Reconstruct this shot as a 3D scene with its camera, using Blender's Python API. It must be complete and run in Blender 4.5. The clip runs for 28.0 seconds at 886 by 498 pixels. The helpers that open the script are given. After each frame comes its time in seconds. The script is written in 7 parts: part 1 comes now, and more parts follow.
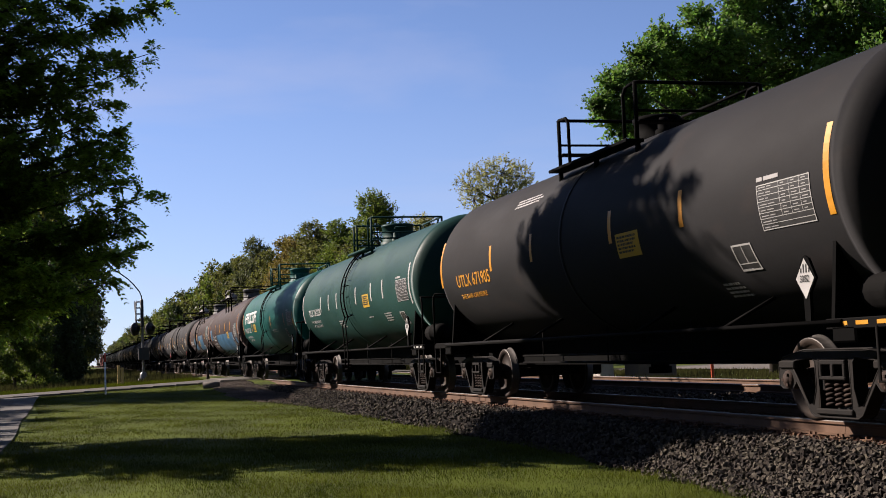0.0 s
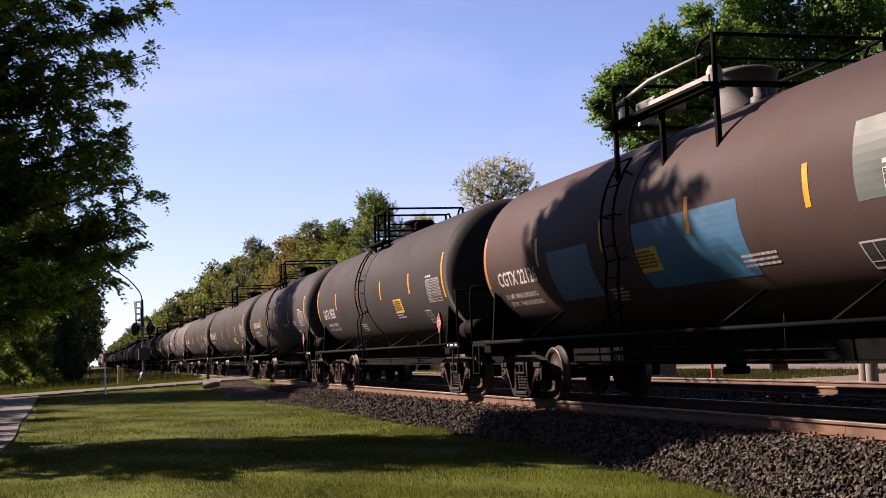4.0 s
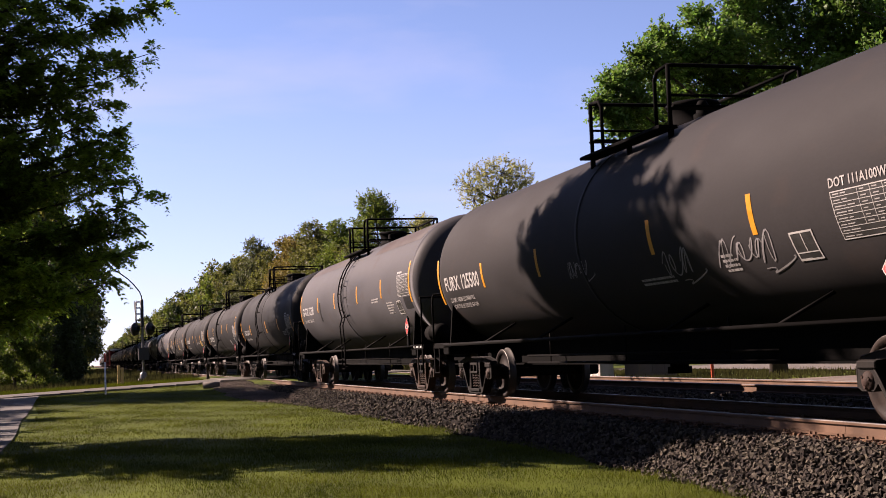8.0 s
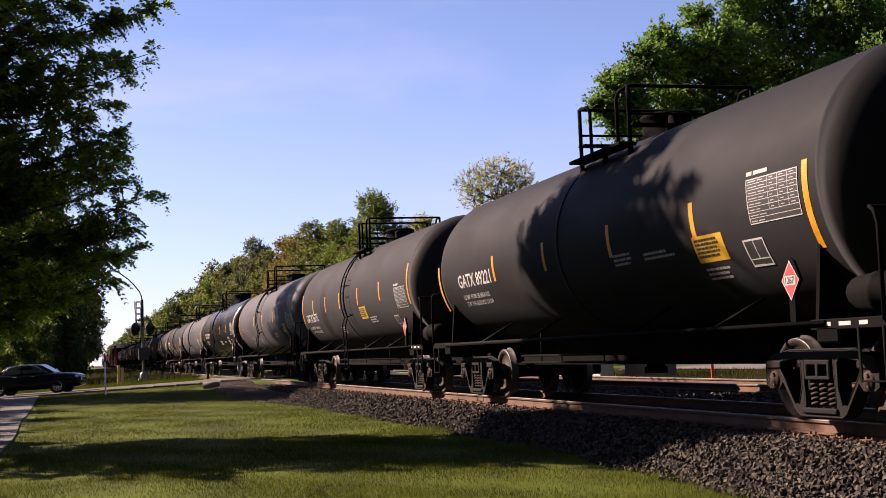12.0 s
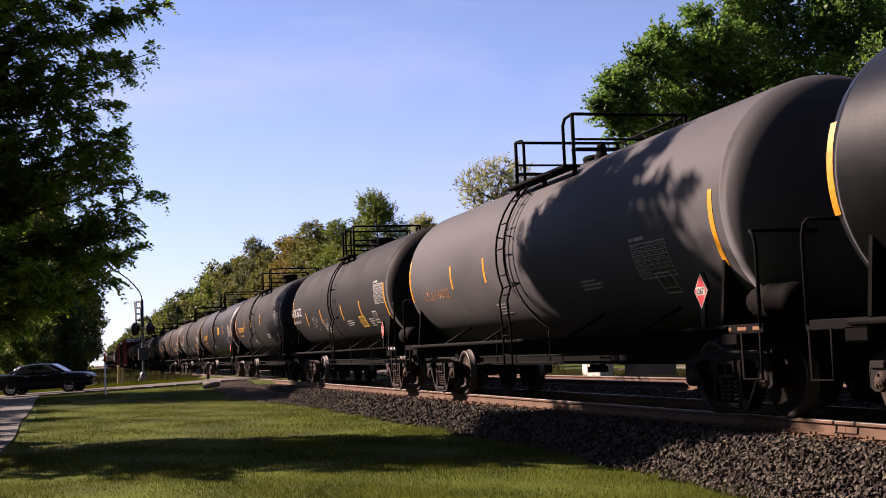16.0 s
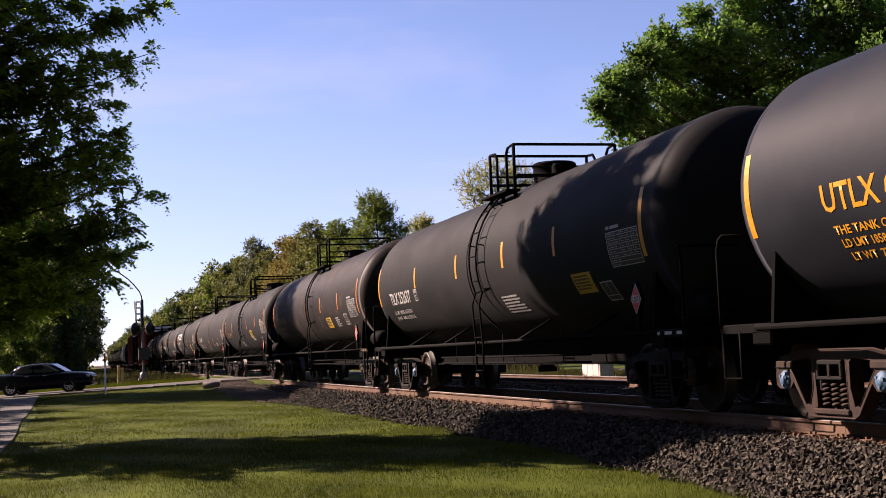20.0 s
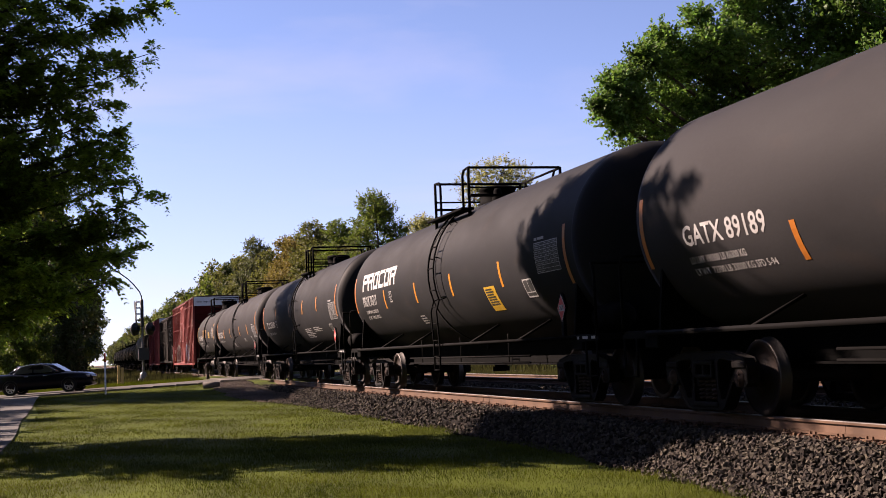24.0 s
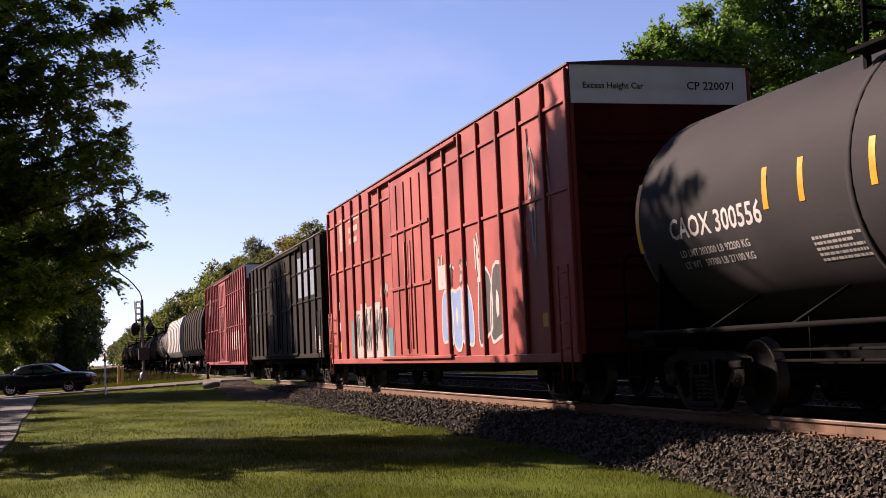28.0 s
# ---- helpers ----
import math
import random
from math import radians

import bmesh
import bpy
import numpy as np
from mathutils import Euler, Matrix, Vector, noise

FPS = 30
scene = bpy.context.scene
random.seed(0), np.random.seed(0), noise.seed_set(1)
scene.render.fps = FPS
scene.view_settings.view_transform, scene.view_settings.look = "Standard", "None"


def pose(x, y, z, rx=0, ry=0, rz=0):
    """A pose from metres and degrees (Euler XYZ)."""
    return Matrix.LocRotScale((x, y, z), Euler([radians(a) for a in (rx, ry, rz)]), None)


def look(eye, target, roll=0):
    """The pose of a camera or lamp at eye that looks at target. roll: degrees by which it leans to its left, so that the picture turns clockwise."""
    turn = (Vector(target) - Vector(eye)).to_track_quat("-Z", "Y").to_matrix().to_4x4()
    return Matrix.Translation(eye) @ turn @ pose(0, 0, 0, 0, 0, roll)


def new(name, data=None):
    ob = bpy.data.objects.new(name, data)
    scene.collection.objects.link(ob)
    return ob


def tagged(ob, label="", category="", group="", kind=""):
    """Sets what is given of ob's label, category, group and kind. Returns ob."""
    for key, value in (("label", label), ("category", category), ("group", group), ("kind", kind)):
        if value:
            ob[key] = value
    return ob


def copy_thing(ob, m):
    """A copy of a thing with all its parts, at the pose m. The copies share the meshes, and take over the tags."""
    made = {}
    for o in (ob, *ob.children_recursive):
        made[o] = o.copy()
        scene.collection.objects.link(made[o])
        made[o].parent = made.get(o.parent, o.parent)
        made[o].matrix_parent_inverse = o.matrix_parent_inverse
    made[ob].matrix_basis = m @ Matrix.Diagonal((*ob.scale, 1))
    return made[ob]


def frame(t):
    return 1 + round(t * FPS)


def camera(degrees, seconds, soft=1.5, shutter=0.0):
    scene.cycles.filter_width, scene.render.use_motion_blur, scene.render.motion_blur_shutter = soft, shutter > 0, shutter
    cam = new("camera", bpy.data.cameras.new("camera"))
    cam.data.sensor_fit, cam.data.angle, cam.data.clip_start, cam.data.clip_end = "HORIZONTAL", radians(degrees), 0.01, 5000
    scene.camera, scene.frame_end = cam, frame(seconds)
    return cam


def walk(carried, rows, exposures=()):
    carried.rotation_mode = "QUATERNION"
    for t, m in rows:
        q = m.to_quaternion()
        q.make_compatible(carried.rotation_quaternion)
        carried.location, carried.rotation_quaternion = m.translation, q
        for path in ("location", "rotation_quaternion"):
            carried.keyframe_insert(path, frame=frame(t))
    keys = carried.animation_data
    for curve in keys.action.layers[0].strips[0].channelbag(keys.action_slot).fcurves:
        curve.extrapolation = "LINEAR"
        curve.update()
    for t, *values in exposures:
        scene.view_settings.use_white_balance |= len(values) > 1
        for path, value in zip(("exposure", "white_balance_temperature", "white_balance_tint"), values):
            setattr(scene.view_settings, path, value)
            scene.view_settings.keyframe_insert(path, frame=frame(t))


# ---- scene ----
# Camera: on a tripod beside the line, x to the right of the track's direction, y along the track, z = 0 on the rail heads.
cam = camera(38.59, 28.0, soft=0.95)
EYE = Vector((0.0, 0.0, 0.945))
YAW, PITCH, ROLL = radians(16.024), radians(4.568), 2.472
AHEAD = Vector((math.sin(YAW) * math.cos(PITCH), math.cos(YAW) * math.cos(PITCH), math.sin(PITCH)))
VIEW = look(EYE, EYE + AHEAD, -ROLL)
walk(cam, [(0.0, VIEW), (28.0, VIEW)], exposures=[(0.0, 1.55, 6150, 22), (0.6, 1.75, 6250, 26), (1.6, 1.99, 6750, 35), (28.0, 1.99, 6750, 35)])

TRACK_X = 8.612      # centre line of the near track
SPEED = 16.908       # metres a second
GAUGE = 1.435
SECONDS = 28.0

# ---- light ----
SUN_UP, SUN_AZ = radians(33), Vector((-0.74, 0.67, 0)).normalized()
sun_way = Vector((SUN_AZ.x * math.cos(SUN_UP), SUN_AZ.y * math.cos(SUN_UP), math.sin(SUN_UP)))
world = bpy.data.worlds.new("sky")
scene.world = world
world.use_nodes = True
wt = world.node_tree
sky = wt.nodes.new("ShaderNodeTexSky")
sky.sky_type, sky.sun_disc = "NISHITA", False
sky.sun_elevation, sky.sun_rotation = SUN_UP, math.atan2(SUN_AZ.x, SUN_AZ.y)
sky.air_density, sky.dust_density, sky.ozone_density = 0.58, 0.06, 1.7
wt.nodes["Background"].inputs["Strength"].default_value = 0.05
# Thin streaks of high cloud.
wc, wm, wn, wr, wx = [wt.nodes.new("ShaderNode" + k) for k in ("TexCoord", "Mapping", "TexNoise", "MapRange", "Mix")]
wm.inputs["Scale"].default_value, wm.inputs["Rotation"].default_value = (2.2, 2.2, 9.0), (0.25, 0.45, 0.0)
wn.inputs["Scale"].default_value, wn.inputs["Detail"].default_value, wn.inputs["Distortion"].default_value = 1.3, 6.0, 0.5
wr.inputs[1].default_value, wr.inputs[2].default_value, wr.inputs[4].default_value = 0.45, 0.75, 0.38
wx.data_type = "RGBA"
wx.inputs[7].default_value = (4.1, 4.25, 4.85, 1)
wt.links.new(wc.outputs["Generated"], wm.inputs["Vector"])
wt.links.new(wm.outputs[0], wn.inputs["Vector"])
wt.links.new(wn.outputs["Fac"], wr.inputs[0])
wt.links.new(wr.outputs[0], wx.inputs[0])
# Pale haze low over the horizon.
ws, wz, wh = [wt.nodes.new("ShaderNode" + k) for k in ("SeparateXYZ", "MapRange", "Mix")]
wz.inputs[1].default_value, wz.inputs[2].default_value, wz.inputs[3].default_value, wz.inputs[4].default_value = 0.0, 0.22, 0.55, 0.0
wh.data_type = "RGBA"
wh.inputs[7].default_value = (2.3, 2.75, 3.5, 1)
wt.links.new(wc.outputs["Generated"], ws.inputs[0])
wt.links.new(ws.outputs["Z"], wz.inputs[0])
wt.links.new(wz.outputs[0], wh.inputs[0])
wt.links.new(sky.outputs[0], wh.inputs[6])
wt.links.new(wh.outputs[2], wx.inputs[6])
wt.links.new(wx.outputs[2], wt.nodes["Background"].inputs["Color"])
lamp = bpy.data.lights.new("sun", "SUN")
lamp.energy, lamp.angle, lamp.color = 5.0, radians(0.53), (1.0, 0.89, 0.70)
sun = new("sun", lamp)
sun.matrix_world = look(sun_way * 50, (0, 0, 0))


# ---- materials ----
def material(name, color, rough=0.7, metal=0.0, vary=0.25, scale=3.0, fine=40.0, bump=0.15, second=None, per_object=0.0,
             per_island=0.0, spots=0.0, spot_color=(0.1, 0.05, 0.03), translucent=0.0, stretch=(1, 1, 1), spec=0.25):
    """A surface with coarse stains and fine grain in object space."""
    m = bpy.data.materials.new(name)
    m.use_nodes = True
    nt = m.node_tree
    N, L = nt.nodes, nt.links
    b = N["Principled BSDF"]
    tc = N.new("ShaderNodeTexCoord")
    mp = N.new("ShaderNodeMapping")
    mp.inputs["Scale"].default_value = stretch
    L.new(tc.outputs["Object"], mp.inputs["Vector"])

    def nz(s, d):
        n = N.new("ShaderNodeTexNoise")
        n.inputs["Scale"].default_value, n.inputs["Detail"].default_value = s, d
        L.new(mp.outputs[0], n.inputs["Vector"])
        return n.outputs["Fac"]

    def mix(fac, a, c, kind="MIX"):
        n = N.new("ShaderNodeMix")
        n.data_type, n.blend_type = "RGBA", kind
        for k, v in ((0, fac), (6, a), (7, c)):
            if hasattr(v, "is_linked"):
                L.new(v, n.inputs[k])
            else:
                n.inputs[k].default_value = v if k == 0 else (*v[:3], 1)
        return n.outputs[2]

    def ramp(v, lo, hi, a=0.0, c=1.0):
        n = N.new("ShaderNodeMapRange")
        n.inputs[1].default_value, n.inputs[2].default_value, n.inputs[3].default_value, n.inputs[4].default_value = lo, hi, a, c
        L.new(v, n.inputs[0])
        return n.outputs[0]

    coarse, grain = nz(scale, 4), nz(fine, 3)
    dark = [c * (1 - vary) for c in color]
    lite = list(second) if second else [min(1, c * (1 + vary)) for c in color]
    col = mix(ramp(coarse, 0.32, 0.68), dark, lite)
    col = mix(ramp(grain, 0.3, 0.7, 0, 0.5 * vary + 0.08), col, [c * 0.55 for c in color])
    if spots:
        col = mix(ramp(nz(scale * 2.3, 6), 0.58, 0.72, 0, spots), col, spot_color)
    if per_object or per_island:
        src = N.new("ShaderNodeObjectInfo").outputs["Random"] if per_object else N.new("ShaderNodeNewGeometry").outputs["Random Per Island"]
        k = per_object or per_island
        v = N.new("ShaderNodeHueSaturation")
        L.new(ramp(src, 0, 1, 1 - k, 1 + k), v.inputs["Value"])
        L.new(ramp(src, 0, 1, 0.5 - 0.03 * k, 0.5 + 0.03 * k), v.inputs["Hue"])
        L.new(col, v.inputs["Color"])
        col = v.outputs[0]
    L.new(col, b.inputs["Base Color"])
    L.new(ramp(coarse, 0.3, 0.7, max(0.05, rough - 0.1), min(1, rough + 0.1)), b.inputs["Roughness"])
    b.inputs["Metallic"].default_value = metal
    b.inputs["Specular IOR Level"].default_value = spec
    if bump:
        bp = N.new("ShaderNodeBump")
        bp.inputs["Strength"].default_value, bp.inputs["Distance"].default_value = bump, 0.01
        L.new(grain, bp.inputs["Height"])
        L.new(bp.outputs[0], b.inputs["Normal"])
    if translucent:
        tr = N.new("ShaderNodeBsdfTranslucent")
        L.new(col, tr.inputs["Color"])
        ms = N.new("ShaderNodeMixShader")
        ms.inputs[0].default_value = translucent
        L.new(b.outputs[0], ms.inputs[1])
        L.new(tr.outputs[0], ms.inputs[2])
        L.new(ms.outputs[0], N["Material Output"].inputs["Surface"])
    return m


def paint(name, color, rough=0.6):
    return material(name, color, rough, vary=0.12, scale=6, fine=60, bump=0.05)


M_RAIL = material("rusty rail steel", (0.078, 0.046, 0.03), 0.75, 0.0, 0.3, 2.0, 60, spec=0.1)
M_RAILTOP = material("polished rail head", (0.12, 0.11, 0.105), 0.5, 1.0, 0.1, 2.0, 60, 0.02)
M_TIE = material("creosoted timber", (0.01412, 0.01009, 0.00807), 0.9, 0, 0.4, 3, 50, 0.5, per_object=0.3, stretch=(0.3, 4, 4), spec=0.1)
M_STONE = material("crushed limestone ballast", (0.038, 0.031, 0.0245), 0.9, 0, 0.4, 9, 60, 0.4, per_island=0.92, spec=0.15)
M_STONE1 = material("ballast stone", (0.046, 0.037, 0.029), 0.9, 0, 0.4, 9, 60, 0.4, per_object=0.92, spec=0.15)
M_STONE_RUST = material("rust stained ballast stone", (0.05, 0.026, 0.017), 0.9, 0, 0.4, 9, 60, 0.4, per_island=0.8, spec=0.1)
M_GRAVEL = material("pale dusty gravel", (0.105, 0.083, 0.07), 0.95, 0, 0.3, 0.8, 40, 0.5, spots=0.4, spot_color=(0.06, 0.048, 0.04), spec=0.1)
# Near black: the shade between the stones is put into the bed's colour.
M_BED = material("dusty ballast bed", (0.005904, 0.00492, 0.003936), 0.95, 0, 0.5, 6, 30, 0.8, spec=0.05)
M_GRASS = material("lawn soil and thatch", (0.038, 0.050, 0.0042), 0.95, 0, 0.4, 0.5, 25, 0.6, spec=0.05)
M_BLADE = material("grass blades", (0.050, 0.0705, 0.0042), 0.7, 0, 0.42, 0.9, 9, 0, second=(0.079, 0.091, 0.0066), per_island=0.45, translucent=0.3, spec=0.1)
M_ASPHALT = material("pale worn road surface", (0.063, 0.057, 0.0498), 0.9, 0, 0.3, 1.2, 70, 0.4, spec=0.1)
M_CONCRETE = material("weathered concrete", (0.08364, 0.07134, 0.05904), 0.9, 0, 0.25, 1.5, 60, 0.3)
M_IRON = material("grimy cast steel", (0.0072, 0.006, 0.0054), 0.8, 0, 0.4, 5, 50, 0.3, per_object=0.3, spec=0.1)
M_RUSTIRON = material("rust brown cast steel", (0.03, 0.0195, 0.0155), 0.8, 0, 0.35, 5, 50, 0.3, per_object=0.3, spec=0.1)
M_WHEEL = material("rusty wheel steel", (0.018, 0.0115, 0.0085), 0.75, 0.0, 0.3, 6, 50, 0.2, per_object=0.65, spec=0.12)
M_TREAD = material("worn wheel tread", (0.05, 0.046, 0.043), 0.55, 1.0, 0.1, 6, 50, 0)
# Both blacks are lowered to put the shade beneath the cars into their colour.
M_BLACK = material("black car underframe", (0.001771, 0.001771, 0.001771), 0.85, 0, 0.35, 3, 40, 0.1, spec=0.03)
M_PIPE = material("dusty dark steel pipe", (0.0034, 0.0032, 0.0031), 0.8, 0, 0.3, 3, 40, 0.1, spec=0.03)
M_WHITE = paint("white stencil paint", (0.2598, 0.2539, 0.248))
M_YELLOW = paint("yellow reflective tape", (0.366, 0.1594, 0.007085), 0.45)
M_ORANGE = paint("orange reflective tape", (0.27, 0.085, 0.009), 0.5)
M_RED = paint("red placard", (0.366, 0.02952, 0.02952), 0.5)
M_SIGNY = paint("yellow notice panel", (0.3247, 0.1889, 0.008856), 0.5)
M_BARK = material("ridged bark", (0.04879, 0.03731, 0.0287), 0.95, 0, 0.4, 4, 30, 0.8)
M_LEAF_NEAR = material("honey locust leaves", (0.2, 0.29, 0.034), 0.5, 0, 0.3, 0.6, 12, 0, per_island=0.5, translucent=0.74)
M_LEAF_A = material("spring maple leaves", (0.0819, 0.1131, 0.01482), 0.6, 0, 0.3, 0.5, 6, 0, per_island=0.45, translucent=0.45)
M_LEAF_E = material("deep green maple leaves", (0.082, 0.155, 0.024), 0.6, 0, 0.35, 0.5, 6, 0, per_island=0.5, translucent=0.5)
M_LEAF_B = material("olive oak leaves", (0.08424, 0.09204, 0.01872), 0.6, 0, 0.3, 0.3, 6, 0, per_island=0.45, translucent=0.45)
M_LEAF_C = material("pale young leaves", (0.21, 0.21, 0.065), 0.6, 0, 0.3, 0.3, 6, 0, per_island=0.4, translucent=0.5)
M_LEAF_F = material("rust tinged young oak leaves", (0.117, 0.0936, 0.01872), 0.6, 0, 0.3, 0.3, 6, 0, per_island=0.45, translucent=0.45)
M_LEAF_G = material("grey green young oak leaves", (0.0702, 0.0819, 0.02808), 0.6, 0, 0.3, 0.3, 6, 0, per_island=0.4, translucent=0.4)
M_LEAF_D = material("dark hedge leaves", (0.0315, 0.0476, 0.0098), 0.6, 0, 0.3, 0.3, 6, 0, per_island=0.5, translucent=0.25)


# ---- mesh helpers ----
def mesh_of(name, verts, faces, mats, smooth=False, index=None):
    me = bpy.data.meshes.new(name)
    me.from_pydata(verts, [], faces)
    for m in (mats if isinstance(mats, (list, tuple)) else [mats]):
        me.materials.append(m)
    if index is not None:
        me.polygons.foreach_set("material_index", np.asarray(index, dtype=np.int32))
    if smooth:
        me.polygons.foreach_set("use_smooth", np.ones(len(me.polygons), dtype=bool))
    me.update()
    return me


class Geo:
    """Collects boxes, rods, lathes and patches into one mesh."""

    def __init__(self):
        self.v, self.f, self.s = [], [], []

    def add(self, verts, faces, smooth=False):
        o = len(self.v)
        self.v += [tuple(p) for p in verts]
        self.f += [tuple(i + o for i in f) for f in faces]
        self.s += [smooth] * len(faces)
        return self

    def box(self, x0, x1, y0, y1, z0, z1, bevel=0.0, m=None):
        """A box, with its twelve edges cut by bevel where given."""
        if bevel:
            b = bevel
            bm = bmesh.new()
            bmesh.ops.create_cube(bm, size=1, matrix=Matrix.Translation(((x0 + x1) / 2, (y0 + y1) / 2, (z0 + z1) / 2)) @ Matrix.Diagonal((x1 - x0, y1 - y0, z1 - z0, 1)))
            bmesh.ops.bevel(bm, geom=bm.edges[:], offset=b, segments=1, affect="EDGES")
            vs = [v.co.copy() for v in bm.verts]
            fs = [[v.index for v in f.verts] for f in bm.faces]
            bm.free()
        else:
            vs = [Vector((x, y, z)) for x in (x0, x1) for y in (y0, y1) for z in (z0, z1)]
            fs = [(0, 1, 3, 2), (4, 6, 7, 5), (0, 4, 5, 1), (2, 3, 7, 6), (0, 2, 6, 4), (1, 5, 7, 3)]
        if m is not None:
            vs = [m @ p for p in vs]
        return self.add(vs, fs)

    def rod(self, pts, r, n=6, closed=False):
        """A tube along a polyline; r a number or one for each point."""
        pts = [Vector(p) for p in pts]
        rr = r if isinstance(r, (list, tuple)) else [r] * len(pts)
        rings, up = [], None
        for i, p in enumerate(pts):
            d = (pts[min(i + 1, len(pts) - 1)] - pts[max(i - 1, 0)])
            d = d.normalized() if d.length > 1e-9 else Vector((0, 0, 1))
            if up is None:
                up = Vector((0, 0, 1)) if abs(d.z) < 0.9 else Vector((1, 0, 0))
            a = d.cross(up)
            a = a.normalized() if a.length > 1e-6 else d.orthogonal().normalized()
            b = a.cross(d).normalized()
            up = b
            rings.append([p + (a * math.cos(t) + b * math.sin(t)) * rr[i] for t in [2 * math.pi * k / n for k in range(n)]])
        vs = [q for ring in rings for q in ring]
        fs = [(i * n + k, i * n + (k + 1) % n, (i + 1) * n + (k + 1) % n, (i + 1) * n + k) for i in range(len(pts) - 1) for k in range(n)]
        self.add(vs, fs, True)
        o = len(self.v) - len(vs)
        self.f += [tuple(o + k for k in reversed(range(n))), tuple(o + (len(pts) - 1) * n + k for k in range(n))]
        self.s += [False, False]
        return self

    def lathe(self, profile, axis="z", n=24, at=(0, 0, 0), smooth=True):
        """Turns (radius, height) pairs round an axis."""
        vs, fs = [], []
        for r, h in profile:
            for k in range(n):
                a = 2 * math.pi * k / n
                c, s = r * math.cos(a), r * math.sin(a)
                p = {"z": (c, s, h), "x": (h, c, s), "y": (s, h, c)}[axis]
                vs.append((p[0] + at[0], p[1] + at[1], p[2] + at[2]))
        for i in range(len(profile) - 1):
            for k in range(n):
                fs.append((i * n + k, i * n + (k + 1) % n, (i + 1) * n + (k + 1) % n, (i + 1) * n + k))
        return self.add(vs, fs, smooth)

    def plate(self, outline, axis, lo, hi):
        """An outline in the two other axes, made solid from lo to hi along the axis."""
        n = len(outline)
        put = {"x": lambda h, a, b: (h, a, b), "y": lambda h, a, b: (a, h, b), "z": lambda h, a, b: (a, b, h)}[axis]
        vs = [put(lo, a, b) for a, b in outline] + [put(hi, a, b) for a, b in outline]
        fs = [tuple(range(n)), tuple(reversed(range(n, 2 * n)))] + [(i, i + n, (i + 1) % n + n, (i + 1) % n) for i in range(n)]
        return self.add(vs, fs)

    def mesh(self, name, mat, fix=True):
        me = bpy.data.meshes.new(name)
        me.from_pydata(self.v, [], self.f)
        for m in (mat if isinstance(mat, (list, tuple)) else [mat]):
            me.materials.append(m)
        me.polygons.foreach_set("use_smooth", np.asarray(self.s, dtype=bool))
        if fix:
            bm = bmesh.new()
            bm.from_mesh(me)
            bmesh.ops.recalc_face_normals(bm, faces=bm.faces)
            bm.to_mesh(me)
            bm.free()
        me.update()
        return me


def part(name, geo, mat, parent, label="", at=None):
    """One mesh object under a thing or a part; geo may be a mesh that is shared."""
    me = geo if isinstance(geo, bpy.types.Mesh) else geo.mesh(name, mat)
    ob = new(name, me)
    ob.parent = parent
    if at is not None:
        ob.matrix_basis = at
    return tagged(ob, label) if label else ob


def thing(name, label, category, at=None, group="", kind="", data=None):
    ob = tagged(new(name, data), label, category, group, kind)
    if at is not None:
        ob.matrix_basis = at
    return ob


# ---- ground ----
def smooth(a, b, t):
    t = min(1.0, max(0.0, (t - a) / (b - a)))
    return t * t * (3 - 2 * t)


def road_height(x):
    if x > 16.5:
        return max(-0.55, -0.05 - 0.05 * (x - 16.5))
    if x > 7.3:
        return 0.0
    if x > 5.6:
        return -0.10 + 0.10 * (x - 5.6) / 1.7
    return max(-0.75, -0.10 - 0.027 * (5.6 - x))


def ground_height(x, y):
    base = -0.58 + 0.05 * smooth(-3, -12, x)
    near_track = smooth(14.0, 17.5, x) if x > 11 else 1.0
    z = base if x < 11 else -0.58 + 0.10 * near_track
    lift = smooth(40, 59, y) * (1 - smooth(76, 110, y))
    z = z + (road_height(x) - 0.03 - z) * lift
    if y > 76:
        z += 0.12 * smooth(76, 130, y)
    return z + 0.015 * noise.noise((x * 0.35, y * 0.35, 0)) * (1 if abs(y) < 300 else 0)


def spread(marks):
    out = []
    for a, b, step in marks:
        n = max(1, round((b - a) / step))
        out += [a + (b - a) * i / n for i in range(n)]
    return out + [marks[-1][1]]


def sheet(name, xs, ys, height, mat):
    vs = [(x, y, height(x, y)) for y in ys for x in xs]
    n = len(xs)
    fs = [(j * n + i, j * n + i + 1, (j + 1) * n + i + 1, (j + 1) * n + i) for j in range(len(ys) - 1) for i in range(n - 1)]
    return mesh_of(name, vs, fs, mat, True)


xs = spread([(-2500, -300, 550), (-300, -40, 65), (-40, -6, 3), (-6, 16, 0.6), (16, 60, 3), (60, 300, 40), (300, 2500, 550)])
ys = spread([(-2500, -200, 500), (-200, -10, 30), (-10, 60, 1.0), (60, 130, 2.5), (130, 400, 30), (400, 2600, 400)])
thing("ground", "mown green lawn and rough grass beside the railway", "ground", kind="structure", data=sheet("ground", xs, ys, ground_height, M_GRASS))

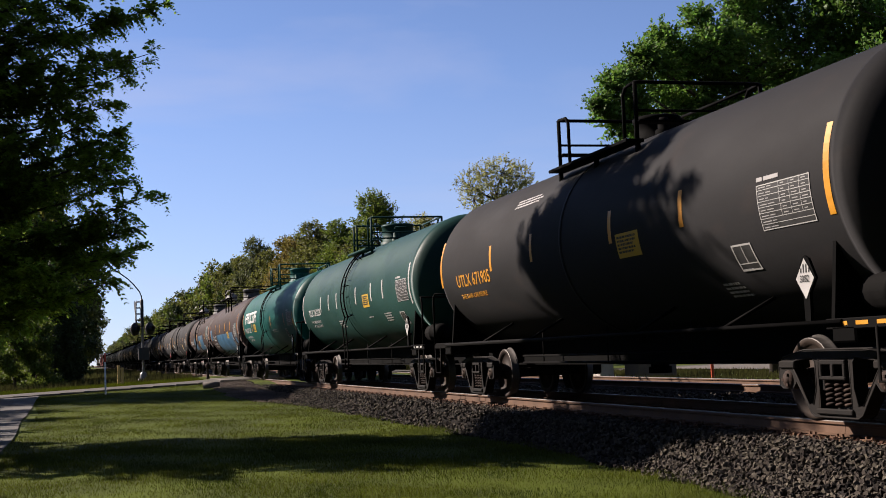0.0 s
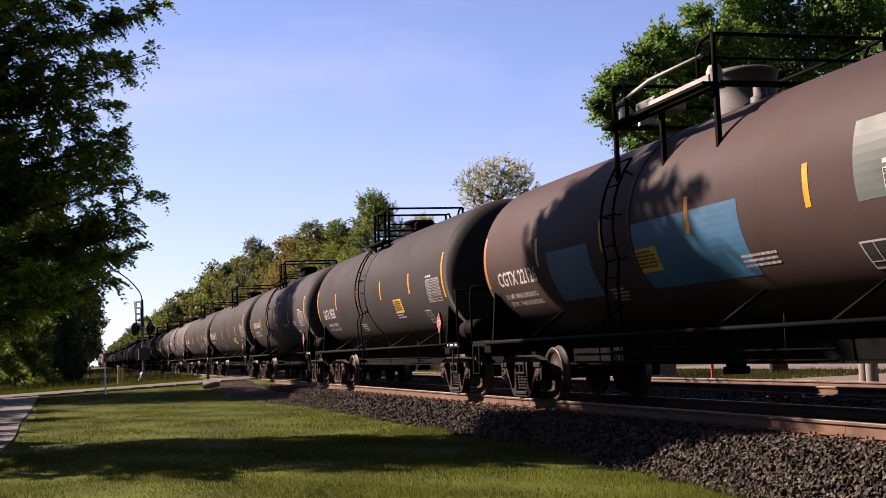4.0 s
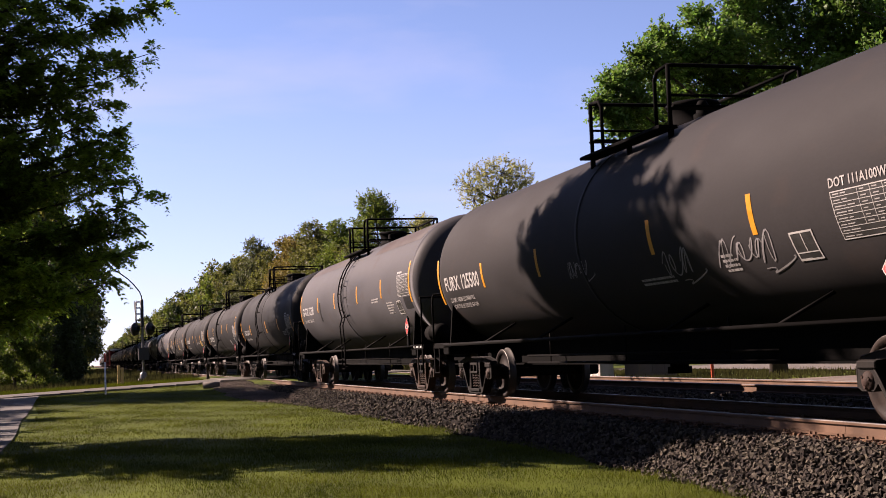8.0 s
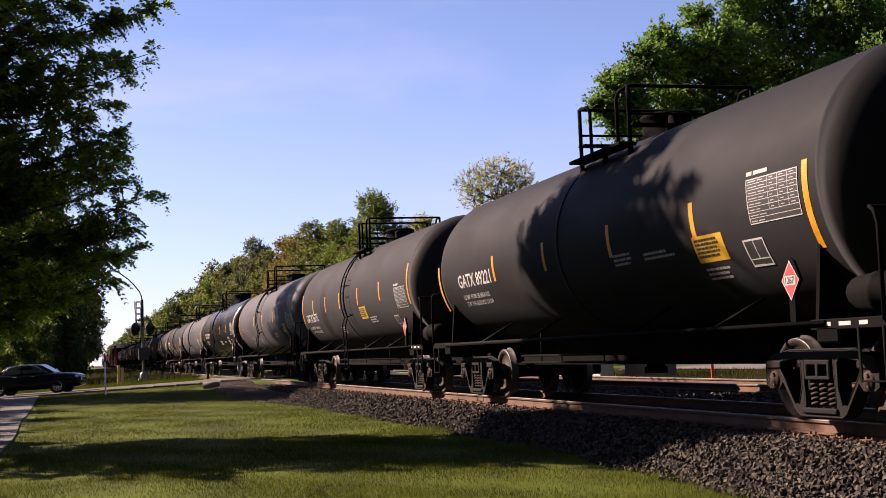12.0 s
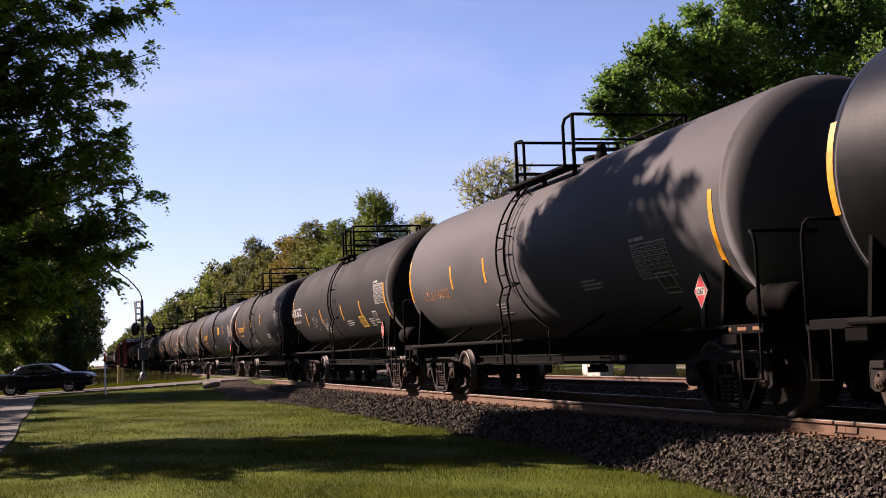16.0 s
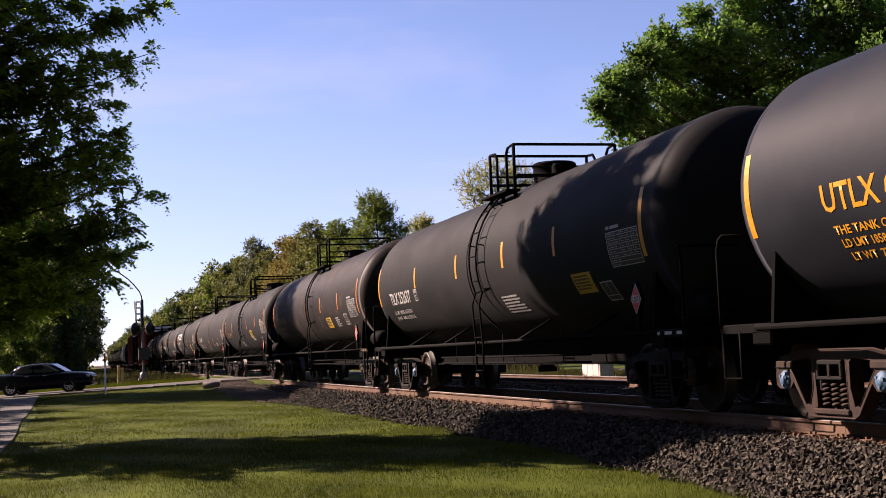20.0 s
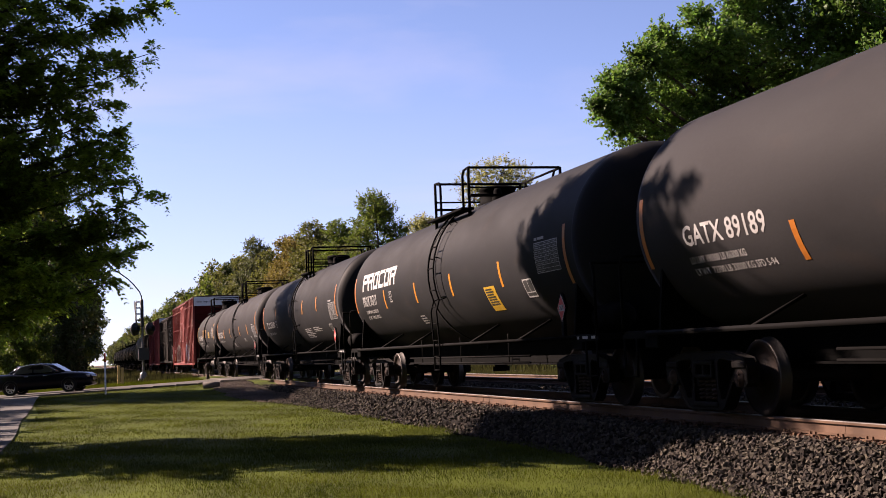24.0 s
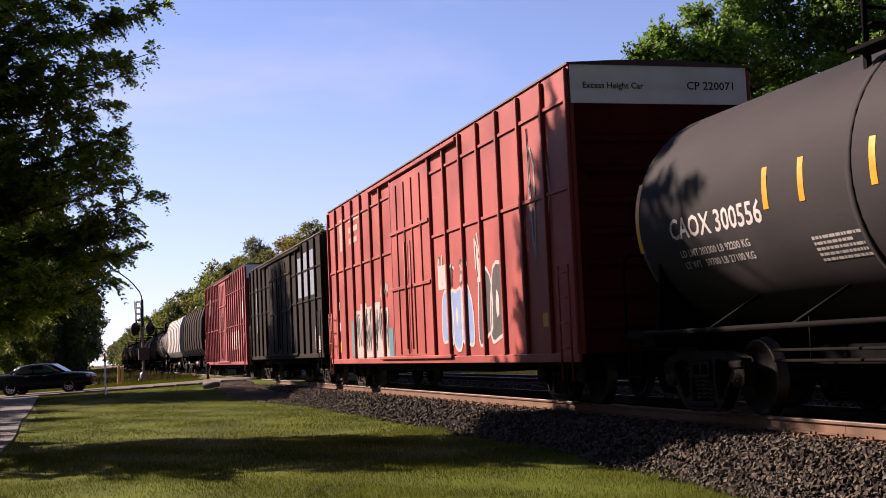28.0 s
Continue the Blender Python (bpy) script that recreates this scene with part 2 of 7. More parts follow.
M_PATH = material("pale worn path concrete", (0.051, 0.0468, 0.042), 0.9, 0, 0.25, 1.2, 50, 0.3, spots=0.25, spot_color=(0.036, 0.0324, 0.0282))
ROAD_Y0, ROAD_Y1 = 59.0, 66.5
thing("road", "pale worn road climbing to the level crossing", "road", kind="structure",
      data=sheet("road", spread([(-220, -20, 20), (-20, 30, 1.2), (30, 220, 20)]), spread([(ROAD_Y0, ROAD_Y1, 1.5)]), lambda x, y: (road_height(x) if abs(x) < 60 else -0.7) + 0.03, M_ASPHALT))
kerb = Geo()
for x in range(-24, 7):
    z = road_height(x + 0.5)
    kerb.box(x, x + 0.985, ROAD_Y0 - 0.35, ROAD_Y0 - 0.003, z - 0.25, z + 0.06, 0.02)
thing("kerb", "pale concrete kerb along the road edge", "kerb", kind="structure", data=kerb.mesh("kerb", M_CONCRETE))
path_mesh = (sheet("footpath", spread([(-3.6, -1.47, 0.36)]), spread([(-12, 58.6, 1.0)]), lambda x, y: ground_height(x, y) + 0.035, M_PATH))
for v in path_mesh.vertices:
    v.co.x -= 0.28 * smooth(28, 40, v.co.y) + 0.1 * smooth(42, 58, v.co.y)
thing("footpath", "pale worn concrete footpath beside the lawn", "path", kind="structure", data=path_mesh)
thing("side_road", "pale concrete side road beyond the tracks", "road", kind="structure",
      data=sheet("side_road", spread([(27.5, 36.0, 1.7)]), spread([(-60, 59, 6)]), lambda x, y: -0.42, M_CONCRETE))

thing("gravel_yard", "pale dusty gravel yard beyond the tracks", "yard", kind="structure",
      data=sheet("gravel_yard", spread([(18.8, 27.5, 0.9)]), spread([(-20, 36.5, 1.6)]), lambda x, y: max(ground_height(x, y), -0.5) + 0.03, M_GRAVEL))

# ---- track ----
RAIL = [(0.0, -0.155), (0.07, -0.155), (0.07, -0.142), (0.016, -0.128), (0.010, -0.06), (0.012, -0.042), (0.036, -0.034), (0.036, -0.008), (0.028, 0.0)]
RAIL = RAIL[1:] + [(-x, z) for x, z in reversed(RAIL[1:])]


def rail_mesh(y0, y1):
    g = Geo()
    g.plate(RAIL, "y", y0, y1)
    me = g.mesh("rail", [M_RAIL, M_RAILTOP])
    for p in me.polygons:
        if p.normal.z > 0.6 and p.center.z > -0.02:
            p.material_index = 1
    return me


def build_track(cx, label, y_end, tie_from, tie_to):
    track = thing("railway_track", label, "track", kind="structure")
    lengths = spread([(-12, 60, 24), (60, y_end, (y_end - 60) / 3)])
    for side in (-1, 1):
        for a, b in zip(lengths, lengths[1:]):
            r = part("rail", rail_mesh(a, b - 0.006), None, track, at=pose(cx + side * (GAUGE / 2 + 0.037), 0, 0))
    tie = Geo().box(-1.3, 1.3, -0.115, 0.115, -0.36, -0.175, 0.012).mesh("sleeper", M_TIE)
    plate_mesh = Geo().box(-0.18, 0.18, -0.09, 0.09, -0.176, -0.155, 0.004)
    for sx in (-0.12, 0.11):
        for sy in (-0.05, 0.05):
            plate_mesh.box(sx - 0.012, sx + 0.012, sy - 0.012, sy + 0.012, -0.157, -0.125)
    plate_mesh = plate_mesh.mesh("tie_plate", M_RAIL)
    y = tie_from
    while y < tie_to:
        t = part("sleeper", tie, None, track, at=pose(cx + random.uniform(-0.03, 0.03), y, 0, 0, 0, random.uniform(-1, 1)))
        for side in (-1, 1):
            if y < 40 and cx < 10:
                part("tie_plate", plate_mesh, None, track, at=pose(cx + side * (GAUGE / 2 + 0.03), y, 0))
        y += 0.53
    return track


build_track(TRACK_X, "rusty steel rails on timber sleepers in ballast", 1400, 4.0, 58.5)
build_track(13.65, "second pair of rusty rails behind the train", 1400, 18.0, 58.5)


def bed_height(x, y=20.0):
    k = 0.40 + 0.44 * smooth(9, 19, y) if x < TRACK_X else 0.4
    d = min(abs(x - TRACK_X), abs(x - 13.65)) if not TRACK_X < x < 13.65 else 0
    return -0.20 if d < 1.55 else -0.20 - (d - 1.55) * k


bed_x = [5.6, 6.0, 6.2, 6.4, 6.6, 6.8, 7.05, 7.6, TRACK_X, 11.1, 13.65, 14.7, 15.2, 15.6, 16.2, 16.6]
thing("ballast_bed", "near black bed under both tracks, with the shade between stones in its colour", "ballast", kind="structure",
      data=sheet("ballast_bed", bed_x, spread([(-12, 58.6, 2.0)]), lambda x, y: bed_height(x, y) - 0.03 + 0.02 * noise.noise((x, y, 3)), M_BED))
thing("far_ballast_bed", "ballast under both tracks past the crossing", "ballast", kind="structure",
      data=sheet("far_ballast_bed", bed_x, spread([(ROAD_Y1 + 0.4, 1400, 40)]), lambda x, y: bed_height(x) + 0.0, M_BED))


def rock(rng, size):
    """Eight to ten corners of a broken stone, as a hull of two twisted squares and tips."""
    vs = []
    for z, r in ((-0.5, 0.75), (0.45, 0.65)):
        o = rng.uniform(0, 1.5)
        for k in range(4):
            a = o + k * math.pi / 2 + rng.uniform(-0.35, 0.35)
            q = r * rng.uniform(0.75, 1.15)
            vs.append([q * math.cos(a), q * math.sin(a) * 0.85, z * rng.uniform(0.6, 1.2)])
    vs = np.array(vs) * size
    fs = [(3, 2, 1, 0), (4, 5, 6, 7)] + [(k, (k + 1) % 4, 4 + (k + 1) % 4, 4 + k) for k in range(4)]
    return vs, fs


def spin(rng):
    return np.array(Euler((rng.uniform(0, 6.3), rng.uniform(0, 6.3), rng.uniform(0, 6.3))).to_matrix())


def ballast():
    rng = random.Random(5)
    kinds = [rock(rng, 1.0) for _ in range(14)]
    verts, faces, n, rusty = [], [], 0, []

    def lay(x0, x1, y0, y1, count, s0, s1):
        nonlocal n
        for _ in range(count):
            x, y = rng.uniform(x0, x1), rng.uniform(y0, y1)
            edge = 5.85 + min(0.62, 0.07 * max(0, y - 9)) + 0.18 * noise.noise((y * 0.7, 0, 0)) + 0.12 * noise.noise((y * 3, 5, 0)) - 1.3 * smooth(38, 48, y)
            if x < edge or abs(x - 7.86) < 0.085 or abs(x - 9.36) < 0.085:
                continue
            vs, fs = kinds[rng.randrange(14)]
            s = rng.uniform(s0, s1)
            z = max(bed_height(x, y), ground_height(x, y) if x < 7 else -0.5) + rng.uniform(-0.02, 0.03)
            verts.append(vs @ spin(rng).T * s + np.array([x, y, z]))
            faces.extend([tuple(i + n for i in f) for f in fs])
            near_rail = min(abs(x - 7.8), abs(x - 9.4))
            rusty.extend([2 if x < 6.9 and y > 41 + 3 * rng.random() else 1 if near_rail < 0.15 + 0.35 * rng.random() ** 2 else 0] * len(fs))
            n += 8

    lay(5.7, 7.9, 8.5, 22, 25000, 0.026, 0.05)
    lay(5.0, 7.9, 22, 58, 25000, 0.028, 0.054)
    lay(7.9, 9.4, 8.5, 40, 5000, 0.03, 0.055)
    lay(9.4, 16.0, 14, 58, 9000, 0.04, 0.07)
    me = mesh_of("ballast_stones", np.concatenate(verts).tolist(), faces, [M_STONE, M_STONE_RUST, M_GRAVEL], index=rusty)
    heap = thing("ballast_stones", "loose grey and brown crushed stone ballast", "ballast", kind="stuff", data=me)

    # the nearest stones lie loose on top, each one by itself
    shapes = []
    for vs, fs in kinds:
        shapes.append(mesh_of("stone", (vs * 0.037).tolist(), fs, M_STONE1))
    for k in range(300):
        x, y = rng.uniform(6.05, 7.6), 9.6 + 4.2 * rng.random() ** 1.3
        if x < 5.95 + 0.07 * (y - 9):
            continue
        z = max(bed_height(x, y), -0.585) + rng.uniform(0.012, 0.04)
        st = part("stone", shapes[k % 14], None, heap, at=pose(x, y, z, rng.uniform(0, 360), rng.uniform(0, 360), rng.uniform(0, 360)))


ballast()

# Crossing panels between and beside the rails.
crossing = thing("level_crossing", "worn timber and concrete road crossing panels", "level crossing", kind="structure")
for cx in (TRACK_X, 13.65):
    for a, b in ((cx - 2.2, cx - 0.80), (cx - 0.64, cx - 0.02), (cx + 0.02, cx + 0.64), (cx + 0.80, cx + 2.2)):
        for k in range(4):
            y = ROAD_Y0 - 0.5 + k * 2.4
            part("crossing_panel", Geo().box(a, b, y, y + 2.37, -0.3, -0.012, 0.01), M_CONCRETE, crossing)


# ---- rolling stock ----
def wheel_meshes():
    r = 0.457
    g = Geo().lathe([(0.0, -0.095), (0.11, -0.095), (0.13, -0.02), (0.30, 0.0), (0.375, -0.03), (0.40, -0.062), (r - 0.012, -0.067), (r, -0.055), (r, 0.045), (r + 0.028, 0.055),
                     (r + 0.028, 0.07), (0.40, 0.07), (0.37, 0.035), (0.13, 0.04), (0.11, 0.095), (0.0, 0.095)], "x", 32)
    me = g.mesh("wheel", [M_WHEEL, M_TREAD])
    for p in me.polygons:
        c = p.center
        if math.hypot(c.y, c.z) > r - 0.02:
            p.material_index = 1
    axle = Geo().lathe([(0.0, -1.06), (0.075, -1.06), (0.075, -0.9), (0.095, -0.6), (0.085, 0), (0.095, 0.6), (0.075, 0.9), (0.075, 1.06), (0.0, 1.06)], "x", 12).mesh("wheelset", M_IRON)
    cap = Geo().lathe([(0.0, -0.08), (0.045, -0.08), (0.05, -0.07), (0.085, -0.065), (0.098, -0.05), (0.11, -0.03), (0.11, 0.1), (0.0, 0.1)], "x", 16)
    for k in range(3):
        a = k * 2.094
        cap.box(-0.085, -0.06, 0.062 * math.cos(a) - 0.014, 0.062 * math.cos(a) + 0.014, 0.062 * math.sin(a) - 0.014, 0.062 * math.sin(a) + 0.014)
    return me, axle, cap


WHEEL, AXLE, CAP_GEO = wheel_meshes()
CAP = CAP_GEO.mesh("bearing_cap", M_RUSTIRON)
M_CAPBLUE = paint("blue bearing paint", (0.03542, 0.07675, 0.1299))
CAP_BLUE = CAP_GEO.mesh("bearing_cap", M_CAPBLUE)


def side_frame_mesh(mat):
    """A cast truck side frame: arched top, two windows, deep middle with the spring opening."""
    outer = [(-1.07, 0.40), (-1.07, 0.60), (-0.98, 0.70), (-0.55, 0.78), (0.55, 0.78), (0.98, 0.70), (1.07, 0.60), (1.07, 0.40), (1.0, 0.36), (0.80, 0.36), (0.72, 0.44), (0.47, 0.11), (0.39, 0.07), (-0.39, 0.07), (-0.47, 0.11), (-0.72, 0.44), (-0.80, 0.36), (-1.0, 0.36)]
    holes = [[(-0.80, 0.60), (-0.72, 0.67), (-0.40, 0.70), (-0.345, 0.65), (-0.34, 0.38), (-0.41, 0.20), (-0.49, 0.20)], [(0.80, 0.60), (0.49, 0.20), (0.41, 0.20), (0.34, 0.38), (0.345, 0.65), (0.40, 0.70), (0.72, 0.67)],
             [(-0.28, 0.68), (0.28, 0.68), (0.30, 0.15), (-0.30, 0.15)]]
    bm = bmesh.new()
    for loop in [outer] + holes:
        vs = [bm.verts.new((0, y, z)) for y, z in loop]
        for i in range(len(vs)):
            bm.edges.new((vs[i], vs[(i + 1) % len(vs)]))
    bmesh.ops.triangle_fill(bm, use_beauty=True, edges=bm.edges[:])
    ex = bmesh.ops.extrude_face_region(bm, geom=bm.faces[:])
    for v in ex["geom"]:
        if isinstance(v, bmesh.types.BMVert):
            v.co.x += 0.16
    bmesh.ops.recalc_face_normals(bm, faces=bm.faces)
    g = Geo()
    bm.verts.index_update()
    g.add([v.co for v in bm.verts], [[v.index for v in f.verts] for f in bm.faces])
    bm.free()
    # cast flanges round the outline and the windows
    for x in (0.004, 0.156):
        for loop in [outer] + holes:
            g.rod([(x, y, z) for y, z in loop + loop[:1]], 0.011, 5)
        for y in (-0.885, 0.885):
            g.box(x - 0.03, x + 0.03, y - 0.16, y + 0.16, 0.58, 0.66, 0.012)
        g.box(x - 0.035, x + 0.035, -0.33, 0.33, 0.10, 0.16, 0.012)
    return g.mesh("side_frame", mat)


SIDE_FRAME = side_frame_mesh(M_IRON)
SIDE_FRAME_RUST = side_frame_mesh(M_RUSTIRON)


def coil(mat):
    g = Geo()
    pts = [(0.06 * math.cos(t * 0.9), 0.06 * math.sin(t * 0.9), 0.18 + 0.28 * t / 38) for t in range(39)]
    g.rod(pts, 0.016, 5)
    return g.mesh("spring", mat)


SPRING = coil(M_RUSTIRON)
BOLSTER_GEO = Geo().box(-1.0, 1.0, -0.17, 0.17, 0.47, 0.70, 0.03)
for sx in (-1, 1):
    lo, hi = sorted((sx * 1.0, sx * 1.13))
    for box in ((-0.24, 0.24, 0.62, 0.67), (-0.24, 0.24, 0.46, 0.50), (-0.24, -0.19, 0.49, 0.63), (-0.03, 0.03, 0.49, 0.63), (0.19, 0.24, 0.49, 0.63)):
        BOLSTER_GEO.box(lo, hi, *box, 0.01)
    for dy in (-0.26, 0.26):
        BOLSTER_GEO.box(sx * 1.02 - 0.05, sx * 1.02 + 0.05, dy - 0.04, dy + 0.04, 0.34, 0.60, 0.015)
BOLSTER = BOLSTER_GEO.lathe([(0, 0.68), (0.2, 0.68), (0.2, 0.86), (0, 0.86)], "z", 12).mesh("bolster", M_IRON)
WHEELSETS = []


def add_truck(car, y, rust=False, blue=False):
    truck = part("truck", BOLSTER, None, car, at=pose(0, y, 0))
    for side in (-1, 1):
        part("side_frame", SIDE_FRAME_RUST if rust else SIDE_FRAME, None, truck, at=pose(side * 1.02 - 0.08, 0, 0))
        for dy in (-0.17, 0.0, 0.17):
            part("spring", SPRING, None, truck, at=pose(side * 1.02, dy, 0))
    for dy in (-0.889, 0.889):
        ws = part("wheelset", AXLE, None, car, at=pose(0, y + dy, 0.457))
        for side in (-1, 1):
            part("wheel", WHEEL, None, ws, at=pose(side * 0.755, 0, 0, 0, 0, 0 if side < 0 else 180))
            part("bearing_cap", CAP_BLUE if blue else CAP, None, ws, at=pose(side * 1.06, 0, 0, 0, 0, 0 if side < 0 else 180))
        WHEELSETS.append((ws, car, y + dy))


def text_mesh(text, size, mat, width=None):
    cu = bpy.data.curves.new("lettering", "FONT")
    cu.body, cu.size, cu.resolution_u, cu.offset = text, size * 1.36, 2, size * 0.022
    ob = bpy.data.objects.new("lettering", cu)
    me = bpy.data.meshes.new_from_object(ob)
    bpy.data.objects.remove(ob)
    bpy.data.curves.remove(cu)
    me.materials.clear()
    me.materials.append(mat)
    if width and len(me.vertices):
        x = [v.co.x for v in me.vertices]
        k = width / (max(x) - min(x))
        for v in me.vertices:
            v.co.x = (v.co.x - min(x)) * k
    return me


def wrap(me, R, zc, y, z, lift=0.004):
    """Lays a flat mesh (x to the right, y up) on the near side of a barrel; its lower left corner at y, z on the side."""
    bm = bmesh.new()
    bm.from_mesh(me)
    hi = max((v.co.y for v in bm.verts), default=0)
    k = 0.09
    while k < hi:
        bmesh.ops.bisect_plane(bm, geom=bm.verts[:] + bm.edges[:] + bm.faces[:], plane_co=(0, k, 0), plane_no=(0, 1, 0))
        k += 0.09
    phi0 = math.asin(max(-0.99, min(0.99, (z - zc) / R)))
    for v in bm.verts:
        a = phi0 + v.co.y / R
        q = R + lift
        v.co = Vector((-q * math.cos(a), y - v.co.x, zc + q * math.sin(a)))
    bm.to_mesh(me)
    bm.free()
    me.update()
    return me


def rects(boxes, mat, name="stencil"):
    """Flat boxes (x, y, width, height) as one flat mesh."""
    vs, fs = [], []
    for x, y, w, h in boxes:
        n = len(vs)
        vs += [(x, y, 0), (x + w, y, 0), (x + w, y + h, 0), (x, y + h, 0)]
        fs.append((n, n + 1, n + 2, n + 3))
    return mesh_of(name, vs, fs, mat)


def bars(lines, width, h, rng, gap=1.7):
    out = []
    for i in range(lines):
        x = 0.0
        end = width * rng.uniform(0.7, 1)
        while x < end:
            w = rng.uniform(0.6, 3.2) * h
            out.append((x, -i * h * gap, min(w, end - x + 0.01), h))
            x += w + h * 0.45
    return out


def frame_rects(w, h, t):
    return [(0, 0, w, t), (0, h - t, w, t), (0, t, t, h - 2 * t), (w - t, t, t, h - 2 * t)]


# ---- lawn blades ----
def lawn():
    rng = np.random.default_rng(8)
    parts = []
    for y0, y1, n, h0, w in ((8.5, 14, 110000, 0.05, 0.006), (14, 24, 120000, 0.05, 0.008), (24, 58.3, 110000, 0.05, 0.014)):
        x = rng.uniform(-2.1, 7.0, n)
        y = rng.uniform(y0, y1, n)
        edge = 5.98 + np.minimum(0.66, 0.07 * np.maximum(0, y - 9)) + rng.normal(0, 0.13, n) - 1.3 * np.clip((y - 38) / 10, 0, 1)
        lush = np.sin(x * 1.7 + np.sin(y * 0.9)) * np.sin(y * 1.1 + x * 0.6)
        keep = (x < edge) & (x > -1.46 - 0.75 * np.clip((y - 44) / 13, 0, 1)) & ((lush + rng.uniform(-1, 1.2, n)) > -0.55)
        x, y, lush = x[keep], y[keep], lush[keep]
        n = len(x)
        near_edge = np.exp(-((edge[keep] - x) / 0.35) ** 2)
        h = h0 * (0.55 + 0.5 * rng.random(n)) * (1 + 0.25 * lush) * (1 + 0.9 * near_edge * rng.random(n))
        z = np.array([ground_height(float(a), float(b)) for a, b in zip(x, y)]) - 0.005
        a = rng.uniform(0, 6.28, n)
        d = np.stack([np.cos(a), np.sin(a)], 1) * (w * 0.5)
        lean = rng.normal(0, 0.35, (n, 2)) * h[:, None]
        v = np.empty((n, 3, 3))
        v[:, 0, 0], v[:, 0, 1], v[:, 0, 2] = x - d[:, 0], y - d[:, 1], z
        v[:, 1, 0], v[:, 1, 1], v[:, 1, 2] = x + d[:, 0], y + d[:, 1], z
        v[:, 2, 0], v[:, 2, 1], v[:, 2, 2] = x + lean[:, 0], y + lean[:, 1], z + h
        parts.append(v.reshape(-1, 3))
    n = 26000
    x, y = rng.uniform(-9.0, 6.0, n), rng.uniform(66.8, 76.0, n)
    h = rng.uniform(0.08, 0.2, n)
    z = np.array([ground_height(float(a), float(b)) for a, b in zip(x, y)]) - 0.005
    lean = rng.normal(0, 0.3, (n, 2)) * h[:, None]
    parts.append(np.stack([np.stack([x - 0.012, y, z], 1), np.stack([x + 0.012, y, z], 1), np.stack([x + lean[:, 0], y + lean[:, 1], z + h], 1)], 1).reshape(-1, 3))
    v = np.concatenate(parts)
    me = mesh_of("lawn_grass", v.tolist(), np.arange(len(v)).reshape(-1, 3).tolist(), M_BLADE)
    thing("lawn_grass", "short sunlit green lawn grass", "grass", kind="stuff", data=me)


lawn()


def tank_paint(name, color, rough=0.7, rust=0.10, lite=None):
    return material(name, color, rough, 0, 0.22, 0.9, 30, 0.06, second=lite, spots=rust, spot_color=(0.042, 0.028, 0.022), spec=0.1 if rough < 0.4 else 0.06, stretch=(1, 0.5, 1))


T_BLACK = tank_paint("weathered black tank paint", (0.0087, 0.0089, 0.0098))
T_GREY = tank_paint("faded grey black tank paint", (0.0175, 0.0168, 0.0176), 0.75, 0.15)
T_MID = tank_paint("dull charcoal tank paint", (0.0122, 0.012, 0.0126), 0.75, 0.12)
T_DUST = tank_paint("dusty grey tank paint", (0.0208, 0.0203, 0.0216), 0.75, 0.2)
# The blue in this base colour stands in for reflected sky.
T_SATIN = tank_paint("satin blue black tank paint", (0.0108, 0.012, 0.0155), 0.5, 0.05)
T_PALE = tank_paint("pale dusty grey tank paint", (0.044, 0.0435, 0.0475), 0.65, 0.3)
T_GLOSS = tank_paint("glossy black tank paint", (0.0026, 0.0029, 0.0036), 0.36, 0.05)
T_BROWN = tank_paint("brown grey oxidised tank paint", (0.02976, 0.02031, 0.01884), 0.65, 0.3)
T_RUSTY = tank_paint("rust stained black tank paint", (0.01192, 0.009446, 0.008914), 0.6, 0.8)
T_RUSTTOP = tank_paint("rust stained grey tank top", (0.04464, 0.03168, 0.02736), 0.7, 0.6, (0.075, 0.07, 0.07))
T_GREEN = tank_paint("sea green tank paint", (0.0038, 0.05, 0.0435), 0.5, 0.05)
T_TEAL = tank_paint("dull dark green tank paint", (0.00972, 0.03456, 0.03024), 0.5, 0.06)
M_BLUE = material("bright blue paint patches", (0.01063, 0.05904, 0.1122), 0.55, 0, 0.2, 1.5, 30, 0.05)
M_SEA = material("grey green patch paint", (0.03542, 0.05018, 0.04605), 0.6, 0, 0.2, 2, 30, 0.05)
M_PLATE = paint("black stencil panel", (0.01181, 0.01181, 0.01181))
M_GRAF = paint("thin white spray paint", (0.144, 0.1404, 0.144))
M_DULL = paint("dull faded orange stencil paint", (0.108, 0.0468, 0.018))
FAINT = paint("faded grey stencil paint", (0.2088, 0.2016, 0.198))
M_AMBER = paint("amber reflective tape", (0.35, 0.135, 0.008), 0.45)
M_DOME = material("grimy grey manway paint", (0.05, 0.05, 0.048), 0.7, 0, 0.35, 2, 30, 0.1)
M_VALVE = material("chalky white valve paint", (0.19, 0.185, 0.175), 0.7, 0, 0.3, 3, 30, 0.1)
M_LOGO = paint("crisp white block paint", (0.366, 0.3542, 0.3424))


def barrel(mat, R, half, head, rim):
    g = Geo()
    prof = [(0.0, -half - head)]
    for k in range(1, 9):
        a = k / 8 * math.pi / 2
        prof.append(((R - rim) * math.sin(a), -half - head * math.cos(a)))
    prof += [(R, -half), (R, -half + 0.05)]
    for k in range(1, 6):
        prof.append((R, -half + 2 * half * k / 6))
    prof += [(R, half - 0.05), (R, half)]
    for k in range(8, 0, -1):
        a = k / 8 * math.pi / 2
        prof.append(((R - rim) * math.sin(a), half + head * math.cos(a)))
    prof.append((0.0, half + head))
    g.lathe(prof, "y", 56)
    return g.mesh("tank", mat)


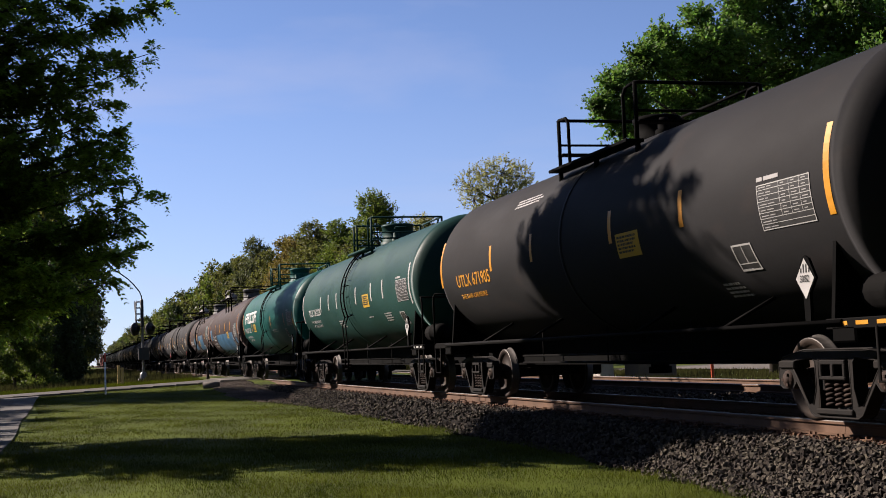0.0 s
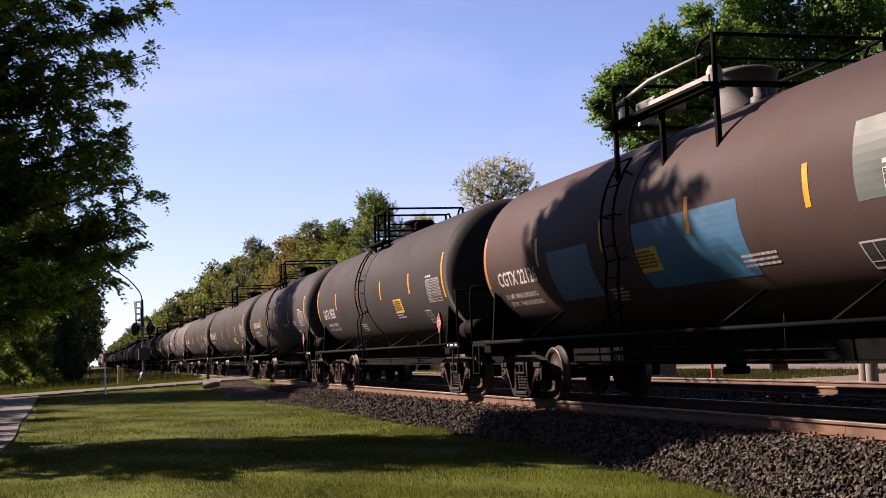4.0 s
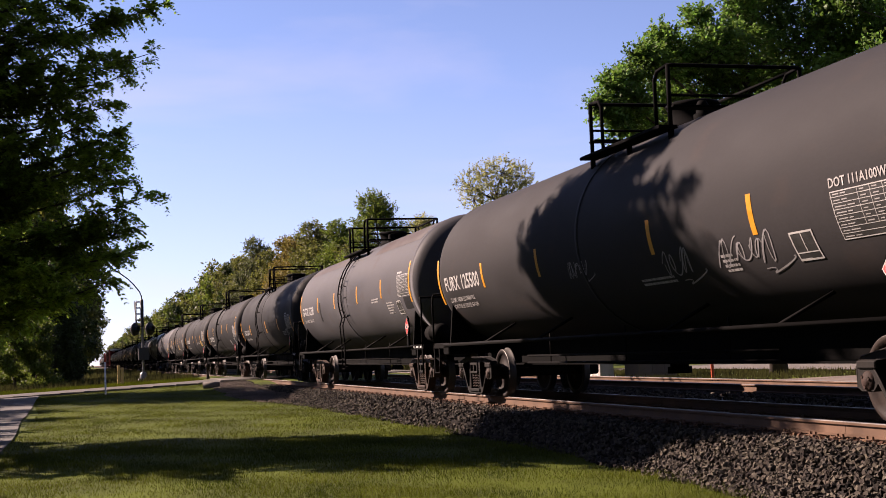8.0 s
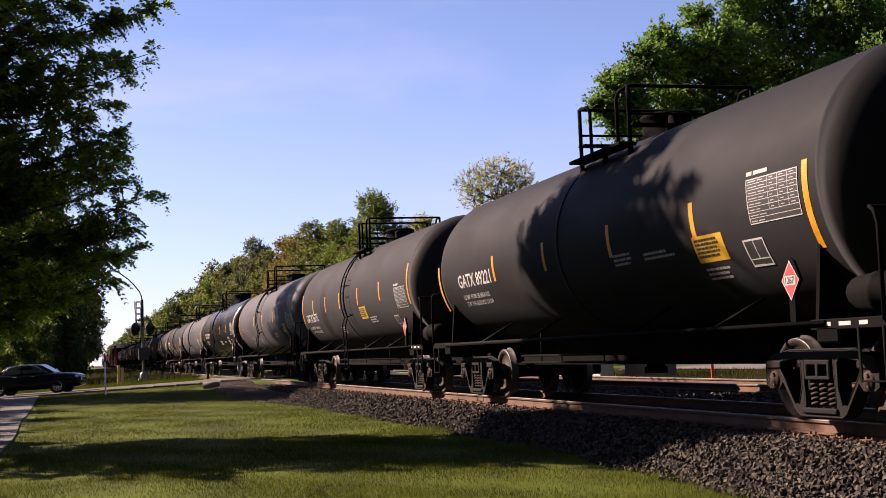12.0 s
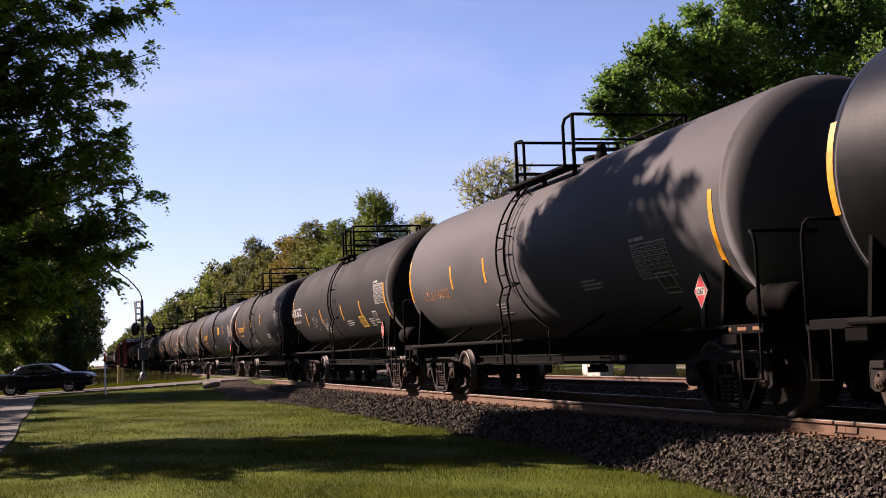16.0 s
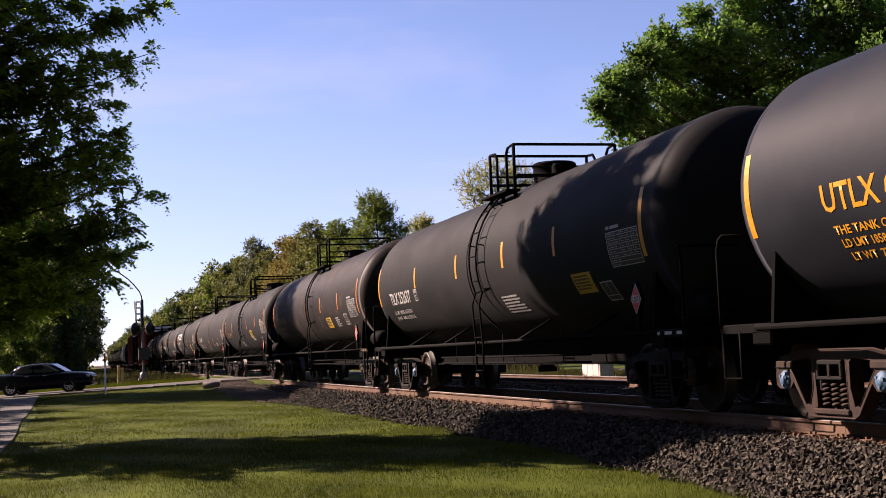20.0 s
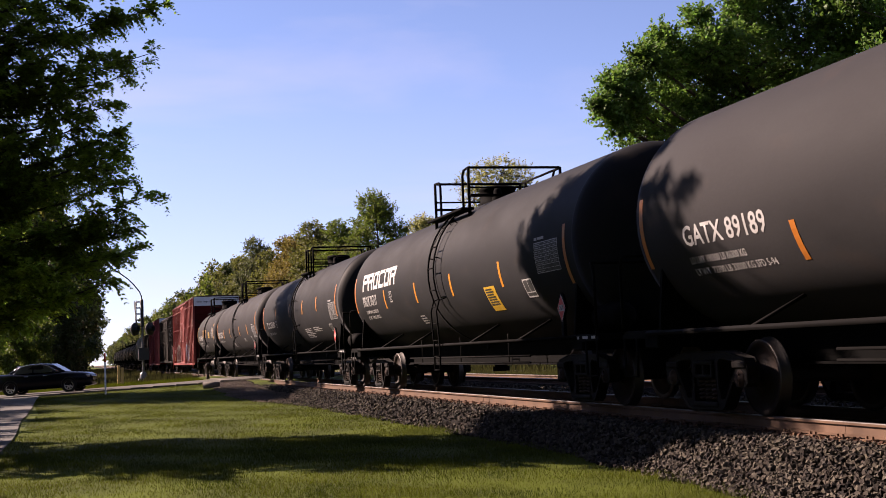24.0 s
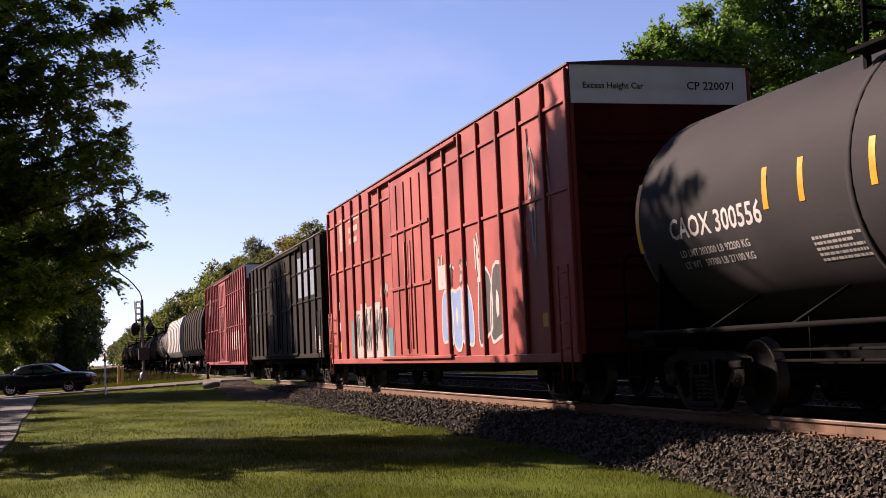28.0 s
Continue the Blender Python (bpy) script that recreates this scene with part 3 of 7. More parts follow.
def script(rng, scale):
    """Looping handwritten strokes, one for each letter, with an underline that sweeps back."""
    out, x = [], 0.05
    for k in range(rng.randrange(4, 7)):
        w, h, ph, tilt = rng.uniform(0.10, 0.22), rng.uniform(0.16, 0.34), rng.uniform(0, 6.28), rng.uniform(0.1, 0.5)
        loops, n = rng.choice((1.0, 1.5, 2.0)), 20
        pts = []
        for i in range(n + 1):
            t = i / n
            py = 0.30 + h * 0.5 * math.sin(ph + loops * 6.28 * t)
            px = x + w * (t * 0.9 + 0.55 * math.sin(ph * 1.7 + loops * 4.4 * t)) + tilt * (py - 0.3)
            pts.append((px * scale, max(0.02, py) * scale))
        out.append(pts)
        x += w * rng.uniform(0.9, 1.25)
    out.append([((x + 0.25 - 0.6 * t + 0.12 * math.sin(9 * t)) * scale, (0.03 + 0.10 * (1 - t) + 0.05 * math.sin(7 * t + 1)) * scale) for t in [i / 14 for i in range(15)]])
    return out


def ribbon(pts, half):
    """A flat band along a line in the plane."""
    vs = []
    for i, p in enumerate(pts):
        d = Vector(pts[min(i + 1, len(pts) - 1)]) - Vector(pts[max(i - 1, 0)])
        nn = Vector((-d.y, d.x)).normalized() * half * (0.6 + 0.4 * math.sin(math.pi * i / (len(pts) - 1))) if d.length > 1e-6 else Vector((0, half))
        vs += [(p[0] + nn.x, p[1] + nn.y, 0), (p[0] - nn.x, p[1] - nn.y, 0)]
    return mesh_of("spray_paint", vs, [(2 * i, 2 * i + 1, 2 * i + 3, 2 * i + 2) for i in range(len(pts) - 1)], M_GRAF)


def tank_car(c):
    """A tank wagon whose origin lies on the rail heads; y runs to its rear, the near side is at -x."""
    rng = random.Random(c["id"])
    front, rear = c["front"], c["rear"]
    mid = (front + rear) / 2
    a = (rear - front) / 2
    fend, rend = c["fend"] - mid, c["rend"] - mid
    R, zc = c.get("R", 1.50), c.get("zc", 2.53)
    mat = c["mat"]
    car = thing("tank_car", c["label"], "tank car", group="cars of the freight train")
    top = zc + R
    tank = part("tank", barrel(mat, R, a + 0.1, 0.60, c.get("rim", 0.0)), None, car, at=pose(0, 0, zc))
    # girth bands
    for y in c.get("bands", (0.35,)):
        part("tank_band", Geo().lathe([(R - 0.01, y - 0.05), (R + 0.012, y - 0.045), (R + 0.012, y + 0.045), (R - 0.01, y + 0.05)], "y", 48, (0, 0, zc)), mat, car)
    # reflective stripes
    sm = c.get("stripe", M_YELLOW)
    ends = [(y, 0.94, z, c.get("stripe_end", sm)) for y, z in (c.get("fs", (-a + 0.08, zc - 0.5)), c.get("rs", (a + 0.04, zc - 0.5)))]
    for y, h, z0, m in ends + [(y, 0.46, c.get("mz", zc - 0.28), c.get("stripe_mark", sm)) for y in c.get("marks", (-a * 0.6, -a * 0.2, a * 0.2, a * 0.6))]:
        part("reflective_stripe", wrap(rects([(0, 0, 0.105, h)], m, "reflective_stripe"), R, zc, y + 0.05, z0), None, car)
    # lettering
    if c.get("text"):
        y0, z0, tw, size = c.get("tx", (a - c.get("tin", 0.55), zc - 0.5 + c.get("tup", 0.0), c.get("tw", 1.95), c.get("size", 0.26)))
        part("reporting_mark", wrap(text_mesh(c["text"], size, c.get("ink", M_WHITE), tw), R, zc, y0, z0), None, car)
        spots = c.get("ln", tuple((y0 - 0.06 - 0.04 * k, z0 - 0.23 - 0.13 * k, 1.6) for k in range(3)))
        for line, (yl, zl, wl) in zip(c.get("lines", ("LD LMT 188900 LB 85650 KG", "LT WT   74100 LB 33600 KG")), spots):
            tagged(part("capacity_stencil", wrap(text_mesh(line, 0.095, c.get("ink2", FAINT), wl), R, zc, yl, zl), None, car), kind="stuff")
    if c.get("head"):
        hr = R - c.get("rim", 0.0)
        for word, size, wd, x0, z0, ink in ((c["head"], 0.15, 0.62, -0.45, 2.86, FAINT), ("CAPY", 0.08, 0.3, -0.38, 2.70, FAINT), ("CAPY", 0.08, 0.3, -0.34, 2.56, FAINT)):
            me = text_mesh(word, size, ink, wd)
            for v in me.vertices:
                x, z = x0 + v.co.x, z0 + v.co.y
                v.co = Vector((x, -a - 0.105 - 0.6 * math.sqrt(max(0.0, 1 - (x * x + (z - zc) ** 2) / (hr * hr))), z))
            part("end_lettering", me, None, car)
    if c.get("logo"):
        w, h, t = 0.36, 0.42, 0.085
        glyphs = [[(0, 0, t, h), (0, h - t, w, t), (w - t, h / 2, t, h / 2 - t), (t, h / 2 - t * 0.4, w - t, t)], [(0, 0, t, h), (0, h - t, w, t), (w - t, h / 2, t, h / 2 - t), (t, h / 2 - t * 0.4, w - t, t), (w - t, 0, t, h / 2 - t * 0.5)],
                  frame_rects(w, h, t), [(0, 0, w, t), (0, h - t, w, t), (0, t, t, h - 2 * t)], frame_rects(w, h, t), [(0, 0, t, h), (0, h - t, w, t), (w - t, h / 2, t, h / 2 - t), (t, h / 2 - t * 0.4, w - t, t), (w - t, 0, t, h / 2 - t * 0.5)]]
        ly, lz, lw, lh = c["lg"]
        kx, ky = (lw - lh * 0.18) / (5 * 0.44 + w), lh / h
        for k, gl in enumerate(glyphs):
            part("logo_shape", wrap(rects([((x + k * 0.44) * kx + y * 0.3, y * ky, q * kx, hh * ky) for x, y, q, hh in gl], M_LOGO, "logo_shape"), R, zc, ly, lz, 0.005), None, car)
    if c.get("pb"):
        yb, zb = c["pb"]
        part("plate_box", wrap(rects(frame_rects(0.25, 0.26, 0.018), M_WHITE, "plate_box"), R, zc, yb, zb, 0.005), None, car)
        for word, size, wd, dz in (("PLATE", 0.05, 0.17, 0.18), ("C", 0.09, 0.08, 0.05)):
            part("plate_lettering", wrap(text_mesh(word, size, M_WHITE, wd), R, zc, yb - 0.125 + wd / 2, zb + dz, 0.005), None, car)
    # inspection table, small box stencil and other stencils
    ink = c.get("ink3", M_WHITE)
    if c.get("table", True):
        ty, tz = c.get("tab", (-a + 1.38, zc - 0.55))
        part("inspection_panel", wrap(rects([(0, 0, 1.05, 0.5)], M_PLATE, "inspection_panel"), R, zc, ty, tz, 0.003), None, car)
        lines = frame_rects(1.05, 0.5, 0.011) + [(0, 0.5 * k / 8, 1.05, 0.007) for k in range(1, 8)] + [(0.45 + 0.2 * k, 0.125, 0.007, 0.375) for k in range(3)]
        words = []
        for k in range(8):
            cut = rng.uniform(0.1, 0.2)
            words += [(0.04, 0.026 + 0.5 * k / 8, cut, 0.011), (0.065 + cut, 0.026 + 0.5 * k / 8, rng.uniform(0.06, 0.16), 0.011)]
            if k > 1:
                for q in range(3):
                    words.append((0.49 + 0.2 * q, 0.026 + 0.5 * k / 8, rng.uniform(0.06, 0.11), 0.011))
        tagged(part("inspection_table", wrap(rects(lines, ink, "inspection_table"), R, zc, ty, tz, 0.006), None, car), kind="stuff")
        tagged(part("inspection_text", wrap(rects(words, FAINT, "inspection_text"), R, zc, ty, tz, 0.0055), None, car), kind="stuff")
        top_z = zc + R * math.sin(math.asin((tz - zc) / R) + 0.54 / R)
        spec = text_mesh("DOT 111A100W", 0.10, FAINT, 0.95) if c.get("spec") else rects([(0, 0, 0.12, 0.045), (0.15, 0, 0.3, 0.045)], FAINT, "spec_stencil")
        tagged(part("spec_stencil", wrap(spec, R, zc, ty, top_z, 0.004), None, car), kind="stuff")
    if c.get("box", True):
        by, bz = c.get("bx", (-a + 2.1, zc - 0.97))
        part("box_panel", wrap(rects([(0, 0, 0.44, 0.34)], M_PLATE, "box_panel"), R, zc, by, bz, 0.003), None, car)
        part("box_stencil", wrap(rects(frame_rects(0.44, 0.34, 0.022) + [(0, 0.09, 0.44, 0.014), (0.21, 0.09, 0.014, 0.25)] + bars(1, 0.3, 0.03, rng), ink, "box_stencil"), R, zc, by, bz, 0.006), None, car)
    for y, z, n, w in c.get("notes", ((-a * 0.35, zc - 0.62, 3, 0.8), (a * 0.25, zc - 0.75, 4, 0.6))):
        tagged(part("small_stencil", wrap(rects([(x, q + 0.3, w2, h2) for x, q, w2, h2 in bars(n, w, 0.034, rng, 1.9)], FAINT, "small_stencil"), R, zc, y, z - 0.3), None, car), kind="stuff")
    if c.get("extra"):
        word, ey, ez, ew, eh = c["extra"]
        part("service_stencil", wrap(text_mesh(word, eh, FAINT, ew), R, zc, ey, ez), None, car)
    if c.get("pn") or c.get("panel") is not None:
        y, pz = c.get("pn") or (c["panel"], zc - 0.66)
        pw, ph = c.get("pn_size", (0.74, 0.34))
        part("notice_panel", wrap(rects([(0, 0, pw, ph)], M_SIGNY, "notice_panel"), R, zc, y, pz, 0.003), None, car, "yellow notice panel")
        part("notice_text", wrap(rects([(x + 0.05, q + ph - 0.07, w2, h2) for x, q, w2, h2 in bars(round(ph / 0.068), pw - 0.12, 0.03, rng)], M_PLATE, "notice_text"), R, zc, y, pz, 0.006), None, car)
    for y, z, w, h, m in c.get("patches", ()):
        part("paint_patch", wrap(rects([(0, 0, w, h)], m, "paint_patch"), R, zc, y, z, 0.0025), None, car)
    for y, z, scale in c.get("graffiti", ()):
        for stroke in script(rng, scale):
            part("spray_paint", wrap(ribbon(stroke, 0.009 * scale), R, zc, y, z, 0.005), None, car)
    # placard with its holder
    if c.get("placard", "red") and c.get("placard", "red") != "none":
        red = c.get("placard", "red") == "red"
        y, z = -a + 0.62, 1.52
        s = 0.17
        holder = Geo().plate([(y - 0.05, 1.08), (y + 0.05, 1.08), (y + 0.06, z - 0.16), (y + s * 1.1, z), (y + 0.07, z + s * 1.2), (y, z + s * 1.4), (y - 0.07, z + s * 1.2), (y - s * 1.1, z), (y - 0.06, z - 0.16)], "x", -1.44, -1.41)
        part("placard_holder", holder.box(-1.41, -1.38, y - 0.02, y + 0.02, 1.08, z + 0.1), M_BLACK, car)

        def dia(k, m, off):
            return mesh_of("placard", [(-1.448 - off, y + s * k, z), (-1.448 - off, y, z - s * k * 1.25), (-1.448 - off, y - s * k, z), (-1.448 - off, y, z + s * k * 1.25)], [(0, 1, 2, 3)], m)
        pl = part("placard", dia(1, M_WHITE, 0), None, car)
        if red:
            part("placard_field", dia(0.9, M_RED, 0.003), None, pl)
        g = Geo().box(-1.4525, -1.4515, y - 0.105, y + 0.105, z - 0.05, z + 0.05)
        if red:
            part("placard_number_plate", g, M_WHITE, pl)
        else:
            st = Geo()
            for k in range(4):
                st.box(-1.4525, -1.4515, y + 0.075 - k * 0.05, y + 0.055 - k * 0.05, z + 0.06, z + 0.17 - abs(k - 1.5) * 0.04)
            part("placard_stripes", st, M_PLATE, pl)
        tm = text_mesh("1267" if red else "3082", 0.075, M_PLATE, 0.17)
        for v in tm.vertices:
            v.co = Vector((-1.4555, y + 0.085 - v.co.x, z - 0.035 + v.co.y))
        part("placard_number", tm, None, pl)
    # top platform, railing and manway
    py = c.get("plat", 0.0)
    W, Lp = c.get("pw", 1.0), c.get("pl", 0.80)
    deck = top - 0.22 + c.get("deck_up", 0.0)
    surf = zc + math.sqrt(max(0.01, R * R - W * W))
    mt = c.get("top_mat", M_BLACK)
    g = Geo()
    for sx in (-1, 1):
        g.box(sx * W - 0.20, sx * W + 0.08, py - Lp - 0.05, py + Lp + 0.05, deck - 0.05, deck, 0.008)
        for dy in (-Lp, 0, Lp):
            g.box(sx * W - 0.03, sx * W + 0.03, py + dy - 0.03, py + dy + 0.03, surf - 0.15, deck - 0.02)
    for dy in (-Lp, Lp):
        g.box(-W, W, py + dy - 0.12, py + dy + 0.12, max(deck - 0.03, top + 0.01), max(deck, top + 0.04), 0.008)
    part("platform", g, mt, car)
    zt = c.get("rail_z", 4.63)
    zm, r = deck + (zt - deck) * 0.5, 0.027
    for s in (-1, 1):
        ye = py + s * Lp
        g = Geo()
        back = min(0.42, Lp * 0.6)
        g.rod([(-W, ye - s * back, deck), (-W, ye - s * back, zt - 0.12), (-W, ye - s * (back - 0.10), zt - 0.02), (-W, ye - s * 0.02, zt), (-W + 0.06, ye, zt),
               (W - 0.06, ye, zt), (W, ye - s * 0.02, zt), (W, ye - s * (back - 0.10), zt - 0.02), (W, ye - s * back, zt - 0.12), (W, ye - s * back, deck)], r)
        for x in (-W, W):
            g.rod([(x, ye, deck), (x, ye, zt)], r * 1.15)
        g.rod([(-W, ye, zm), (W, ye, zm)], r * 0.75)
        part("railing", g, mt, car)
    if Lp > 1.0:
        part("side_bar", Geo().rod([(W, py - Lp + 0.3, zt - 0.01), (W, py + Lp - 0.3, zt - 0.01)], r * 0.9), mt, car)
    dr, dh = c.get("dome", (0.40, 0.34))
    dm = c.get("dome_mat", mt)
    dome = part("manway", Geo().lathe([(0.0, dh), (dr * 0.9, dh), (dr, dh - 0.03), (dr, dh - 0.07), (dr * 0.94, dh - 0.09), (dr * 0.94, 0.02), (dr * 1.06, 0.0), (dr * 1.06, -0.12)], "z", 20, (0, py - 0.1, top)), dm, car)
    part("valve", Geo().lathe([(0, 0.22), (0.06, 0.22), (0.09, 0.16), (0.09, 0.05), (0.13, 0.03), (0.13, -0.08)], "z", 10, (-0.25, py - dr - 0.45, top)), dm, car)
    part("vent", Geo().lathe([(0, 0.16), (0.05, 0.16), (0.07, 0.1), (0.1, -0.08)], "z", 10, (0.2, py - dr - 0.62, top)), dm, car)
    if c.get("clutter"):
        for sy, x in ((1, -W + 0.08), (1, -W + 0.42), (-1, -W + 0.1)):
            part("valve", Geo().lathe([(0, 0.26), (0.07, 0.25), (0.10, 0.18), (0.10, 0.06), (0.14, 0.04), (0.14, -0.02)], "z", 12, (x, py + sy * (Lp - 0.2), deck)), M_VALVE, car, "chalky white valve cap")
        part("tool_box", Geo().box(-W + 0.02, -W + 0.5, py + 0.25, py + 0.85, deck + 0.005, deck + 0.2, 0.02), M_VALVE, car, "pale battered steel box")
        part("toe_board", Geo().box(-W - 0.09, -W - 0.06, py - Lp, py + 0.2, deck - 0.06, deck + 0.1, 0.008), M_VALVE, car, "pale toe board along the deck")
        part("guard_bar", Geo().rod([(-W, py - Lp + 0.3, deck + 0.4), (-W, py + 0.3, deck + 0.42), (-W, py + Lp - 0.1, deck + 0.3)], 0.025, 6), M_VALVE, car)
    elif c.get("hatch", c["id"] % 2 == 0):
        # bolted hatch cover with its studs and a small relief valve
        part("hatch_cover", Geo().lathe([(0, 0.13), (0.2, 0.12), (0.26, 0.08), (0.3, 0.06), (0.3, 0.02), (0.24, 0.0), (0.24, -0.1)], "z", 16, (0.1, py + dr + 0.32, top)), dm, car)
        for k in range(6):
            q = k * math.tau / 6
            part("stud", Geo().rod([(0.1 + 0.27 * math.cos(q), py + dr + 0.32 + 0.27 * math.sin(q), top + 0.03), (0.1 + 0.27 * math.cos(q), py + dr + 0.32 + 0.27 * math.sin(q), top + 0.17)], 0.014, 5), dm, car)
        part("handle", Geo().rod([(-0.2, py - 0.1 - dr, top + dh * 0.7), (-0.2, py - 0.22 - dr, top + dh * 0.75), (0.1, py - 0.22 - dr, top + dh * 0.75), (0.1, py - 0.1 - dr, top + dh * 0.7)], 0.016, 5), dm, car)
    # ladders
    if c.get("ladder", True):
        for sx in (-1, 1):
            g = Geo()
            yl = c.get("lad", py + Lp - 0.3)
            q = R + 0.13
            a0 = math.acos(min(1, W / q))
            arcs = [math.radians(d) for d in range(int(math.degrees(a0)), -22, -8)]
            for dy in (-0.21, 0.21):
                pts = [(sx * q * math.cos(t), yl + dy, zc + q * math.sin(t)) for t in arcs]
                pts += [(sx * (R + 0.10), yl + dy, 1.75), (sx * (R + 0.06), yl + dy, 1.05), (sx * (R + 0.06), yl + dy, 0.52)]
                g.rod(pts, 0.02, 5)
            for t in arcs[::2]:
                g.rod([(sx * q * math.cos(t), yl - 0.21, zc + q * math.sin(t)), (sx * q * math.cos(t), yl + 0.21, zc + q * math.sin(t))], 0.013, 5)
            for z in (1.85, 1.5, 1.15, 0.82, 0.54):
                g.rod([(sx * (R + 0.07), yl - 0.21, z), (sx * (R + 0.07), yl + 0.21, z)], 0.013, 5)
            for t in (arcs[1], arcs[len(arcs) // 2], arcs[-1]):
                for dy in (-0.21, 0.21):
                    g.rod([(sx * (R - 0.01) * math.cos(t), yl + dy, zc + (R - 0.01) * math.sin(t)), (sx * q * math.cos(t), yl + dy, zc + q * math.sin(t))], 0.012, 4)
            part("ladder", g, M_BLACK, car)
    # side rails, braces, end platforms
    for sx in (-1, 1):
        x = sx * 1.48
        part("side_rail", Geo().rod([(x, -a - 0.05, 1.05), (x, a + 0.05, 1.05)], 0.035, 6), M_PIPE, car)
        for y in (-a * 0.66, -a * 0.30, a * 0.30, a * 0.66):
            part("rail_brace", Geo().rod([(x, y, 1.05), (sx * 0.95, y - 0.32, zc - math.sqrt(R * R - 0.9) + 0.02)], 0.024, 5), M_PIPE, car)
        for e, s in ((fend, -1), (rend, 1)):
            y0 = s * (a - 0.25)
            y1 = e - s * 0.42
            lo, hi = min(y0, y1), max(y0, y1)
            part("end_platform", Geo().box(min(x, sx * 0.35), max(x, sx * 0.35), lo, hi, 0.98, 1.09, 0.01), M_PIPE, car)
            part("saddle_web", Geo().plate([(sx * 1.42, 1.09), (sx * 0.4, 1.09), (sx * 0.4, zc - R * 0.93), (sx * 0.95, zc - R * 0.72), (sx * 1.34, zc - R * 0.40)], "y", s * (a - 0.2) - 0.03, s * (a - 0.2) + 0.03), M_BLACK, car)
            yh = y1 - s * 0.05
            if s < 0 and sx < 0:
                xb, ink3 = -1.4815, c.get("ink", M_WHITE)
                for k, (bl, bw) in enumerate(((0.10, 0.03), (0.26, 0.12), (0.52, 0.20), (0.86, 0.14))):
                    part("shoe_stencil", Geo().box(xb - 0.002, xb, hi - bl - bw, hi - bl, 1.02, 1.06), ink3, car)
            part("grab_iron", Geo().rod([(x, yh, 1.05), (x, yh, 1.95), (x, yh - s * 0.05, 2.08), (x, yh - s * 0.12, 2.12), (sx * 1.25, yh - s * 0.14, 2.12), (sx * 0.6, yh - s * 0.14, 2.12)], 0.022, 6), M_PIPE, car)
            part("step", Geo().rod([(x, yh - s * 0.02, 1.0), (x, yh - s * 0.02, 0.48), (x, yh - s * 0.42, 0.48), (x, yh - s * 0.42, 1.0)], 0.018, 5), M_PIPE, car)
    for e, s in ((fend, -1), (rend, 1)):
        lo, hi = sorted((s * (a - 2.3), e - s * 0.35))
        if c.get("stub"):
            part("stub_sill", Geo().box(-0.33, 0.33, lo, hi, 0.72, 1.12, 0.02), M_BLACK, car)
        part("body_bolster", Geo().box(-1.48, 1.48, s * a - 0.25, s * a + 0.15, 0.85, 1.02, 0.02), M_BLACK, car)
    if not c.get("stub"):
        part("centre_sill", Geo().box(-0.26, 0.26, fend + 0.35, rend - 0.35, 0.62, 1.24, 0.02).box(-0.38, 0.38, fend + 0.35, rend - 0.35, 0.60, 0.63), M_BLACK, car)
    for e, s in ((fend, -1), (rend, 1)):
        part("coupler", Geo().box(-0.1, 0.1, min(e, e - s * 0.5), max(e, e - s * 0.5), 0.78, 0.98, 0.03).box(-0.16, 0.16, min(e - s * 0.03, e - s * 0.24), max(e - s * 0.03, e - s * 0.24), 0.74, 1.02, 0.04), M_IRON, car)
        part("air_hose", Geo().rod([(-0.3, e - s * 0.3, 0.75), (-0.32, e - s * 0.15, 0.5), (-0.25, e + s * 0.02, 0.42)], 0.03, 6), M_BLACK, car)
    # brake gear: air reservoir on the front platform, valve, rods below
    if c.get("reservoir", True):
        part("air_reservoir", Geo().lathe([(0, -0.50), (0.12, -0.48), (0.20, -0.38), (0.20, -0.05), (0.212, -0.04), (0.212, 0.04), (0.20, 0.05), (0.20, 0.38), (0.12, 0.48), (0, 0.50)], "y", 16, (-1.0, -a - 0.35, 1.34)), M_PIPE, car)
    g = Geo()
    for x, z in ((-0.95, 0.78), (-0.95, 0.66)):
        g.rod([(x, -a * 0.55, z), (x, a * 0.55, z)], 0.02, 5)
    for y in (-a * 0.4, 0, a * 0.4):
        g.rod([(-0.95, y, 0.64), (-0.95, y, 1.2)], 0.012, 5)
    part("brake_rod", g, M_PIPE, car)
    part("bottom_outlet", Geo().lathe([(0.28, zc - R + 0.06), (0.28, zc - R - 0.1), (0.16, zc - R - 0.16), (0.14, 0.55), (0.18, 0.55), (0.18, 0.45), (0.0, 0.45)], "z", 14, (0, 0.2, 0)), M_BLACK, car)
    add_truck(car, -a + 0.75, c.get("rust", False), c.get("blue_f", False))
    add_truck(car, a - 0.75, c.get("rust", False), c.get("blue_r", False))
    return car, mid


CARS = []


def wagon(**c):
    CARS.append(c)


wagon(rear=7.9, front=-6.1, mat=T_BLACK, text="UTLX", ink=M_YELLOW, placard="white")
wagon(rear=24.84, front=10.88, plat=-0.07, pl=1.5, mat=T_MID, text="UTLX 671905", ladder=False, ink=M_YELLOW, ink2=M_YELLOW, placard="white", lines=("THE TANK CAR PEOPLE",), dome=(0.38, 0.36), label="dull black tank car with yellow lettering", marks=(3.86, 1.71, -1.55, -3.74), mz=2.33, tx=(6.08, 2.16, 2.08, 0.24), tab=(-5.6, 2.09), bx=(-4.78, 1.7), pn=(-1.73, 2.1), notes=((-4.12, 1.66, 4, 0.5), (3.04, 3.5, 3, 1.36),), fs=(-6.95, 2.12), rs=(7.11, 2.21))
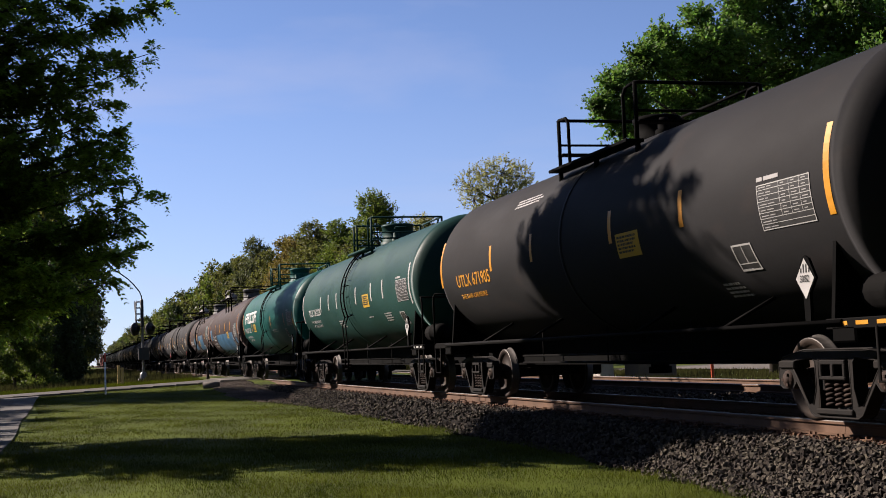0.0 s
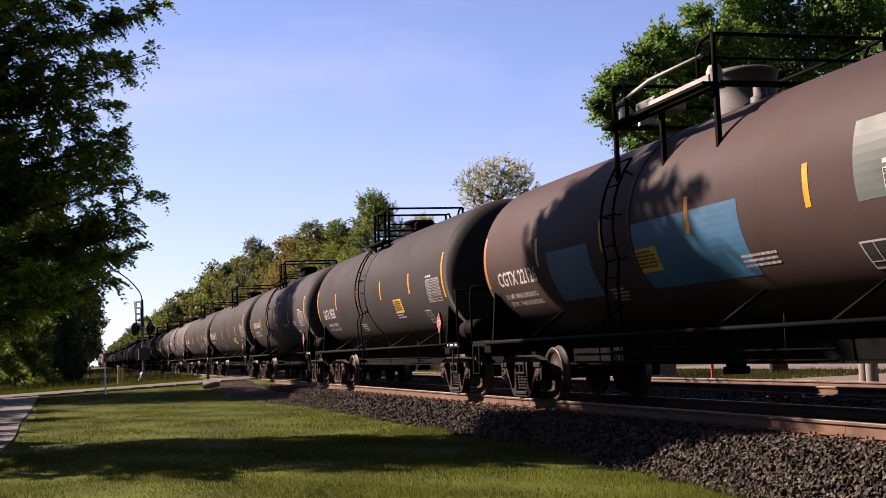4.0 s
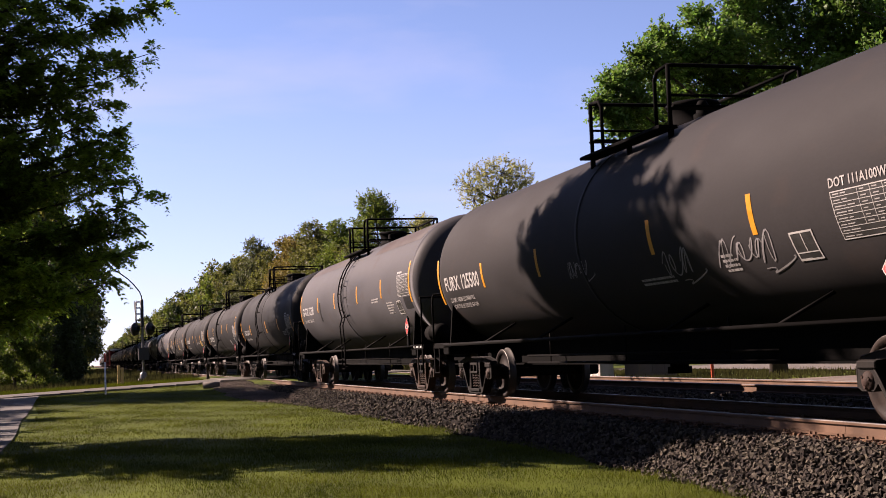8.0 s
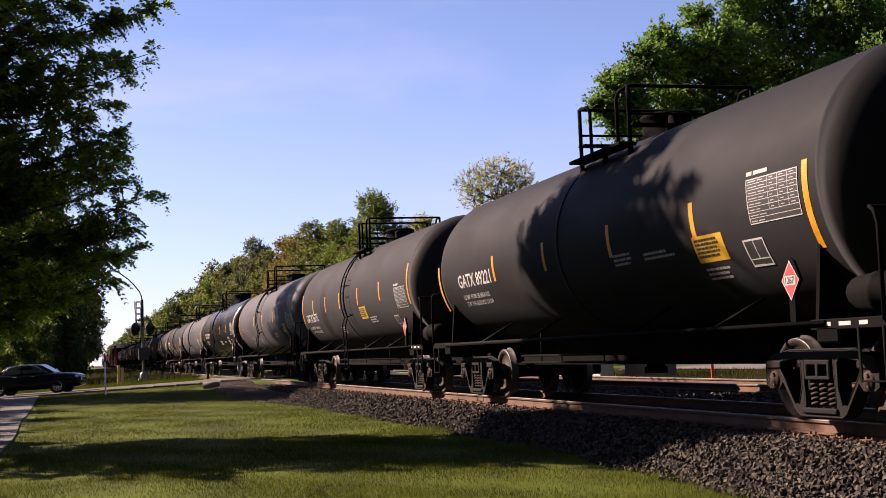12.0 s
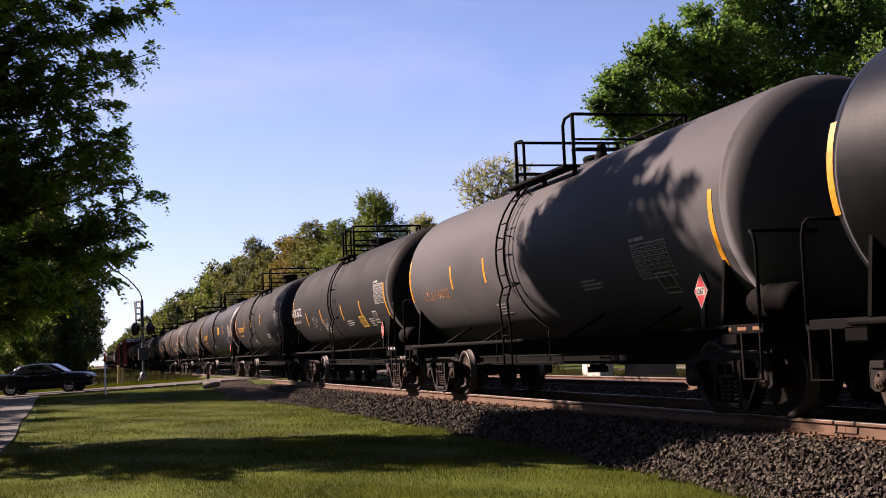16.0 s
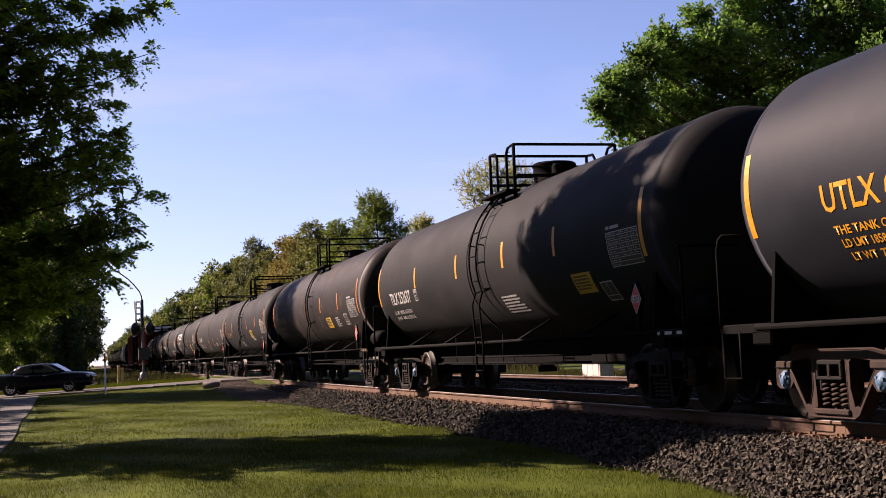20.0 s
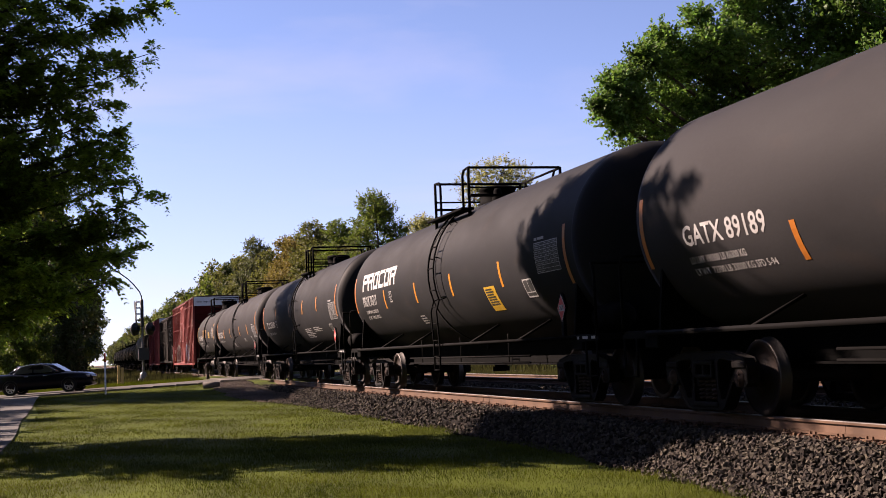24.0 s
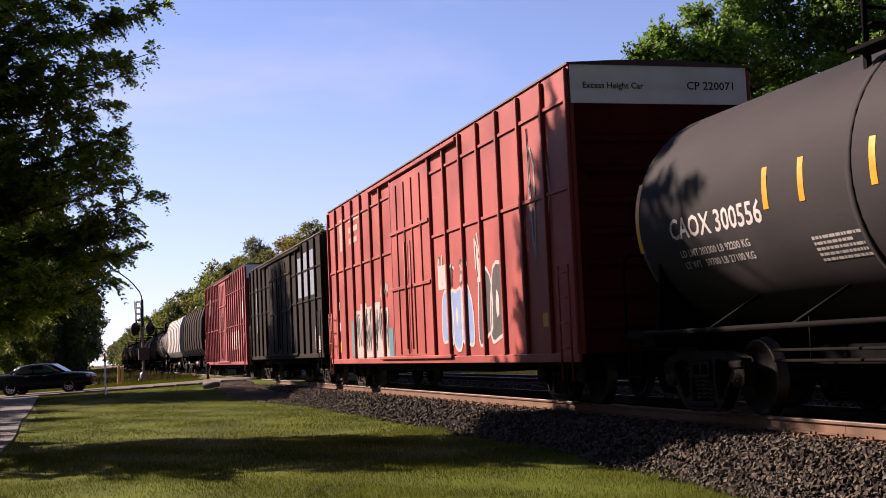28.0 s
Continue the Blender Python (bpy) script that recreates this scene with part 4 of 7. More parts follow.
wagon(rear=41.88, front=27.60, plat=-0.11, pl=1.15, mat=T_TEAL, text="TILX 262224", lad=-0.02, placard="white", stripe=M_WHITE, top_mat=T_TEAL, dome=(0.47, 0.50), ink3=M_WHITE, label="dull green tank car with white stencils", marks=(4.05, 2.76, 1.52, -1.17, -3.06, -4.37), mz=2.28, tx=(6.2, 2.2, 2, 0.22), tab=(-5.79, 2.13), bx=(-5.53, 1.61), pn=(-2, 2.15), notes=((-4.01, 1.94, 4, 0.75), (1.79, 1.94, 4, 0.79), (-2.24, 1.92, 1, 0.71),), fs=(-7.04, 2.03), rs=(7.28, 2.02))
wagon(rear=58.60, front=44.27, plat=0.02, pl=1.29, mat=T_GREEN, text="PROX 75392", lad=0.18, placard="white", stripe=M_ORANGE, top_mat=T_GREEN, dome=(0.42, 0.50), logo=True, label="bright sea green tank car with white block lettering", marks=(4.22, 1.35, -1.49, -4.93), mz=2.11, tx=(6.48, 2.08, 1.8, 0.22), tab=(-5.61, 2.08), bx=(-4.66, 1.69), pn=(3.72, 2.07), lg=(6.32, 2.48, 3.61, 0.48), notes=((-1.58, 2.02, 2, 1.38),), fs=(-6.96, 1.65))
wagon(rear=74.28, front=61.03, plat=-0.62, pl=1.28, mat=T_BROWN, text="CGTX 22127", stripe_end=M_ORANGE, ladder=False, bands=(), dome_mat=M_DOME, clutter=True, placard="white", pw=1.2, deck_up=0.3, dome=(0.45, 0.55), label="oxidised brown tank car with bright blue paint patches", marks=(3.77, 1.46, -1.06, -3.38), mz=2.41, tx=(5.56, 2.02, 1.77, 0.27), tab=(-4.9, 2.02), bx=(-3.9, 1.62), pn=(-1.76, 2.03), notes=((-3.97, 2.1, 4, 0.37),), patches=((6.52, 2.06, 0.89, 0.58, M_BLUE), (3.43, 1.27, 7.67, 1.26, M_BLUE), (-5.23, 2.08, 0.82, 0.61, M_SEA), (-4.9, 1.74, 0.58, 0.29, M_BLUE),), fs=(-6.5, 2.19))
wagon(rear=89.85, front=76.36, plat=-0.4, pl=1.5, mat=T_BROWN, text="CGTX 22126", stripe_end=M_ORANGE, dome_mat=M_DOME, clutter=True, placard="white", pw=1.2, deck_up=0.3, dome=(0.45, 0.55), panel=0.4, R=1.42, label="oxidised brown tank car with two blue paint patches", patches=((3.6, 1.65, 1.7, 0.85, M_BLUE), (0.3, 1.65, 2.9, 0.95, M_BLUE), (-4.9, 2.2, 1.0, 0.8, M_SEA)))
wagon(rear=106.84, front=92.52, plat=0.2, pl=0.8, mat=T_GREY, text="GATX 18320", lines=("LD LMT 188900 LB 85650 KG", "LT WT  74200 LB 33650 KG NEW 6-74"), tin=0.75, size=0.3, tw=1.7, table=True, panel=-2.6, rust=True, label="dusty black tank car with white reporting mark")
wagon(rear=123.46, front=109.48, plat=0.58, pl=0.74, mat=T_DUST, text="CGTX 23261", rust=True, dome=(0.36, 0.40), lines=("LD LMT 188900 LB 85700 KG", "LT WT  74100 LB 33600 KG"), label="dusty black tank car with a round manway bonnet", marks=(3.97, 1.87, -0.47, -3.39), mz=2.12, tx=(6.07, 2.22, 1.85, 0.22), notes=((-2.16, 2.13, 2, 0.91), (-4.3, 2.17, 3, 0.63),), rs=(7.23, 1.74))
wagon(rear=141.90, front=126.36, plat=-0.58, pl=1.24, mat=T_GREY, text="FURX 125505", ladder=False, lines=("LD LMT 188300 LBS 85500 KG",), label="dusty black tank car with large white mark", marks=(4.92, 1.82, -1.45, -4.32), mz=2.06, tx=(7.8, 2.12, 2.44, 0.33), pn=(-3.18, 1.7), rs=(7.86, 1.94))
wagon(rear=160.25, front=144.66, plat=-0.61, pl=1.35, mat=T_GREY, text="FURX 125500", spec=True, ladder=False, lines=("LD LMT 188200 LBS 84400 KG", "LT WT 77000 LBS 35000 KG NEW 6-94"), graffiti=((-2.2, 1.62, 1.2), (-3.7, 1.62, 1.2), (0.9, 1.85, 0.8)), label="dusty black tank car with chalky graffiti", marks=(5.11, 2.17, -2.11, -4.73), mz=2.07, tx=(7.6, 2.13, 2.26, 0.29), tab=(-6.3, 1.86), bx=(-5.37, 1.72), notes=((-1.43, 1.81, 2, 1.18), (-3.79, 1.93, 4, 0.37),), rs=(8.02, 1.88))
wagon(rear=177.70, front=162.88, plat=0.12, pl=1.2, mat=T_PALE, text="GATX 13230", lad=0.08, lines=("LD LMT 188700 LB 85600 KG",), rust=True, label="pale grey weathered tank car with rust along its top", ladder=True, marks=(4.28, 1.57, -1.61, -4.48), mz=2.29, tx=(7.03, 2.26, 1.95, 0.26), tab=(-6.19, 2.23), bx=(-5.87, 1.84), notes=((-3.33, 2.29, 2, 0.86), (-4.89, 2.15, 5, 0.7),), patches=((7.2, 3.55, 6.0, 0.55, T_RUSTTOP), (-2.5, 3.5, 4.8, 0.6, T_RUSTTOP), (-6.62, 1.93, 0.65, 0.29, T_BLACK), (4.01, 2, 0.19, 0.58, T_BLACK), (-5.78, 1.55, 0.33, 0.16, T_BLACK),), fs=(-7.32, 2.07))
wagon(rear=194.40, front=180.10, plat=0.41, pl=0.79, mat=T_BLACK, text="GATX 8937", lad=1.14, lines=("LD LMT 188800 LB",), label="plain dark tank car with yellow stripes", marks=(4.39, 1.91, -0.51, -3.75), mz=1.97, tx=(6.53, 1.99, 1.83, 0.23), tab=(-5.77, 1.98), bx=(-5.29, 1.68), notes=((-4.44, 1.93, 3, 0.73),), fs=(-6.94, 1.56), rs=(7.45, 1.71))
wagon(rear=211.10, front=197.15, plat=0.35, pl=0.78, mat=T_GREY, text="GATX 09271", lad=0.75, rust=True, lines=("LD LMT 189300 LB 85900 KG",), ladder=True, label="black tank car with worn dusty side", marks=(3.79, 1.86, -0.76, -3.37), mz=2.31, tx=(5.96, 1.98, 2.1, 0.28), tab=(-5.69, 2.02), bx=(-5.38, 1.67), notes=((-3.55, 1.94, 5, 0.45),), patches=((5.61, 1.62, 12.55, 1.48, T_BLACK),), fs=(-6.87, 2.11), rs=(7.11, 1.83))
wagon(rear=227.76, front=214.06, plat=-0.56, pl=0.92, mat=T_BLACK, text="GATX 89221", ladder=False, lines=("LD LMT 191700 LBS 86950 KGS", "LT WT  71300 LBS 32350 KGS  LGV 05-94"), label="black tank car with a yellow notice panel", marks=(3.59, 1, -1.62, -4.17), mz=2.14, tx=(5.83, 2.14, 2.02, 0.26), tab=(-5.53, 2.18), bx=(-5.23, 1.73), pn=(-4.07, 1.86), notes=((-4.12, 1.82, 3, 0.63), (-2.64, 2.1, 2, 0.92), (-1.67, 2.15, 3, 0.63),), fs=(-6.71, 1.82), rs=(7.13, 1.74))
wagon(rear=245.00, front=230.70, plat=-0.59, pl=0.68, mat=T_GREY, text="GATX 56771", panel=-1.6, patches=((3.9, 1.5, 0.7, 2.0, T_BLACK),), marks=(-4.2, -1.6, 0.9, 3.1, 5.2), label="dusty grey black tank car with a dark stain")
wagon(rear=263.03, front=247.58, plat=0.1, pl=1.3, mat=T_PALE, text="UTLX 646804", ink=M_DULL, lines=(), graffiti=((4.52, 1.36, 1.5), (2.60, 1.47, 1.1)), marks=(2.48, -0.13, -3.2), mz=2.25, lad=0.63, tx=(6.95, 2.14, 2.07, 0.20), panel=-5.2, patches=((-4.6, 1.5, 1.9, 0.7, T_BLACK),), label="pale grey tank car with white spray graffiti")
wagon(rear=281.20, front=265.84, plat=0.19, pl=1.08, mat=T_GLOSS, text="GATX 213479", extra=("SR-8754", -4.54, 2.00, 0.70, 0.11), lad=1.0, head="GATX", blue_f=True, dome=(0.48, 0.5), reservoir=False, lines=("LD LMT 187400 LB 85000 KG", "LT WT  75600 LB 34200 KG"), label="glossy black tank car with crisp white stencils", marks=(4.44, 2.23, -1.4, -4.56), mz=2.31, tx=(6.78, 2.21, 2.1, 0.29), tab=(-6.4, 2.19), bx=(-6.06, 1.66), pb=(4.25, 2.19), notes=((-4.64, 1.95, 4, 0.95), (-2.77, 1.93, 2, 0.73), (-0.88, 1.96, 4, 1.03), (0.95, 1.54, 4, 0.76),), fs=(-7.63, 2.08), rs=(7.85, 2.1))
wagon(rear=298.05, front=283.70, plat=-0.28, pl=1.38, mat=T_PALE, text="UTLX 544022", lad=0.42, head="UTLX", ink=M_DULL, lines=(), ink2=M_DULL, dome=(0.30, 0.12), label="pale grey tank car with faded yellow mark", marks=(3.98, 1.81), mz=2.15, tx=(6.25, 2.01, 1.96, 0.21), tab=(-4.64, 1.78), fs=(-7, 1.79))
wagon(rear=314.60, front=300.60, plat=-0.47, pl=0.78, mat=T_BLACK, text="GATX 56722", lad=-0.37, head="GATX", rust=True, graffiti=((3.6, 1.72, 1.1), (2.1, 1.68, 1.0)), label="black tank car with scribbled white graffiti", lines=("LD LMT 189300 LB 85900 KG",), dome=(0.38, 0.30), marks=(4.52, 1.98, -1.31, -3.83), mz=1.92, tx=(7.39, 2.3, 2.02, 0.28), tab=(-5.73, 2.18), bx=(-5.09, 1.72), pn=(-3.28, 1.66), notes=((1.94, 1.91, 5, 0.95), (-1.61, 1.91, 3, 0.88), (-4.41, 1.88, 4, 0.58),), fs=(-6.84, 1.76))
wagon(rear=332.10, front=317.66, plat=-0.28, pl=1.4, mat=T_BLACK, text="UTLX 78282", lad=0.76, head="UTLX", ink=M_YELLOW, ink2=M_YELLOW, lines=("THE TANK CAR PEOPLE",), stripe=M_YELLOW, dome=(0.33, 0.42), label="dull black tank car with yellow lettering", marks=(3.86, 1.7, -1.38), mz=2.31, tx=(6.29, 2.18, 2.07, 0.22), tab=(-5.51, 2.16), fs=(-7.04, 2.07))
wagon(rear=350.60, front=334.45, plat=-0.36, pl=1.26, mat=T_SATIN, text="UTLX 666350", lad=-0.51, head="UTLX", ink=M_YELLOW, ink2=M_YELLOW, lines=("THE TANK CAR PEOPLE", "LD LMT 185800 LB 84 280 KG", "LT WT  77400 LB 35 110 KG"), dome=(0.40, 0.30), rust=True, blue_r=True, label="satin black tank car with yellow lettering", marks=(4.21, 1.31, -1.69, -4.59), mz=2.28, tx=(6.69, 2.15, 2.14, 0.29), tab=(-6.69, 2.1), bx=(-5.67, 1.72), pn=(-1.81, 2.33), notes=((2.36, 1.87, 4, 0.57),), fs=(-7.99, 2.01))
wagon(rear=368.80, front=353.20, plat=-0.57, pl=0.69, mat=T_BLACK, text="TILX 252637", lad=-0.46, lines=("LD LMT 189000 LB 85750 KG", "LT WT   74000 LB 33550 KG"), dome=(0.42, 0.34), blue_r=True, label="black tank car with white mark and orange stripes", marks=(1.11, -1.78, -4.32, 4.34), mz=2.34, tx=(6.79, 2.07, 1.88, 0.29), ln=((6.81, 1.84, 1.64), (6.81, 1.71, 1.63),), tab=(-6.4, 2), pn=(-4.76, 1.71), pb=(4.54, 2.07), notes=((-1.2, 1.88, 6, 1.06),), fs=(-7.54, 2.07), rs=(7.86, 2.08))
wagon(rear=387.05, front=371.40, plat=-0.41, pl=1.03, mat=T_RUSTY, text="UTLX 640217", lad=-0.43, ink=M_DULL, ink2=M_DULL, lines=("THE TANK CAR PEOPLE",), dome=(0.36, 0.30), label="black tank car streaked with brown rust", stripe=M_ORANGE, marks=(0.59, -2.1, -4.9), mz=2.26, tx=(7.22, 2.17, 2.29, 0.24), tab=(-6.31, 1.97), bx=(-5.47, 1.79), pn=(-2.7, 1.77), notes=((-4.15, 2.04, 5, 0.59),), fs=(-7.62, 2.05))
wagon(rear=404.30, front=389.90, plat=-0.4, pl=1.0, mat=T_BLACK, text="UTLX 64135", ink=M_DULL, lines=(), panel=-2.2, label="black tank car with orange stripes", stripe=M_ORANGE)
wagon(rear=421.03, front=405.60, plat=0.09, pl=0.68, mat=T_GREY, text="GATX 89189", ladder=False, stripe=M_ORANGE, lines=("LD LMT 190300 LB 86300 KG", "LT WT  72700 LB 33000 KG SFD 5-94"), table=True, label="dusty black tank car with stencilled white mark", marks=(4.16, 1.2, -1.6, -4.3), mz=1.73, tx=(6.62, 2.09, 1.96, 0.26), ln=((6.63, 1.87, 1.35), (6.63, 1.73, 1.89),), rs=(7.73, 1.89))
wagon(rear=439.30, front=423.60, plat=0.01, pl=1.26, mat=T_BLACK, text="PROX 76717", lad=-0.34, stripe_mark=M_AMBER, pn_size=(0.62, 0.5), notes=((1.96, 1.78, 4, 0.5),), logo=True, stripe=M_ORANGE, label="black tank car with white block lettering", marks=(-1.23, -4.37, 4.56, 1.6), mz=2.02, tx=(6.97, 2.16, 1.54, 0.27), ln=((6.9, 1.97, 1.32), (6.89, 1.83, 1.3),), tab=(-6.27, 2.12), bx=(-5.41, 1.77), pn=(-3.25, 1.63), pb=(4.04, 2.15), lg=(6.93, 2.55, 3.62, 0.44), fs=(-7.59, 1.88))
wagon(rear=457.50, front=442.05, plat=-0.72, pl=0.68, mat=T_BLACK, text="TILX 252630", lad=-0.45, stripe=M_ORANGE, stripe_mark=M_AMBER, label="black tank car with orange stripes", marks=(1.09, -1.7, -4.37, 4.33), mz=2.35, tx=(6.89, 2.09, 2.06, 0.25), ln=((6.83, 1.84, 1.62),), tab=(-6.41, 2.01), bx=(-5.71, 1.61), pb=(4.52, 2.08), notes=((-2.92, 1.89, 3, 1.37), (-1.22, 1.88, 6, 1.5),), fs=(-7.53, 2.07), rs=(7.82, 2.06))
wagon(rear=476.00, front=460.20, plat=-0.49, pl=0.94, mat=T_GREY, text="FURX 125510", lad=-0.55, stripe=M_ORANGE, stripe_mark=M_AMBER, label="dusty black tank car with large mark", dome=(0.38, 0.34), reservoir=False, marks=(-1.8, -4.77, 4.94, 2.08), mz=2.03, tx=(7.66, 2.1, 2.24, 0.32), ln=((7.24, 1.87, 1.85),), tab=(-6.48, 1.88), bx=(-5.36, 1.65), fs=(-7.79, 2))
wagon(rear=488.73, front=478.60, plat=-0.46, pl=1.04, mat=T_GREY, text="CAOX 300556", lad=-0.8, lines=("LD LMT 203300 LB 92200 KG", "LT WT   59700 LB 27100 KG"), dome=(0.48, 0.5), R=1.46, label="short black tank car with clean white lettering", placard="none", marks=(1.93, 1.21, -0.04), mz=2.32, tx=(4.29, 2.2, 2.24, 0.27), ln=((4.17, 1.97, 1.7), (4.17, 1.83, 1.7),), tab=(-3.57, 2.24), pn=(-1.62, 2.25), notes=((1.26, 1.96, 5, 0.97),), fs=(-4.68, 2.12), rs=(5.21, 2.11))


def box_car(c):
    """A boxcar of the train, with ribbed sides, doors and a flat end."""
    front, rear = c["front"], c["rear"]
    mid, a = (front + rear) / 2, (rear - front) / 2
    fend, rend = c["fend"] - mid, c["rend"] - mid
    W, H, z0 = c.get("W", 1.5), c.get("H", 5.19), c.get("z0", 0.8)
    mat = c["mat"]
    car = thing("boxcar", c["label"], "boxcar", group="cars of the freight train")
    for sx in (-1, 1):
        part("side_wall", Geo().box(min(sx * W, sx * (W - 0.06)), max(sx * W, sx * (W - 0.06)), -a, a, z0, H - 0.02), mat, car)
    for s in (-1, 1):
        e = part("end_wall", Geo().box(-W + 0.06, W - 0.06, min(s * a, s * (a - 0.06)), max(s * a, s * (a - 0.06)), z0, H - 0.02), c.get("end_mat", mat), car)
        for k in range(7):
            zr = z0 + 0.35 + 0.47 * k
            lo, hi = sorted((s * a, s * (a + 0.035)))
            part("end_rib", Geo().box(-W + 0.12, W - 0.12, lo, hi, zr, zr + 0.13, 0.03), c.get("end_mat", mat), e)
        if c.get("cap"):
            part("white_end_panel", Geo().box(-W + 0.02, W - 0.02, s * a - 0.003 if s > 0 else -a - 0.012, s * a + 0.012 if s > 0 else -a + 0.003, H - 0.62, H - 0.02), c["cap"], e)
    g = Geo()
    g.plate([(-W - 0.03, H - 0.03), (-W - 0.03, H), (-W * 0.5, H + 0.05), (0, H + 0.07), (W * 0.5, H + 0.05), (W + 0.03, H), (W + 0.03, H - 0.03)], "y", -a - 0.02, a + 0.02)
    part("roof", g, M_PALE_ROOF, car)
    door = c.get("door", 1.5)
    n = c.get("ribs", 7)
    for sx in (-1, 1):
        for k in range(n + 1):
            for s in (-1, 1):
                y = s * (door + (a - door) * k / n)
                y = max(-a + 0.06, min(a - 0.06, y))
                part("side_post", Geo().box(min(sx * W, sx * (W + 0.07)), max(sx * W, sx * (W + 0.07)), y - 0.045, y + 0.045, z0 + 0.02, H - 0.08, 0.012), mat, car)
        for z in c.get("rails", (z0 + 1.75, H - 1.0)):
            for s in (-1, 1):
                part("side_belt", Geo().box(min(sx * W, sx * (W + 0.035)), max(sx * W, sx * (W + 0.035)), min(s * door, s * a), max(s * door, s * a), z - 0.03, z + 0.03, 0.006), mat, car)
        part("side_sill", Geo().box(min(sx * W, sx * (W + 0.05)), max(sx * W, sx * (W + 0.05)), -a, a, z0 - 0.12, z0 + 0.02, 0.01), mat, car)
        d = part("sliding_door", Geo().box(min(sx * (W + 0.01), sx * (W + 0.06)), max(sx * (W + 0.01), sx * (W + 0.06)), -door, door, z0 + 0.05, H - 0.25, 0.01), mat, car)
        for y in (-door * 0.62, -door * 0.2, door * 0.2, door * 0.62):
            part("door_rib", Geo().box(min(sx * (W + 0.06), sx * (W + 0.09)), max(sx * (W + 0.06), sx * (W + 0.09)), y - 0.03, y + 0.03, z0 + 0.1, H - 0.4, 0.006), mat, d)
        for z in (z0 + 1.6, z0 + 2.9):
            part("door_bar", Geo().box(min(sx * (W + 0.06), sx * (W + 0.10)), max(sx * (W + 0.06), sx * (W + 0.10)), -door, door, z - 0.035, z + 0.035, 0.006), mat, d)
        part("door_rod", Geo().rod([(sx * (W + 0.12), 0.25, z0 + 0.2), (sx * (W + 0.12), 0.25, z0 + 2.6)], 0.02, 6).rod([(sx * (W + 0.12), -0.25, z0 + 0.2), (sx * (W + 0.12), -0.25, z0 + 2.6)], 0.02, 6), mat, d)
        part("door_track", Geo().box(min(sx * W, sx * (W + 0.11)), max(sx * W, sx * (W + 0.11)), -door - 2.2, door + 2.2, H - 0.2, H - 0.12, 0.01), mat, car)
        part("door_track", Geo().box(min(sx * W, sx * (W + 0.11)), max(sx * W, sx * (W + 0.11)), -door - 1.4, door + 1.4, z0 - 0.02, z0 + 0.05, 0.01), mat, car)
        for s in (-1, 1):
            g = Geo()
            yl = s * (a - 0.35)
            for z in [z0 + 0.1 + 0.38 * k for k in range(4)]:
                g.rod([(sx * (W + 0.11), yl - 0.2, z), (sx * (W + 0.11), yl + 0.2, z)], 0.014, 5)
            for dy in (-0.21, 0.21):
                g.rod([(sx * (W + 0.11), yl + dy, z0 - 0.4), (sx * (W + 0.11), yl + dy, z0 + 1.35)], 0.018, 5)
            part("ladder", g, mat, car)
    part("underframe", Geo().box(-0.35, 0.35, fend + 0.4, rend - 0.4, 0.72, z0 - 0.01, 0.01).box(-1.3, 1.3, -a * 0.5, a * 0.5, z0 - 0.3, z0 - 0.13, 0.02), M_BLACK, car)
    for e, s in ((fend, -1), (rend, 1)):
        part("coupler", Geo().box(-0.1, 0.1, min(e, e - s * 0.6), max(e, e - s * 0.6), 0.76, 0.98, 0.03), M_IRON, car)
    for y, z, w, h, m in c.get("patches", ()):
        part("spray_paint", Geo().box(-W - 0.0085, -W - 0.006, y - w, y, z, z + h), m, car)
    rng = random.Random(c["id"] + 500)
    for y, z, w, h, m in c.get("scrawl", ()):
        x = 0.0
        while x < w - 0.3:
            g = Geo()
            pts = [(-W - 0.0105, y - x - 0.28 * rng.random() - 0.04 * k, z + h * (0.5 + 0.5 * math.sin(k * 1.7 + rng.uniform(-0.6, 0.6)))) for k in range(6)]
            for p, q in zip(pts, pts[1:]):
                d = Vector((0, q[1] - p[1], q[2] - p[2]))
                nn = Vector((0, -d.z, d.y)).normalized() * 0.03
                g.add([Vector(p) + nn, Vector(p) - nn, Vector(q) - nn, Vector(q) + nn], [(0, 1, 2, 3)])
            part("spray_stroke", g, m, car)
            x += rng.uniform(0.35, 0.6)
    for y, z, w, h, n, fill, edge in c.get("letters", ()):
        lw = w / n
        for k in range(n):
            p1, p2, q = rng.uniform(0, 6.28), rng.uniform(0, 6.28), rng.uniform(0.85, 1.0)
            ring = []
            for i in range(20):
                t = 2 * math.pi * i / 20
                cs, sn = math.cos(t), math.sin(t)
                rr = 1 + 0.10 * math.sin(2 * t + p1) + 0.10 * math.sin(3 * t + p2)
                ring.append((y - lw * (k + 0.5) - 0.54 * lw * rr * math.copysign(abs(cs) ** 0.7, cs), z + h * 0.5 + 0.5 * h * q * rr * math.copysign(abs(sn) ** 0.55, sn)))
            ring = [(a2, max(z0 + 0.02, b2)) for a2, b2 in ring]
            lift = 0.0062 + 0.0012 * (k % 2)
            letter = part("spray_letter", mesh_of("spray_letter", [(-W - lift, a2, b2) for a2, b2 in ring], [tuple(range(20))], fill), None, car)
            cy, cz = sum(p[0] for p in ring) / 20, sum(p[1] for p in ring) / 20
            band = []
            for a2, b2 in ring:
                d = Vector((0, a2 - cy, b2 - cz)).normalized() * 0.035
                band += [(-W - lift - 0.0015, a2 + d.y, b2 + d.z), (-W - lift - 0.0015, a2 - d.y, b2 - d.z)]
